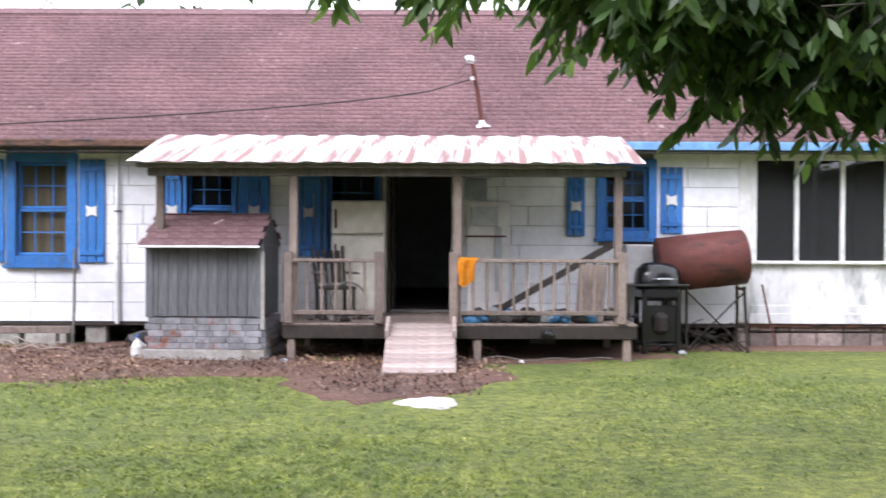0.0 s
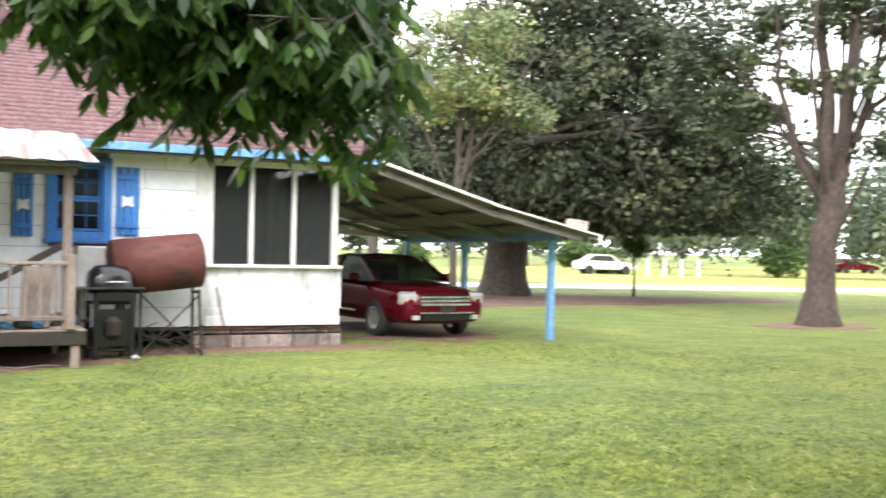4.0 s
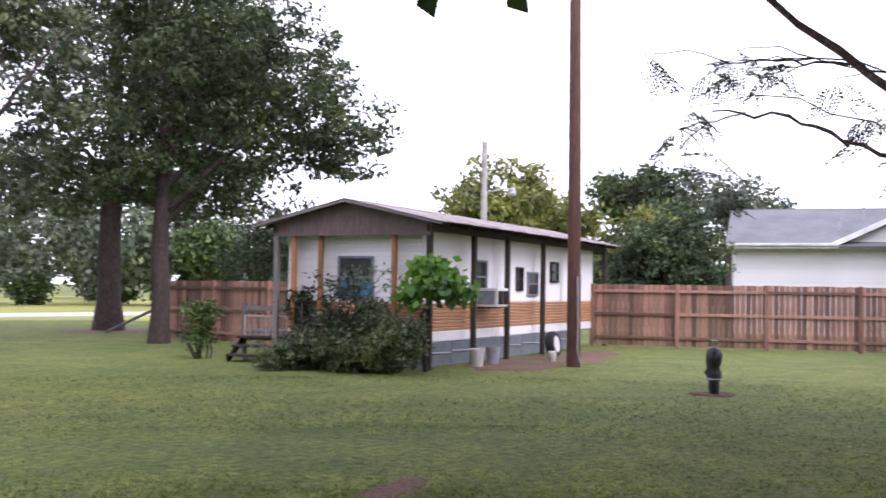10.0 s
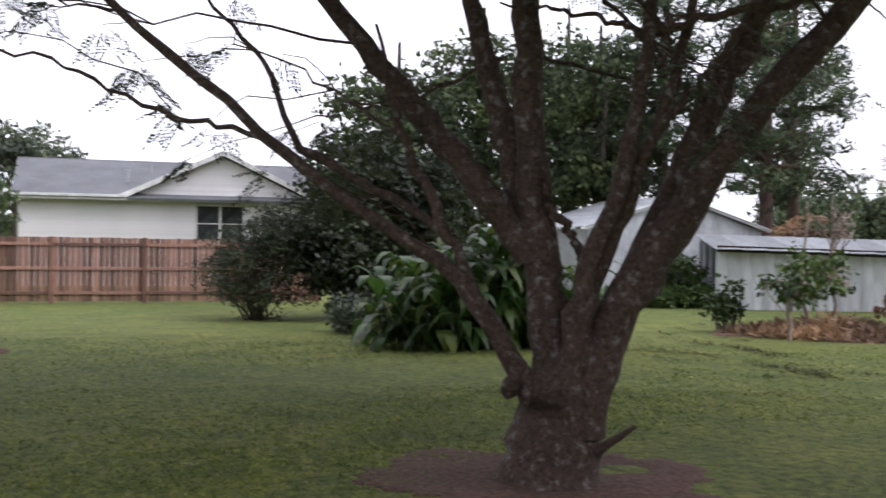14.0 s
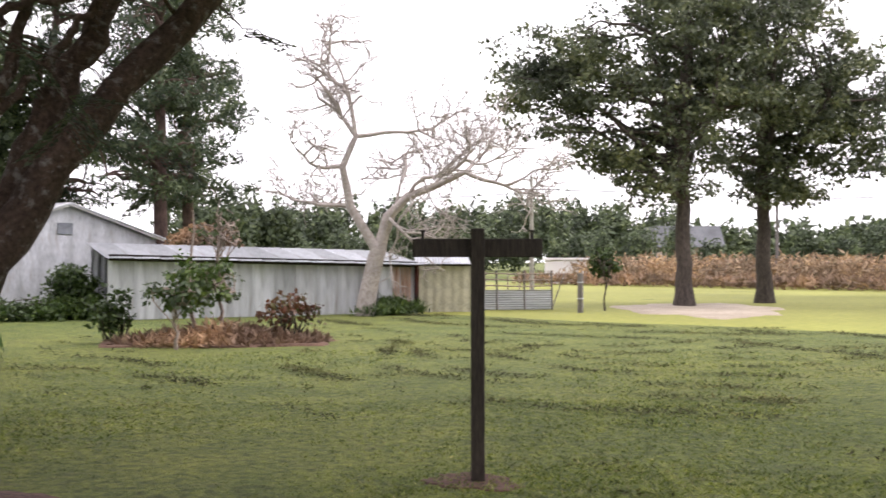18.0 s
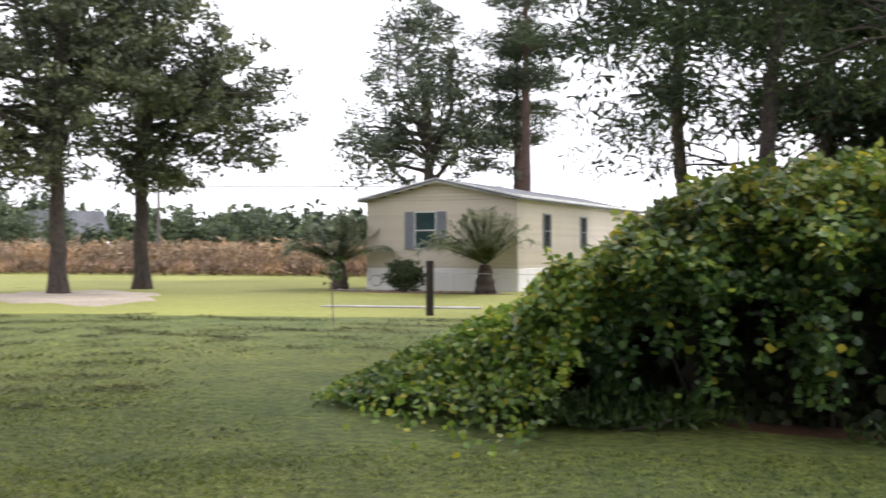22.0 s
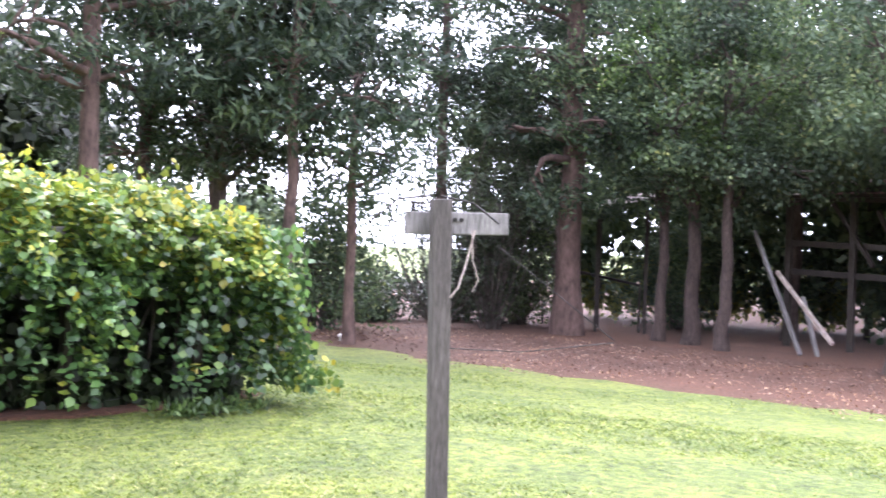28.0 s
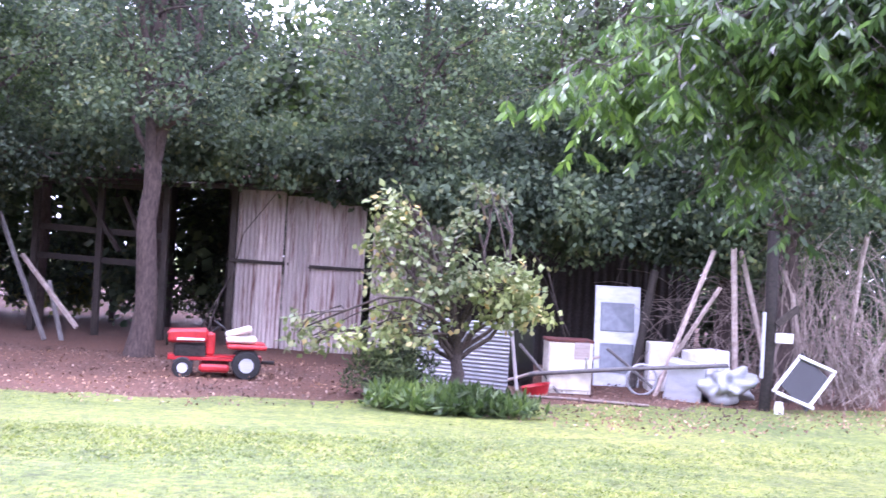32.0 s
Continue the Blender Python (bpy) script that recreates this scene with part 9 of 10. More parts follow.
    tubes("stalkwork", stalks, MIDLEAF, mimosa, sides=3, kind="stuff")
    put_part("foliage", raw_mesh("foliage", v, np.arange(len(v)).reshape(-1, 4), GREYLEAF), mimosa, "feathery grey-green leaflets")


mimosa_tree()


# ---- pecan whose boughs hang into the view ----
def pecan():
    rng = np.random.default_rng(15)
    t = thing("pecan_tree", "pecan tree with drooping boughs of long leaflets", "tree", -5.2, 4.6, 0)
    O = np.array([-5.2, 4.6, 0])
    tubes("trunk", [([(0, 0, -0.3), (0, 0, 1.0), (0.1, 0, 3.2), (0.2, 0.1, 6), (0.1, 0.1, 9)], [0.5, 0.36, 0.32, 0.22, 0.1])], BARK, t, sides=16)
    runs, pts, ways = [], [], []

    def bough(a, b, r, kids, reach, hang, first=0.35):
        a, b = np.array(a) - O, np.array(b) - O
        run = bend(a, b, rng, 12, 0.03)
        runs.clear()
        runs.append((run, np.linspace(r, 0.012, 12)))
        for k in range(kids):
            s = np.interp(rng.uniform(first, 1), np.linspace(0, 1, 12), np.arange(12))
            p = run[int(s)]
            e = p + rng.normal(size=3) * reach * np.array([1, 1, 0.45]) - (0, 0, hang * rng.uniform(0.3, 1.2))
            q = bend(p, e, rng, 6, 0.1)
            runs.append((q, np.linspace(0.012, 0.004, 6)))
            for m in range(2, 6):
                for w in range(2):
                    spray(q[m])
        tubes("bough", runs, BARK, t, sides=5)

    def spray(p):
        a = rng.uniform(0, 2 * np.pi)
        d = np.array([math.cos(a), math.sin(a), -0.5 - 0.5 * rng.uniform()])
        d /= np.linalg.norm(d)
        L = rng.uniform(0.25, 0.42)
        runs.append((np.array([p, p + d * L * 0.5 + (0, 0, 0.02), p + d * L]), np.array([0.004, 0.003, 0.002])))
        side = np.cross(d, (0, 0, 1.0))
        side /= np.linalg.norm(side)
        for s in np.linspace(0.25, 1, 6):
            for sg in (-1, 1):
                pts.append(p + d * L * s)
                ways.append(side * sg * 0.75 + d * 0.6 + np.array([0, 0, -0.75]) + rng.normal(size=3) * 0.15)

    bough((-5.0, 4.7, 4.2), (0.4, 6.2, 3.8), 0.12, 0, 0.5, 0.4)
    bough((0.4, 6.2, 3.8), (2.85, 5.9, 2.75), 0.06, 80, 0.4, 0.4, 0.1)
    bough((0.4, 6.2, 3.8), (2.5, 6.0, 3.3), 0.05, 60, 0.42, 0.35, 0.1)
    bough((0.4, 6.2, 3.8), (2.5, 6.4, 2.7), 0.04, 50, 0.38, 0.35, 0.35)
    bough((0.4, 6.1, 3.8), (1.7, 5.8, 2.85), 0.03, 34, 0.35, 0.25, 0.35)
    bough((-1.5, 5.8, 4.1), (0.1, 5.5, 3.15), 0.03, 8, 0.3, 0.15, 0.5)
    bough((-5.2, 4.6, 4.4), (-10.6, 2.6, 4.9), 0.1, 6, 0.5, 0.4)
    bough((-10.2, 2.8, 4.9), (-12.0, 0.4, 3.7), 0.05, 60, 0.7, 0.6, 0.1)
    bough((-10.4, 2.7, 4.9), (-12.0, 2.0, 3.2), 0.05, 60, 0.7, 0.6, 0.1)
    bough((-10.4, 2.7, 4.9), (-11.6, 4.3, 3.5), 0.05, 60, 0.7, 0.6, 0.1)
    bough((-10.0, 2.9, 4.9), (-12.4, 2.6, 5.0), 0.05, 70, 0.9, 0.4, 0.1)
    bough((-5.2, 4.6, 6.0), (-8, 8, 7), 0.1, 30, 0.8, 0.5)
    bough((-5.2, 4.6, 6.5), (-3, 8, 7.5), 0.1, 30, 0.8, 0.5)
    bough((-5.2, 4.6, 7), (-6, 1, 7.5), 0.1, 30, 0.8, 0.5)
    p, d = np.array(pts), np.array(ways)
    d /= np.linalg.norm(d, axis=1)[:, None]
    s = np.cross(d, rng.normal(size=d.shape))
    s /= np.linalg.norm(s, axis=1)[:, None] + 1e-9
    up = np.cross(s, d)
    L = rng.uniform(0.1, 0.19, len(p))[:, None]
    v = np.stack([p, p + d * L * 0.3 + s * L * 0.15, p + d * L * 0.65 + s * L * 0.13 - up * L * 0.05, p + d * L - up * L * 0.16, p + d * L * 0.65 - s * L * 0.13 - up * L * 0.05, p + d * L * 0.3 - s * L * 0.15], 1).reshape(-1, 3)
    put_part("foliage", raw_mesh("foliage", v, np.arange(len(v)).reshape(-1, 6), PECANLEAF), t, "long drooping green leaflets")


pecan()

# ---- grape arbour ----
def grape_arbour():
    rng = np.random.default_rng(25)
    t = thing("grape_arbour", "long arbour smothered in green and yellowing grape vines", "vines")
    A, B = np.array([1.5, -10.95, 0]), np.array([-6.25, -8.75, 0])
    run = B - A
    L = np.linalg.norm(run)
    along = run / L
    back = np.array([-0.27, -0.963, 0])
    knots = [(-0.05, 0.9), (0.03, 1.36), (0.11, 1.8), (0.16, 2.02), (0.25, 2.26), (0.38, 2.28), (0.44, 2.66), (0.48, 2.84), (0.52, 2.76), (0.58, 2.52), (0.64, 2.2), (0.71, 2.1), (0.8, 2.04), (0.9, 1.94), (0.99, 1.8), (1.03, 1.4)]
    ks, kz = np.array(knots).T

    def top(s):
        return np.interp(s, ks, kz) + 0.05 * np.sin(s * 90) + 0.04 * np.sin(s * 37 + 1)

    DEPTH = 2.6
    # posts, wires and stems under the leaves, coloured dark to deepen the shade
    for k in range(6):
        for w in (0.75, DEPTH - 0.3):
            p = A + run * (0.17 + 0.155 * k) + back * w
            box("post", (0.1, 0.1, 1.7), (p[0], p[1], 0.83), DARKWOOD, t)
    for w in (0.35, DEPTH - 0.3):
        p, q = A + run * 0.16 + back * w, A + run * 0.95 + back * w
        beam("rail", (*p[:2], 1.62), (*q[:2], 1.62), 0.06, 0.08, OLDWOOD, t)
    stems = []
    for k in range(70):
        s, w = rng.uniform(0.02, 0.98), rng.uniform(0.8, DEPTH - 0.2)
        p = A + run * s + back * w
        e = A + run * (s + rng.normal() * 0.05) + back * (w + rng.normal() * 0.2) + (0, 0, top(s) * rng.uniform(0.7, 0.95))
        stems.append((bend(p, e, rng, 7, 0.08), np.linspace(0.022, 0.008, 7)))
    for r in stems:
        tubes("vine_stem", [r], DARKWOOD, t, sides=5)

    def curtain(n, mat, name, lo, hi, size, push, open_low=True):
        s = rng.uniform(-0.05, 1.02, n)
        f = rng.uniform(lo, hi, n)
        z = 0.08 + (top(s) - 0.1) * f
        fold = 0.17 * np.sin(s * 46 + 2 * np.sin(s * 17)) + 0.1 * np.sin(s * 97) + 0.12 * np.sin(z * 7 + s * 25)
        drape = np.sin(s * 46 + 2 * np.sin(s * 17) + 1.5) + 0.6 * np.sin(s * 23 + 0.7)
        thin = (f < 0.52) & (drape < 0.35 + 1.6 * (0.52 - f)) & (rng.uniform(0, 1, n) < 0.97)
        thin |= (f < 0.16) & (rng.uniform(0, 1, n) < 0.45)
        thin |= rng.uniform(0, 1, n) < 0.6 * (np.sin(s * 61) * np.sin(z * 9 + s * 30) > 0.35)
        if not open_low:
            thin[:] = False
        round_off = 0.5 * np.clip((f - 0.72) / 0.28, 0, 1) ** 2
        w = push - fold + round_off + rng.normal(size=n) * 0.09
        p = A + run * s[:, None] + back * w[:, None]
        p[:, 2] = z
        p = p[~thin]
        leaf_part(name, p, size, mat, t, VINE, rng, 0.14, facing=np.array([0.1, 0.5, 1.0]), spread=0.28)

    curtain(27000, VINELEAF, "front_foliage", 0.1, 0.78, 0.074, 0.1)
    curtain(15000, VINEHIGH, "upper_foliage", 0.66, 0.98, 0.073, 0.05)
    # strands of leaves hanging free before the dark hollow
    hang = []
    for k in range(85):
        s0 = rng.uniform(0.06, 1.0)
        z1, z0 = top(s0) * rng.uniform(0.45, 0.7), rng.uniform(0.08, 0.75)
        w0 = rng.uniform(-0.12, 0.3)
        for z in np.arange(z1, z0, -0.03):
            c = A + run * (s0 + 0.006 * math.sin(z * 5 + k)) + back * (w0 + 0.05 * math.sin(z * 4 + k))
            hang.append((c[0] + rng.normal() * 0.035, c[1] + rng.normal() * 0.03, z))
    leaf_part("hanging_foliage", np.array(hang), 0.085, VINELEAF, t, VINE, rng, 0.14, facing=np.array([0.1, 0.5, 1.0]), spread=0.28)
    curtain(7000, VINELEAF, "inner_foliage", 0.45, 0.9, 0.1, 0.6)
    # back, ground and middle leaves: the hollow's shade put into a darker colour
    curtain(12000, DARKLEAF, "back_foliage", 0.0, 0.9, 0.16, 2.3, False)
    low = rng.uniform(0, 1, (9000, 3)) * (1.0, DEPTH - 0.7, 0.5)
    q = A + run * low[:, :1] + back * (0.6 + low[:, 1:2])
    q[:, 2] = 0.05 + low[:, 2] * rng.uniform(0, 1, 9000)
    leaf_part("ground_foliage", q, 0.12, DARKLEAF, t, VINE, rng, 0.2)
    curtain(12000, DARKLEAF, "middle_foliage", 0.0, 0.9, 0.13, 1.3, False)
    n = 18000
    s, w = rng.uniform(-0.05, 1.03, n), rng.uniform(0.1, DEPTH, n)
    arch = 1 - 0.12 * ((w - 1.3) / 1.3) ** 2
    p = A + run * s[:, None] + back * w[:, None]
    p[:, 2] = top(s) * arch - 0.04 + 0.09 * np.sin(s * 60) * np.sin(w * 5) + np.abs(rng.normal(size=n)) * 0.07
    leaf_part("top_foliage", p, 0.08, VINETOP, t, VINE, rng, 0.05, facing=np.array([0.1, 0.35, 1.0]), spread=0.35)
    for s0, nn in ((1.02, 4200),):
        w = rng.uniform(0, DEPTH, nn)
        f = rng.uniform(0.05, 1, nn)
        p = A + run * (s0 + rng.normal(size=nn) * 0.012 + 0.035 * (1 - f) * (1 if s0 > 0.5 else -1))[:, None] + back * w[:, None]
        p[:, 2] = 0.08 + f * 1.65
        leaf_part("end_foliage", p, 0.075, VINELEAF, t, VINE, rng, 0.6)
    # sprawling tail towards the field
    n = 18000
    q = rng.uniform(-0.25, 1, n)
    wide = rng.normal(size=n) * 0.55 * (1 - 0.45 * q)
    p = np.stack([1.3 + 2.15 * q + wide * 0.35, -10.95 - 1.15 * q + wide * 0.9 - 0.3, 0 * q], 1)
    p[:, 2] = np.clip((1.05 * (1 - q) + 0.16) * np.exp(-(wide / 0.95) ** 2) * rng.uniform(0.35, 1.05, n) ** 0.5, 0.04, None)
    leaf_part("tail_foliage", p, 0.064, VINETAIL, t, VINE, rng, 0.2, facing=np.array([-0.1, 0.6, 1.0]), spread=0.5)
    # loose shoots on top and a trailing one at the end
    shoots = []
    sp = []
    for k in range(70):
        s0, w0 = rng.uniform(0, 1), rng.uniform(0.1, DEPTH)
        b = A + run * s0 + back * w0 + (0, 0, top(s0) - 0.05)
        e = b + np.array([rng.normal() * 0.22, rng.normal() * 0.22, rng.uniform(0.08, 0.28)])
        r = bend(b, e, rng, 5, 0.1)
        shoots.append((r, np.linspace(0.006, 0.003, 5)))
        sp += [r[j] + rng.normal(size=3) * 0.03 for j in (1, 2, 2, 3, 3, 4, 4)]
    tail = bend(B + (0, 0, 1.0), B + np.array([-1.15, -0.35, 0.12]), rng, 14, 0.08)
    tail2 = bend(B + (0, 0, 1.6) + back * 0.8, B + np.array([-0.8, -0.8, 0.55]), rng, 12, 0.1)
    for r in (tail, tail2):
        shoots.append((r, np.linspace(0.008, 0.003, len(r))))
        for j in range(len(r)):
            sp += [r[j] + rng.normal(size=3) * 0.09 for _ in range(12)]
    for r in shoots:
        tubes("shoot", [r], MIDLEAF, t, sides=4)
    leaf_part("shoot_foliage", np.array(sp), 0.08, VINETOP, t, ROUND, rng, 0.3)


# upper vine leaves: light from above put into a brighter, yellower colour
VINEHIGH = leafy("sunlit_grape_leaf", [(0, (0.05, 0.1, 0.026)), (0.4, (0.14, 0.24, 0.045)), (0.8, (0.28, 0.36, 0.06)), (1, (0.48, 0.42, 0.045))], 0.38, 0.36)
VINETAIL = leafy("sprawling_grape_leaf", [(0, (0.06, 0.12, 0.022)), (0.55, (0.19, 0.32, 0.045)), (0.85, (0.33, 0.43, 0.055)), (1, (0.46, 0.42, 0.04))], 0.4, 0.38)
grape_arbour()
bush("tall_grass", "unmown green grass at the foot of the vines", 0.9, -10.7, [(0, 0, 0.1, 1.3, 0.35, 0.2)], 120, 22, 0.11, MIDLEAF, 0.15, 120, SLIM, stems=3, down=-0.7)
for k in (0, 2, 3, 5):
    bush("weeds", "thin green weeds along the foot of the grape arbour", 0.7 - 1.3 * k, -10.72 + 0.369 * k, [(0, 0, 0.04, 0.7, 0.2, 0.06), (0.3, -0.1, 0.05, 0.5, 0.2, 0.07)], 50, 16, 0.09, MIDLEAF, 0.1, 220 + k, SLIM, stems=3, down=-0.5, group="weeds under the arbour")
# shade under the vines is put into the soil's dark colour
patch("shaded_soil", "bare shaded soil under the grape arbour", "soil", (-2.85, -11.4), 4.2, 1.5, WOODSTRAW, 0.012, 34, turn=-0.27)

# ---- woods behind the arbour and along the west ----
for k, (x, y, h, r, lo) in enumerate((
    (-10.4, -18.6, 15, 0.2, 0.34), (-4.5, -21, 14, 0.25, 0.2), (-7.6, -23.5, 15, 0.25, 0.24), (-13.2, -21.0, 13, 0.16, 0.3), (-6.0, -19.0, 14, 0.16, 0.3), (-14.4, -17.6, 12, 0.14, 0.4), (-24.6, -17.5, 16, 0.36, 0.24), (-17.5, -24, 13, 0.2, 0.36), (-17.0, -18.4, 12, 0.12, 0.34), (-22.9, -20.8, 15, 0.18, 0.42), (-3.2, -21.5, 14, 0.18, 0.2), (-0.6, -22.5, 13, 0.14, 0.34))):
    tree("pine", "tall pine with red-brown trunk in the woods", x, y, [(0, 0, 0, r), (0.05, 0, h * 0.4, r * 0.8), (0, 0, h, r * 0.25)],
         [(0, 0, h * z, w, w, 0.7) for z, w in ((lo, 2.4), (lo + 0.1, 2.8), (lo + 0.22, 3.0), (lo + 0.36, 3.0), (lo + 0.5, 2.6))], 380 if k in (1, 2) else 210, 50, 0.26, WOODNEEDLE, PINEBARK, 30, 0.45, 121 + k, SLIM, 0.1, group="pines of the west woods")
tree("feathery_tree", "feathery-leaved tree rising behind the vines", -1.6, -16.8, [(0, 0, 0, 0.16), (0.2, 0, 2.5, 0.13), (0, 0.2, 5.5, 0.05)], [(0.6, 0.2, 4.2, 2.3, 1.8, 1.0), (-1.6, 0.4, 4.4, 1.8, 1.6, 0.9), (0.2, 0, 5.6, 2.4, 2.0, 1.0), (1.8, 0.4, 3.2, 1.2, 1.2, 0.6), (2.3, 0.3, 5.0, 1.3, 1.2, 0.8), (2.0, 0.2, 6.6, 1.5, 1.2, 0.9), (-1.2, 0, 6.6, 2.2, 1.6, 1.2)], 420, 56, 0.13, GREENLEAF, DARKBARK, 16, 0.36, 131, SLIM, limb_r=0.16)
tree("feathery_tree", "yellow-green leafy bough above the vines", -5.6, -15.5, [(0, 0, 0, 0.1), (0, 0, 3, 0.08), (0, 0, 4.6, 0.03)], [(0, 0, 4.0, 0.9, 0.7, 0.3), (-0.7, 0, 4.4, 0.7, 0.5, 0.25), (0.9, 0, 3.6, 0.7, 0.5, 0.25), (0.2, 0, 4.8, 0.6, 0.5, 0.2)], 80, 34, 0.13, YELLOWLEAF, DARKBARK, 3, 0.22, 132, SLIM)
TRUNKS = ((-22.4, -8.0, 0.25, 12), (-25.0, -14.0, 0.2, 11), (-24.2, -12.7, 0.16, 10), (-25.3, -15.1, 0.15, 10), (-28, -9.5, 0.2, 12), (-29, -13, 0.2, 11), (-23.8, -2.4, 0.14, 11), (-23.5, 4.5, 0.22, 11), (-27, 6.5, 0.22, 12), (-30, 2, 0.25, 12), (-21.2, 5.2, 0.16, 9))
for k, (x, y, r, h) in enumerate(TRUNKS):
    tree("woodland_tree", "slender leafy tree in the shady woods", x, y, [(0, 0, 0, r), (0.1 * math.sin(k), 0.1, 2.2, r * 0.85), (0.2 * math.sin(k), 0.1, 5, r * 0.65), (0, 0, h, r * 0.2)],
         [(0, 0, h * 0.62, 3.0, 3.0, 2.2), (0.6, 0.5, h * 0.42 + 0.3, 2.2, 2.2, 0.9), (0, 0, h * 0.85, 2.4, 2.4, 1.8)], 230, 72, 0.125, (COOLLEAF, MIDLEAF, COOLLEAF, COOLLEAF)[k % 4], WOODBARK, 18, 0.5, 140 + k, group="slender woodland trees")
for k, (x, y) in enumerate(((-20.5, -25.0), (-23.5, -24.0), (-26.5, -23.0))):
    bush("undergrowth", "low dark brush past the gap in the woods", x, y, [(0, 0, 0.9, 1.9, 1.4, 0.9), (0.8, 0.3, 0.5, 1.6, 1.2, 0.5)], 170, 40, 0.13, DARKLEAF, 0.3, 260 + k, stems=12, group="undergrowth of the woods")
for k, (x, y) in enumerate(((-15.8, -25.5), (-19.5, -21.8), (-26, -21), (-30, -17), (-33, -9), (-31, -4), (-30, 8), (-26, 10), (-22, 12))):
    bush("undergrowth", "dark tangled undergrowth in the woods", x, y, [(0, 0, 1.4, 2.0, 2.0, 1.5), (0.5, 0.5, 2.8, 1.6, 1.6, 1.2)], 230, 40, 0.13, COOLLEAF if k % 2 else GREENLEAF, 0.35, 160 + k, stems=16, group="undergrowth of the woods")

for k, (x, y) in enumerate(((-24.0, -19.7), (-26.5, -20.5), (-23.2, -21.0))):
    bush("thicket", "dark bare-branched thicket under the pines", x, y, [(0, 0, 2.0, 1.5, 1.3, 2.0), (0.2, 0.2, 4.2, 1.7, 1.5, 1.7), (0, 0, 6.4, 1.6, 1.5, 1.4)], 300, 40, 0.15, DARKLEAF, 0.4, 240 + k, SLIM, stems=46, group="thickets under the pines")

tree("woodland_tree", "dense dark-leaved tree beside the gap in the woods", -14.9, -20.4, [(0, 0, 0, 0.2), (0.1, 0, 3, 0.16), (0, 0, 10, 0.04)],
     [(0, 0, 5.0, 2.2, 2.2, 1.6), (-1.6, 1.4, 7.6, 2.4, 2.4, 1.6), (0.5, -0.4, 8.2, 2.8, 2.8, 2.0), (-0.6, 0.4, 10.5, 2.2, 2.2, 1.4)], 300, 70, 0.16, DARKLEAF, WOODBARK, 20, 0.45, 250, group="slender woodland trees")
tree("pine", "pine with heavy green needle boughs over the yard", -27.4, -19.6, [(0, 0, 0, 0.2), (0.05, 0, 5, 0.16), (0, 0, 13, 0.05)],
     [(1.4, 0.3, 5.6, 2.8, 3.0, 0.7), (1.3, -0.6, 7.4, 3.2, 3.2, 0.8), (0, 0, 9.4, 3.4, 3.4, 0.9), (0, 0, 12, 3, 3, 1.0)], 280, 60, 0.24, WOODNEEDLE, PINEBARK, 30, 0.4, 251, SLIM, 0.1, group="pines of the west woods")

# collapsing barn
barn2 = thing("old_barn", "collapsing barn of rusty tin sheets and dark posts", "barn", 0, 0, -0.7)
BA, BB, BC = Vector((-26.4, -7.0, 0)), Vector((-25.6, -1.6, 0)), Vector((-27.4, -12.4, 0))
metal_wall("wall_sheet", barn2, BA, BA + (BB - BA) * 0.24, 0.0, 4.0, 3.95, RUSTPANEL, 0.11, 0.7, 0.05, 7)
metal_wall("wall_sheet", barn2, BA + (BB - BA) * 0.25, BA + (BB - BA) * 0.62, 0.0, 3.9, 3.7, RUSTPANEL, 0.11, 0.7, 0.1, 8)
metal_wall("wall_sheet", barn2, BA + (BB - BA) * 0.66, BB, 0.2, 3.5, 3.4, RUSTPANEL, 0.11, 0.7, 0.15, 9)
for p, z0 in ((BA + (BB - BA) * 0.12, 2.15), (BA + (BB - BA) * 0.5, 2.1)):
    beam("girt", (p.x + 0.06, p.y - 0.7, z0), (p.x + 0.12, p.y + 1.6, z0 - 0.03), 0.05, 0.08, DARKWOOD, barn2)
beam("corner_post", (BA.x + 0.02, BA.y, 0), (BA.x + 0.02, BA.y, 4.1), 0.14, 0.14, DARKWOOD, barn2)
for k in range(4):
    p = BA + (BC - BA) * (k / 3)
    beam("post", (p.x, p.y, 0), (p.x + 0.05, p.y, 3.9), 0.16, 0.16, DARKWOOD, barn2)
    q = p + Vector((-4.5, 0.6, 0))
    beam("post", (q.x, q.y, 0), (q.x, q.y, 4.3), 0.16, 0.16, DARKWOOD, barn2)
for z in (1.9, 2.65, 3.85):
    p, q = BA + (BC - BA) * 0.35, BA + (BC - BA) * 1.0
    beam("rail", (p.x, p.y, z), (q.x, q.y, z + 0.1), 0.06, 0.16, DARKWOOD, barn2)
beam("brace", (BC.x + 0.2, BC.y + 1.2, 3.8), (BA.x - 0.4, BA.y - 3.0, 2.2), 0.1, 0.1, DARKWOOD, barn2)
beam("brace", (BC.x + 0.4, BC.y + 2.4, 3.6), (BC.x + 0.6, BC.y + 3.6, 1.2), 0.1, 0.1, DARKWOOD, barn2)
for k, (a, b) in enumerate((((-25.6, -12.6, 3.0), (-24.6, -10.9, 0.05)), ((-25.2, -11.8, 2.0), (-24.2, -10.0, 0.4)), ((-25.4, -11.2, 1.4), (-24.9, -10.6, 0.0)))):
    beam("fallen_pole", a, b, 0.09, 0.09, TWIG if k == 1 else OLDWOOD, barn2)
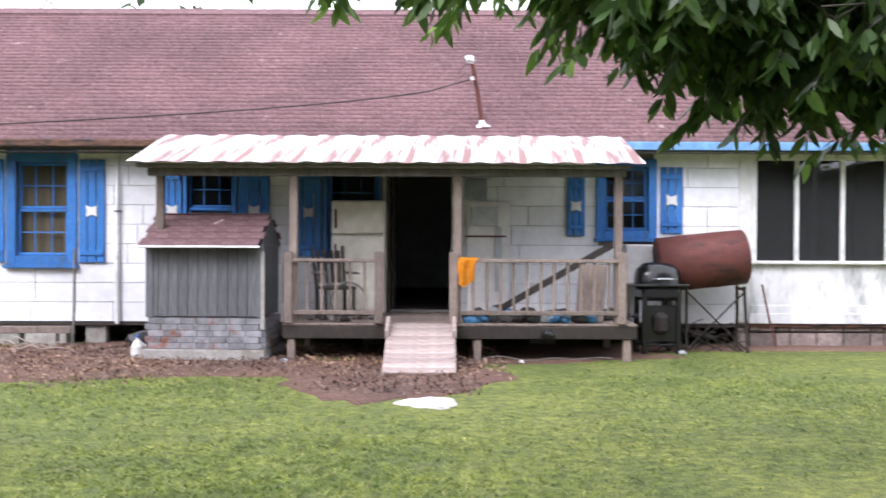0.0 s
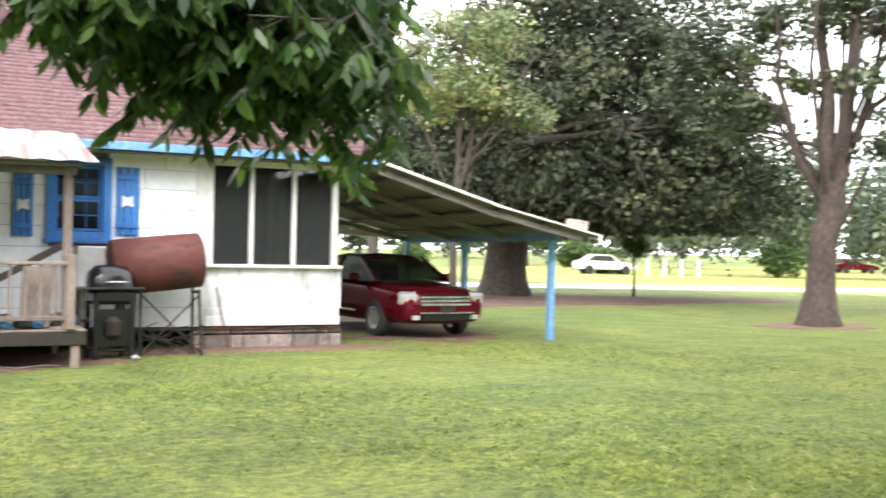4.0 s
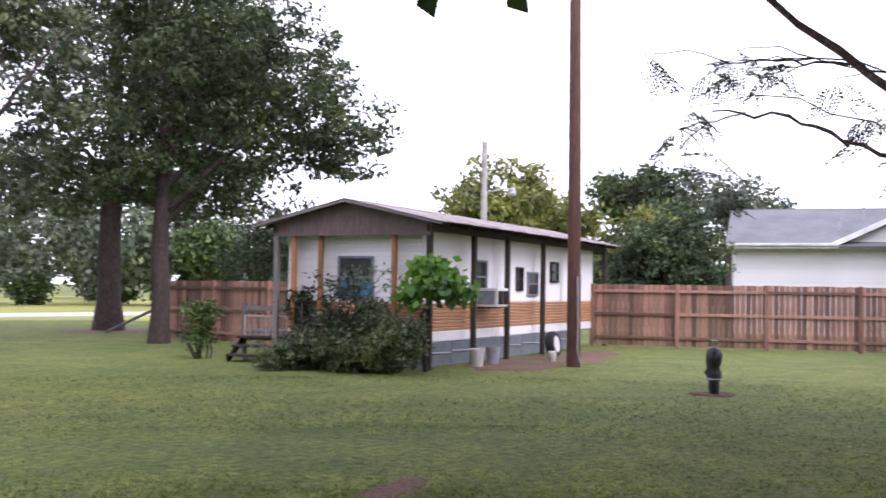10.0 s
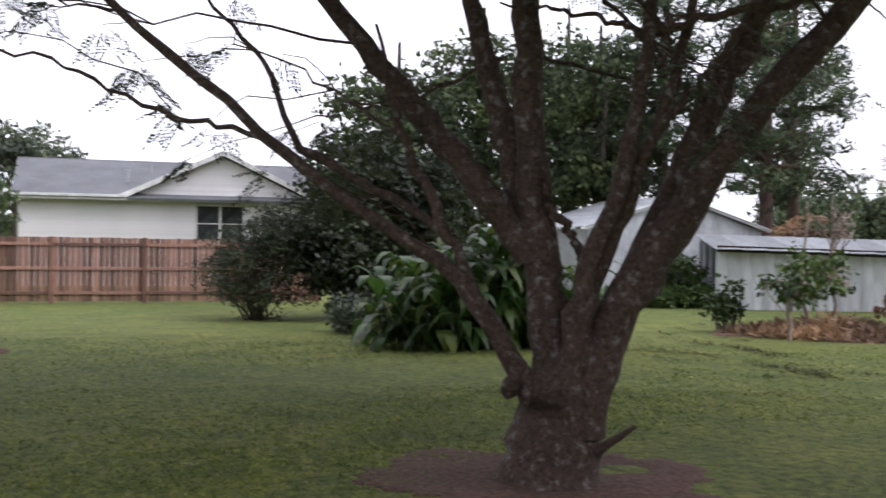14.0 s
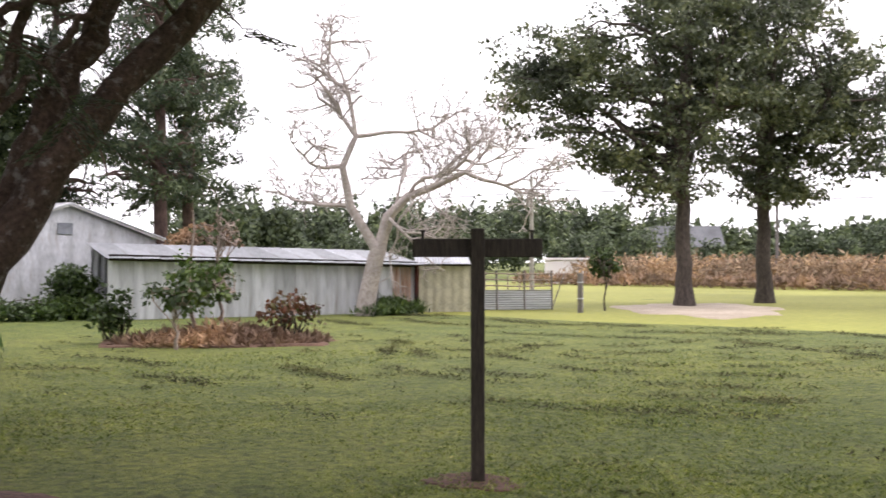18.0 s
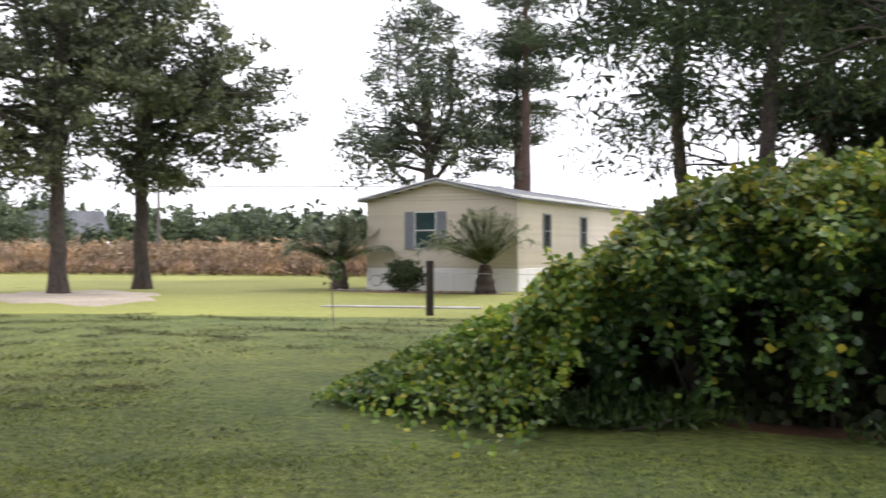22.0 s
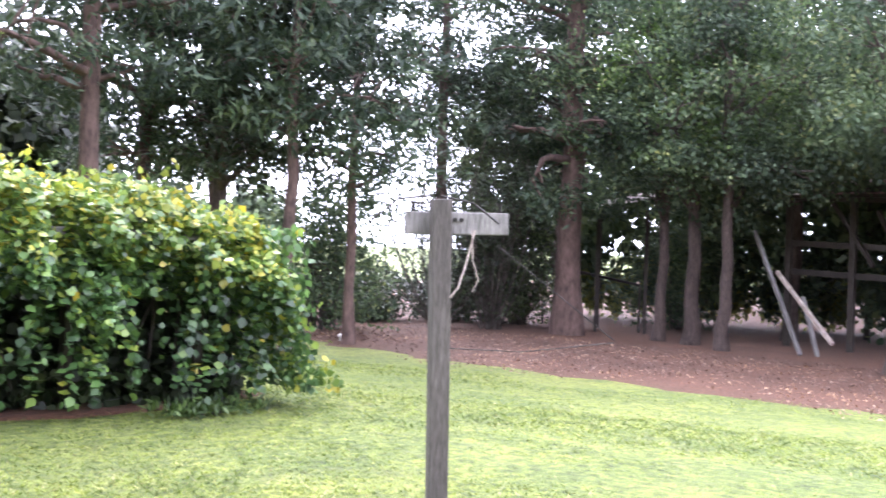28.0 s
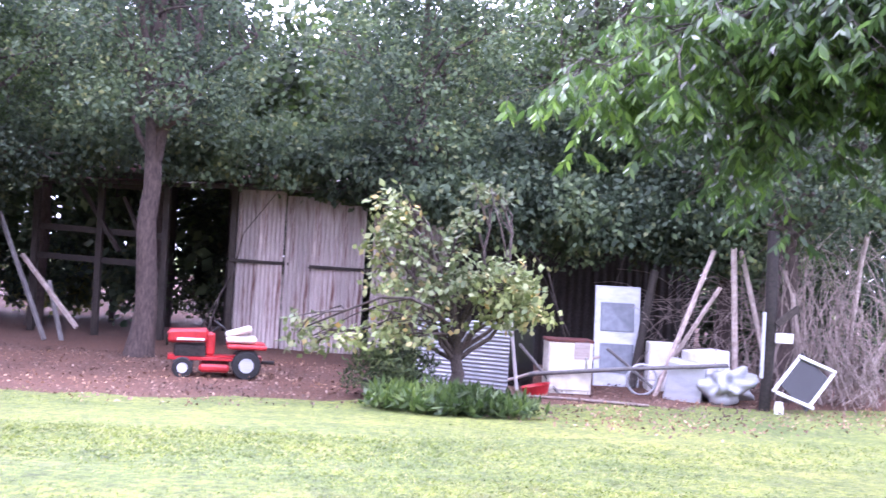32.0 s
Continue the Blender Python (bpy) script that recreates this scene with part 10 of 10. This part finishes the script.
for k in range(9):
    p = BC + (BB - BC) * ((k + 0.5) / 9)
    ang = math.degrees(math.atan2(BB.y - BC.y, BB.x - BC.x))
    wave_sheet("roof_sheet", 1.28, 6.6, RUST if k % 3 else RUSTPANEL, barn2, "", Matrix.Translation((p.x - 2.4, p.y + 0.3, 4.55)) @ pose(0, 0, 0, 0, 0, ang) @ pose(0, 0, 0, 10, 0, 0), 0.11, 0.014, along=3)
# near-black sheet stands for the unlit opening at the barn's right
metal_wall("dark_opening_sheet", barn2, BB + Vector((-1.0, 0.1, 0)), BB + Vector((-0.2, 6.0, 0)), 0, 3.6, 3.4, IRON, 0.2, 1.0, 0.1, 11)
box("eave_beam", (0.2, 12.5, 0.3), (-25.9, -6.0, 4.05), DARKWOOD, barn2, rot=(0, 0, -9))
lowroof = thing("shelter", "small open shelter with a rusty sheet roof", "shelter", -27.6, -17.6, -0.7, 30)
wave_sheet("roof_sheet", 2.4, 1.8, RUSTPANEL, lowroof, "", pose(0, 0, 3.9, 12, 8, 0), 0.1, 0.012)
for x in (-1.0, 1.0):
    for y in (-0.7, 0.7):
        beam("post", (x, y, 0), (x, y, 3.8), 0.1, 0.1, DARKWOOD, lowroof)


def tractor():
    t = thing("lawn_tractor", "faded red riding lawn tractor with cream seat", "lawn tractor", -19.6, -5.62, -0.7, 194)
    # local +y is the front
    box("hood", (0.46, 0.74, 0.24), (0, 0.55, 0.76), TRACTORRED, t, bevel=0.05, rot=(-3, 0, 0))
    box("engine_bay", (0.36, 0.6, 0.24), (0, 0.5, 0.48), IRON, t, bevel=0.03)
    box("grille", (0.4, 0.04, 0.22), (0, 0.92, 0.68), BLACK, t)
    box("stripe", (0.475, 0.5, 0.05), (0, 0.5, 0.7), PLASTICWHITE, t, "white side stripe")
    box("dash", (0.4, 0.16, 0.42), (0, 0.14, 0.62), TRACTORRED, t, bevel=0.04)
    box("frame", (0.34, 1.7, 0.1), (0, 0.05, 0.36), TRACTORRED, t)
    box("foot_deck", (0.8, 0.6, 0.05), (0, -0.02, 0.36), TRACTORRED, t)
    for s in (-1, 1):
        box("fender", (0.26, 0.72, 0.08), (s * 0.36, -0.52, 0.6), TRACTORRED, t, bevel=0.04)
        for y, r, w, x in ((0.62, 0.19, 0.14, 0.34), (-0.52, 0.27, 0.2, 0.38)):
            wh = put_part("wheel", None, t, "", pose(s * x, y, r))
            lathe("tyre", [(r * 0.48, -w / 2), (r * 0.9, -w / 2), (r, -w / 4), (r, w / 4), (r * 0.9, w / 2), (r * 0.48, w / 2)], RUBBER, wh, rot=(0, 90, 0), sides=20)
            lathe("rim", [(r * 0.5, -w / 2 - 0.004), (r * 0.38, -w / 2 + 0.03), (r * 0.2, -w / 2 + 0.01), (r * 0.2, w / 2 - 0.01), (r * 0.38, w / 2 - 0.03), (r * 0.5, w / 2 + 0.004)], ZINC, wh, rot=(0, 90, 0), sides=16)
    box("seat_pan", (0.5, 0.56, 0.12), (0, -0.42, 0.72), CREAMSEAT, t, bevel=0.05)
    box("seat_back", (0.46, 0.5, 0.1), (0, -0.36, 0.86), CREAMSEAT, t, "cream seat back folded forward", bevel=0.045, rot=(-16, 0, 0))
    tubes("steering_column", [([(0, 0.15, 0.8), (0, 0.0, 0.95)], 0.02)], IRON, t, sides=6)
    tubes("steering_wheel", [([(0.17 * math.cos(a), -0.02 + 0.12 * math.sin(a), 0.97 + 0.1 * math.sin(a)) for a in np.linspace(0, 6.3, 18)], 0.014)], BLACK, t, sides=6)
    box("mower_deck", (0.9, 0.55, 0.14), (0, 0.05, 0.2), TRACTORRED, t, bevel=0.05)
    box("hitch", (0.1, 0.3, 0.06), (0, -0.9, 0.3), IRON, t)


tractor()
# small leafy tree in front of the junk
tree("fruit_tree", "small sprawling tree with pale green leaves", -18.3, -1.25, [(0, 0, 0, 0.11), (-0.1, 0.1, 0.9, 0.09), (0, 0, 1.9, 0.04)],
     [(0.2, -0.2, 2.2, 1.1, 1.7, 0.6), (0.2, -1.0, 2.9, 0.4, 0.5, 0.9), (0.4, -2.2, 1.1, 0.6, 0.7, 0.35), (0.2, 1.0, 1.9, 0.8, 0.8, 0.6), (0.3, -0.9, 1.3, 0.8, 1.0, 0.5), (0.1, 0.3, 3.4, 0.35, 0.5, 0.6)], 190, 22, 0.14, PALELEAF, DARKBARK, 26, 0.22, 170)
bush("weeds", "bright green weeds at the foot of the small tree", -16.8, -1.2, [(0, 0, 0.12, 0.7, 1.5, 0.22)], 200, 26, 0.2, MIDLEAF, 0.14, 171, SLIM, stems=3, down=-0.6)
bush("tall_weeds", "dark weeds round the small tree trunk", -17.9, -2.2, [(0, 0, 0.5, 0.5, 0.8, 0.45)], 110, 26, 0.13, GREENLEAF, 0.18, 172, SLIM, stems=10, down=-0.3)

# ---- junk heap ----
def junk_box(name, label, category, x, y, size, mat, rz=0.0, tilt=(0, 0), door=True, z=-0.7):
    t = thing(name, label, category, x, y, z, rz)
    h = size[2]
    box("body", size, (0, 0, h / 2), mat, t, rot=(tilt[0], tilt[1], 0), bevel=0.02)
    if door:
        box("door", (size[0] * 0.03, size[1] * 0.9, h * 0.86), (size[0] / 2 + 0.015, 0, h * 0.52), mat, t, rot=(tilt[0], tilt[1], 0), bevel=0.01)
        box("handle", (0.03, 0.03, h * 0.25), (size[0] / 2 + 0.05, size[1] * 0.36, h * 0.6), CHROME, t)
    return t


cabinet = junk_box("stove", "rusty white enamel stove standing outdoors", "stove", -20.6, 0.95, (0.7, 0.85, 1.0), APPLIANCE, 4)
box("top", (0.74, 0.9, 0.05), (0, 0, 1.02), RUST, cabinet, "rusted stove top")
box("rust_panel", (0.012, 0.3, 0.32), (0.375, 0.22, 0.84), RUSTPANEL, cabinet)
sheet = thing("tin_sheet", "grey corrugated tin sheet leaning on the junk", "sheet", -20.1, -1.1, -0.7)
wave_sheet("sheet", 1.3, 1.95, ZINC, sheet, "", Matrix.Translation((0, 0, 0.66)) @ pose(0, 0, 0, 90, 0, 84) @ pose(0, 0, 0, -18, 0, 90), 0.075, 0.012)
box("edge_trim", (0.04, 0.06, 1.35), (0.0, 1.0, 0.66), PLASTICWHITE, sheet, rot=(8, 12, 0))
door2 = thing("old_door", "tall grey panelled door leaning among the junk", "door", -22.3, 2.1, -0.7, 3)
box("panel", (0.05, 0.95, 2.1), (0, 0, 1.05), ZINC, door2, rot=(0, -8, 0))
for z in (0.6, 1.45):
    box("raised_panel", (0.03, 0.7, 0.6), (0.04 - 0.14 * (z - 1.05), 0, z), GREYSKIRT, door2, rot=(0, -8, 0))
bucket2 = thing("red_tub", "bright red plastic tub on the ground", "tub", -19.7, 0.35, -0.7)
lathe("tub", [(0.2, 0), (0.27, 0.2), (0.29, 0.21), (0.25, 0.2), (0.18, 0.03)], TRACTORRED, bucket2, rot=(12, 0, 0))
wheel = thing("bicycle_wheel", "bare bicycle wheel leaning in the junk", "wheel", -20.9, 2.45, -0.7, 10)
tubes("rim", [([(0, 0.3 * math.cos(a), 0.31 + 0.3 * math.sin(a)) for a in np.linspace(0, 6.29, 30)], 0.025)], ZINC, wheel, sides=6)
for k in range(10):
    a = k * math.pi / 5
    tubes("spoke", [([(0, 0, 0.31), (0, 0.28 * math.cos(a), 0.31 + 0.28 * math.sin(a))], 0.004)], CHROME, wheel, sides=4)
junk_box("washing_machine", "battered white washing machine in the junk heap", "washing machine", -21.0, 3.7, (0.65, 0.7, 0.95), PLASTICWHITE, 20, (4, 0))
junk_box("grey_drum_box", "dented grey metal box in the junk heap", "box", -20.4, 3.2, (0.5, 0.7, 0.75), ZINC, -15, (-8, 5), False)
junk_box("white_freezer", "low white chest with slipped lid", "freezer", -22.0, 3.0, (0.5, 0.6, 1.0), PLASTICWHITE, 0, (0, 0))
junk_box("dark_crate", "dark box behind the tin sheet", "box", -21.3, -0.1, (0.6, 0.8, 1.15), BLACK, 8, (0, 0), False)
bag = thing("grey_tarp", "crumpled grey tarpaulin heaped in the junk", "tarpaulin", -20.2, 3.95, -0.7, 30)
bm = bmesh.new()
bmesh.ops.create_icosphere(bm, subdivisions=4, radius=0.62)
for v in bm.verts:
    v.co *= 0.72 + 0.5 * noise.noise(v.co * 3.3)
    v.co.z = max(v.co.z * 0.75 + 0.36, 0.0)
part("tarp", bm, ZINC, bag, smooth=True)
for k, (a, b, r, mat) in enumerate((((-20.2, 0.2, 0.35), (-20.0, 3.9, 0.75), 0.04, OLDWOOD), ((-21.3, 2.7, 0.0), (-21.0, 3.9, 2.2), 0.045, TWIG), ((-20.3, -0.2, 0.2), (-20.9, 1.6, 0.7), 0.03, TWIG), ((-20.4, 0.0, 0.9), (-20.2, 0.8, 0.0), 0.03, OLDWOOD), ((-19.3, -0.6, 0.03), (-19.0, 2.3, 0.03), 0.03, DECKWOOD), ((-20.6, 1.7, 0.9), (-20.5, 2.6, 0.2), 0.03, OLDWOOD), ((-20.8, 2.7, 0.0), (-21.3, 3.81, 2.92), 0.05, TWIG), ((-20.9, 4.28, 0.0), (-21.2, 4.17, 3.0), 0.06, TWIG), ((-21.2, 5.1, 0.0), (-21.5, 4.39, 2.95), 0.05, TWIG), ((-22.0, 2.42, 0.0), (-22.2, 2.8, 2.46), 0.09, DARKWOOD))):
    t = thing("pole", "loose pole lying in the junk heap", "pole", 0, 0, -0.7, 0, "loose poles in the junk")
    tubes("pole", [([a, tuple((np.array(a) + np.array(b)) / 2 + (0, 0, 0.02)), b], r)], mat, t, sides=7)
pp = thing("dark_post", "dark creosoted post with a small white box", "post", -19.6, 4.5, -0.7)
tubes("post", [([(0, 0, -0.1), (0.02, 0.03, 1.6), (0, 0.0, 3.3)], 0.11)], IRON, pp, sides=10)
box("white_box", (0.12, 0.3, 0.18), (0.15, 0.25, 1.35), PLASTICWHITE, pp)
box("grey_strip", (0.05, 0.06, 1.2), (0.14, -0.12, 1.2), ZINC, pp)
box("bracket", (0.08, 0.5, 0.12), (0.12, 0.3, 1.75), DARKWOOD, pp, rot=(40, 0, 0))
jar = thing("jar", "white jar standing by the dark post", "jar", -19.2, 4.65, -0.7)
lathe("jar", [(0.08, 0), (0.09, 0.12), (0.07, 0.18), (0.07, 0.22)], PLASTICWHITE, jar, sides=12)
wf = thing("window_frame", "old white wooden window frame leaning on brush", "frame", -19.4, 5.2, -0.7, 12)
wf.matrix_basis = pose(-19.4, 5.1, -0.55, -20, 0, 12)
for y in (-0.38, 0.38):
    box("stile", (0.05, 0.06, 0.95), (-0.2, y, 0.45), WHITETRIM, wf, rot=(-25, -20, 0))
for z in (0.05, 0.85):
    box("rail", (0.05, 0.8, 0.06), (-0.02 - 0.33 * z, 0.17 * (z - 0.4) * 2.2, z), WHITETRIM, wf, rot=(0, -20, 0))
box("glass", (0.01, 0.74, 0.85), (-0.2, 0, 0.45), CARGLASS, wf, rot=(-25, -20, 0), bevel=0)


def brush_pile():
    rng = np.random.default_rng(19)
    t = thing("brush_pile", "tall heap of dry grey vine stems and brush", "brush", -21.3, 6.4, -0.7)
    runs = []
    for k in range(230):
        a = np.array([rng.normal() * 0.7, rng.normal() * 0.8, rng.uniform(0, 0.4)])
        h = rng.uniform(0.8, 3.6)
        b = np.array([a[0] * 0.6 + rng.normal() * 0.3, a[1] * 0.6 + rng.normal() * 0.35 - 0.1 * h, h])
        runs.append((bend(a, b, rng, 7, 0.16), np.linspace(0.012, 0.004, 7)))
    tubes("stem_tangle", runs, BRUSHWOOD, t, sides=4, kind="stuff")
    tubes("log_heap", [(bend((0.2, -0.4, 0), (0.1, -1.2, 2.6), rng, 6, 0.02), 0.05), (bend((0, 0.4, 0.4), (0.2, 1.5, 2.2), rng, 6, 0.02), 0.07), (bend((-0.3, 0.2, 0), (-0.2, 0.5, 3.5), rng, 6, 0.02), 0.05)], TWIG, t, sides=8)
    t2 = thing("brush_tangle", "thin tangled dead stems behind the junk", "brush", -22.6, 4.2, -0.7)
    runs = []
    for k in range(260):
        a = np.array([rng.normal() * 0.4, rng.uniform(-1.3, 1.3), rng.uniform(0, 2.2)])
        b = a + np.array([rng.normal() * 0.4, rng.normal() * 0.8, rng.normal() * 0.5])
        b[2] = max(b[2], 0.05)
        runs.append((bend(a, b, rng, 6, 0.25), 0.006))
    tubes("stem_tangle", runs, BRUSHWOOD, t2, sides=4, kind="stuff")


brush_pile()
bush("creeper", "leafy creeper hanging over the barn front", -23.0, 1.5, [(0, 0, 3.6, 1.6, 2.6, 1.0), (0.3, -2.6, 3.9, 1.4, 1.6, 0.8), (0.4, 2.8, 3.4, 1.4, 1.6, 0.9)], 480, 56, 0.15, COOLLEAF, 0.36, 175, stems=2, down=0.6)

bush("creeper", "dark leafy creeper smothering the barn roof edge", -25.2, -7.5, [(0, 0, 5.0, 1.3, 4.5, 1.0), (0.2, -4.2, 4.7, 1.2, 2.2, 0.9), (0.3, 3.8, 4.6, 1.2, 3.0, 0.9), (0.3, -5.5, 3.7, 0.7, 0.9, 0.7)], 520, 56, 0.15, COOLLEAF, 0.34, 176, stems=2, down=0.6)
bush("creeper", "dark leafy creeper over the junk shelter", -25.0, 2.0, [(0, 0, 5.6, 2.0, 3.6, 1.3), (0, 3.5, 4.6, 1.6, 2.6, 1.2)], 420, 56, 0.15, COOLLEAF, 0.38, 177, stems=2, down=0.6)

# odds and ends under the pines
bench = thing("rough_table", "rough dark timber table under the pines", "table", -19.6, -22.2, -0.7, 42)
box("top", (2.3, 0.5, 0.16), (0, 0, 1.7), DARKWOOD, bench)
for x in (-0.95, 0.7):
    for y in (-0.15, 0.15):
        box("leg", (0.22 if x > 0 else 0.12, 0.12, 1.65), (x, y, 0.82), DARKWOOD, bench)
board = thing("white_board", "small white board lying on the pine straw", "board", -17.6, -19.2, -0.7, 40)
box("board", (0.55, 0.2, 0.04), (0, 0, 0.14), PLASTICWHITE, board)
for x in (-0.2, 0.2):
    box("block", (0.08, 0.15, 0.12), (x, 0, 0.06), CONCRETE, board)
pipe = thing("iron_pipe", "long dark pipe propped among the trees", "pipe", 0, 0, -0.7)
beam("pipe", (-27.6, -20.4, 1.9), (-27.3, -16.8, 1.4), 0.07, 0.07, IRON, pipe)
beam("prop", (-27.6, -20.4, 0), (-27.6, -20.4, 1.9), 0.06, 0.06, DARKWOOD, pipe)
beam("prop", (-27.3, -16.8, 0), (-27.3, -16.8, 1.4), 0.06, 0.06, DARKWOOD, pipe)
litter = np.random.default_rng(50)
n = 16000
lx, ly = litter.uniform(-23, -13.8, n), litter.uniform(-22, 7, n)
lp = np.stack([lx, ly, ground_z(lx) + 0.045], 1)
lp = lp[lx < -15.6 + 0.9 * np.sin(ly * 0.8) - 1.2 * np.abs(litter.normal(size=len(lx)))]
tagged(leaf_part("fallen_leaves", lp, 0.065, LITTERLEAF, None, LEAF, litter, 0.0, facing=np.array([0, 0, 1.0]), spread=0.5), "scattered red-brown fallen leaves", "leaves", kind="stuff")
n = 13000
lx, ly = litter.uniform(-7.5, 0.8, n), litter.uniform(10.8, 15.6, n)
lp = np.stack([lx, ly, 0 * lx + 0.03], 1)
lp = lp[(ly > 12.2 + 0.5 * np.sin(lx * 2) + 0.5 * litter.normal(size=n)) | (abs(lx + 0.5) < 0.9)]
tagged(leaf_part("fallen_leaves", lp, 0.05, LITTERLEAF, None, LEAF, litter, 0.0, facing=np.array([0, 0, 1.0]), spread=0.5), "scattered dead leaves before the house", "leaves", kind="stuff")
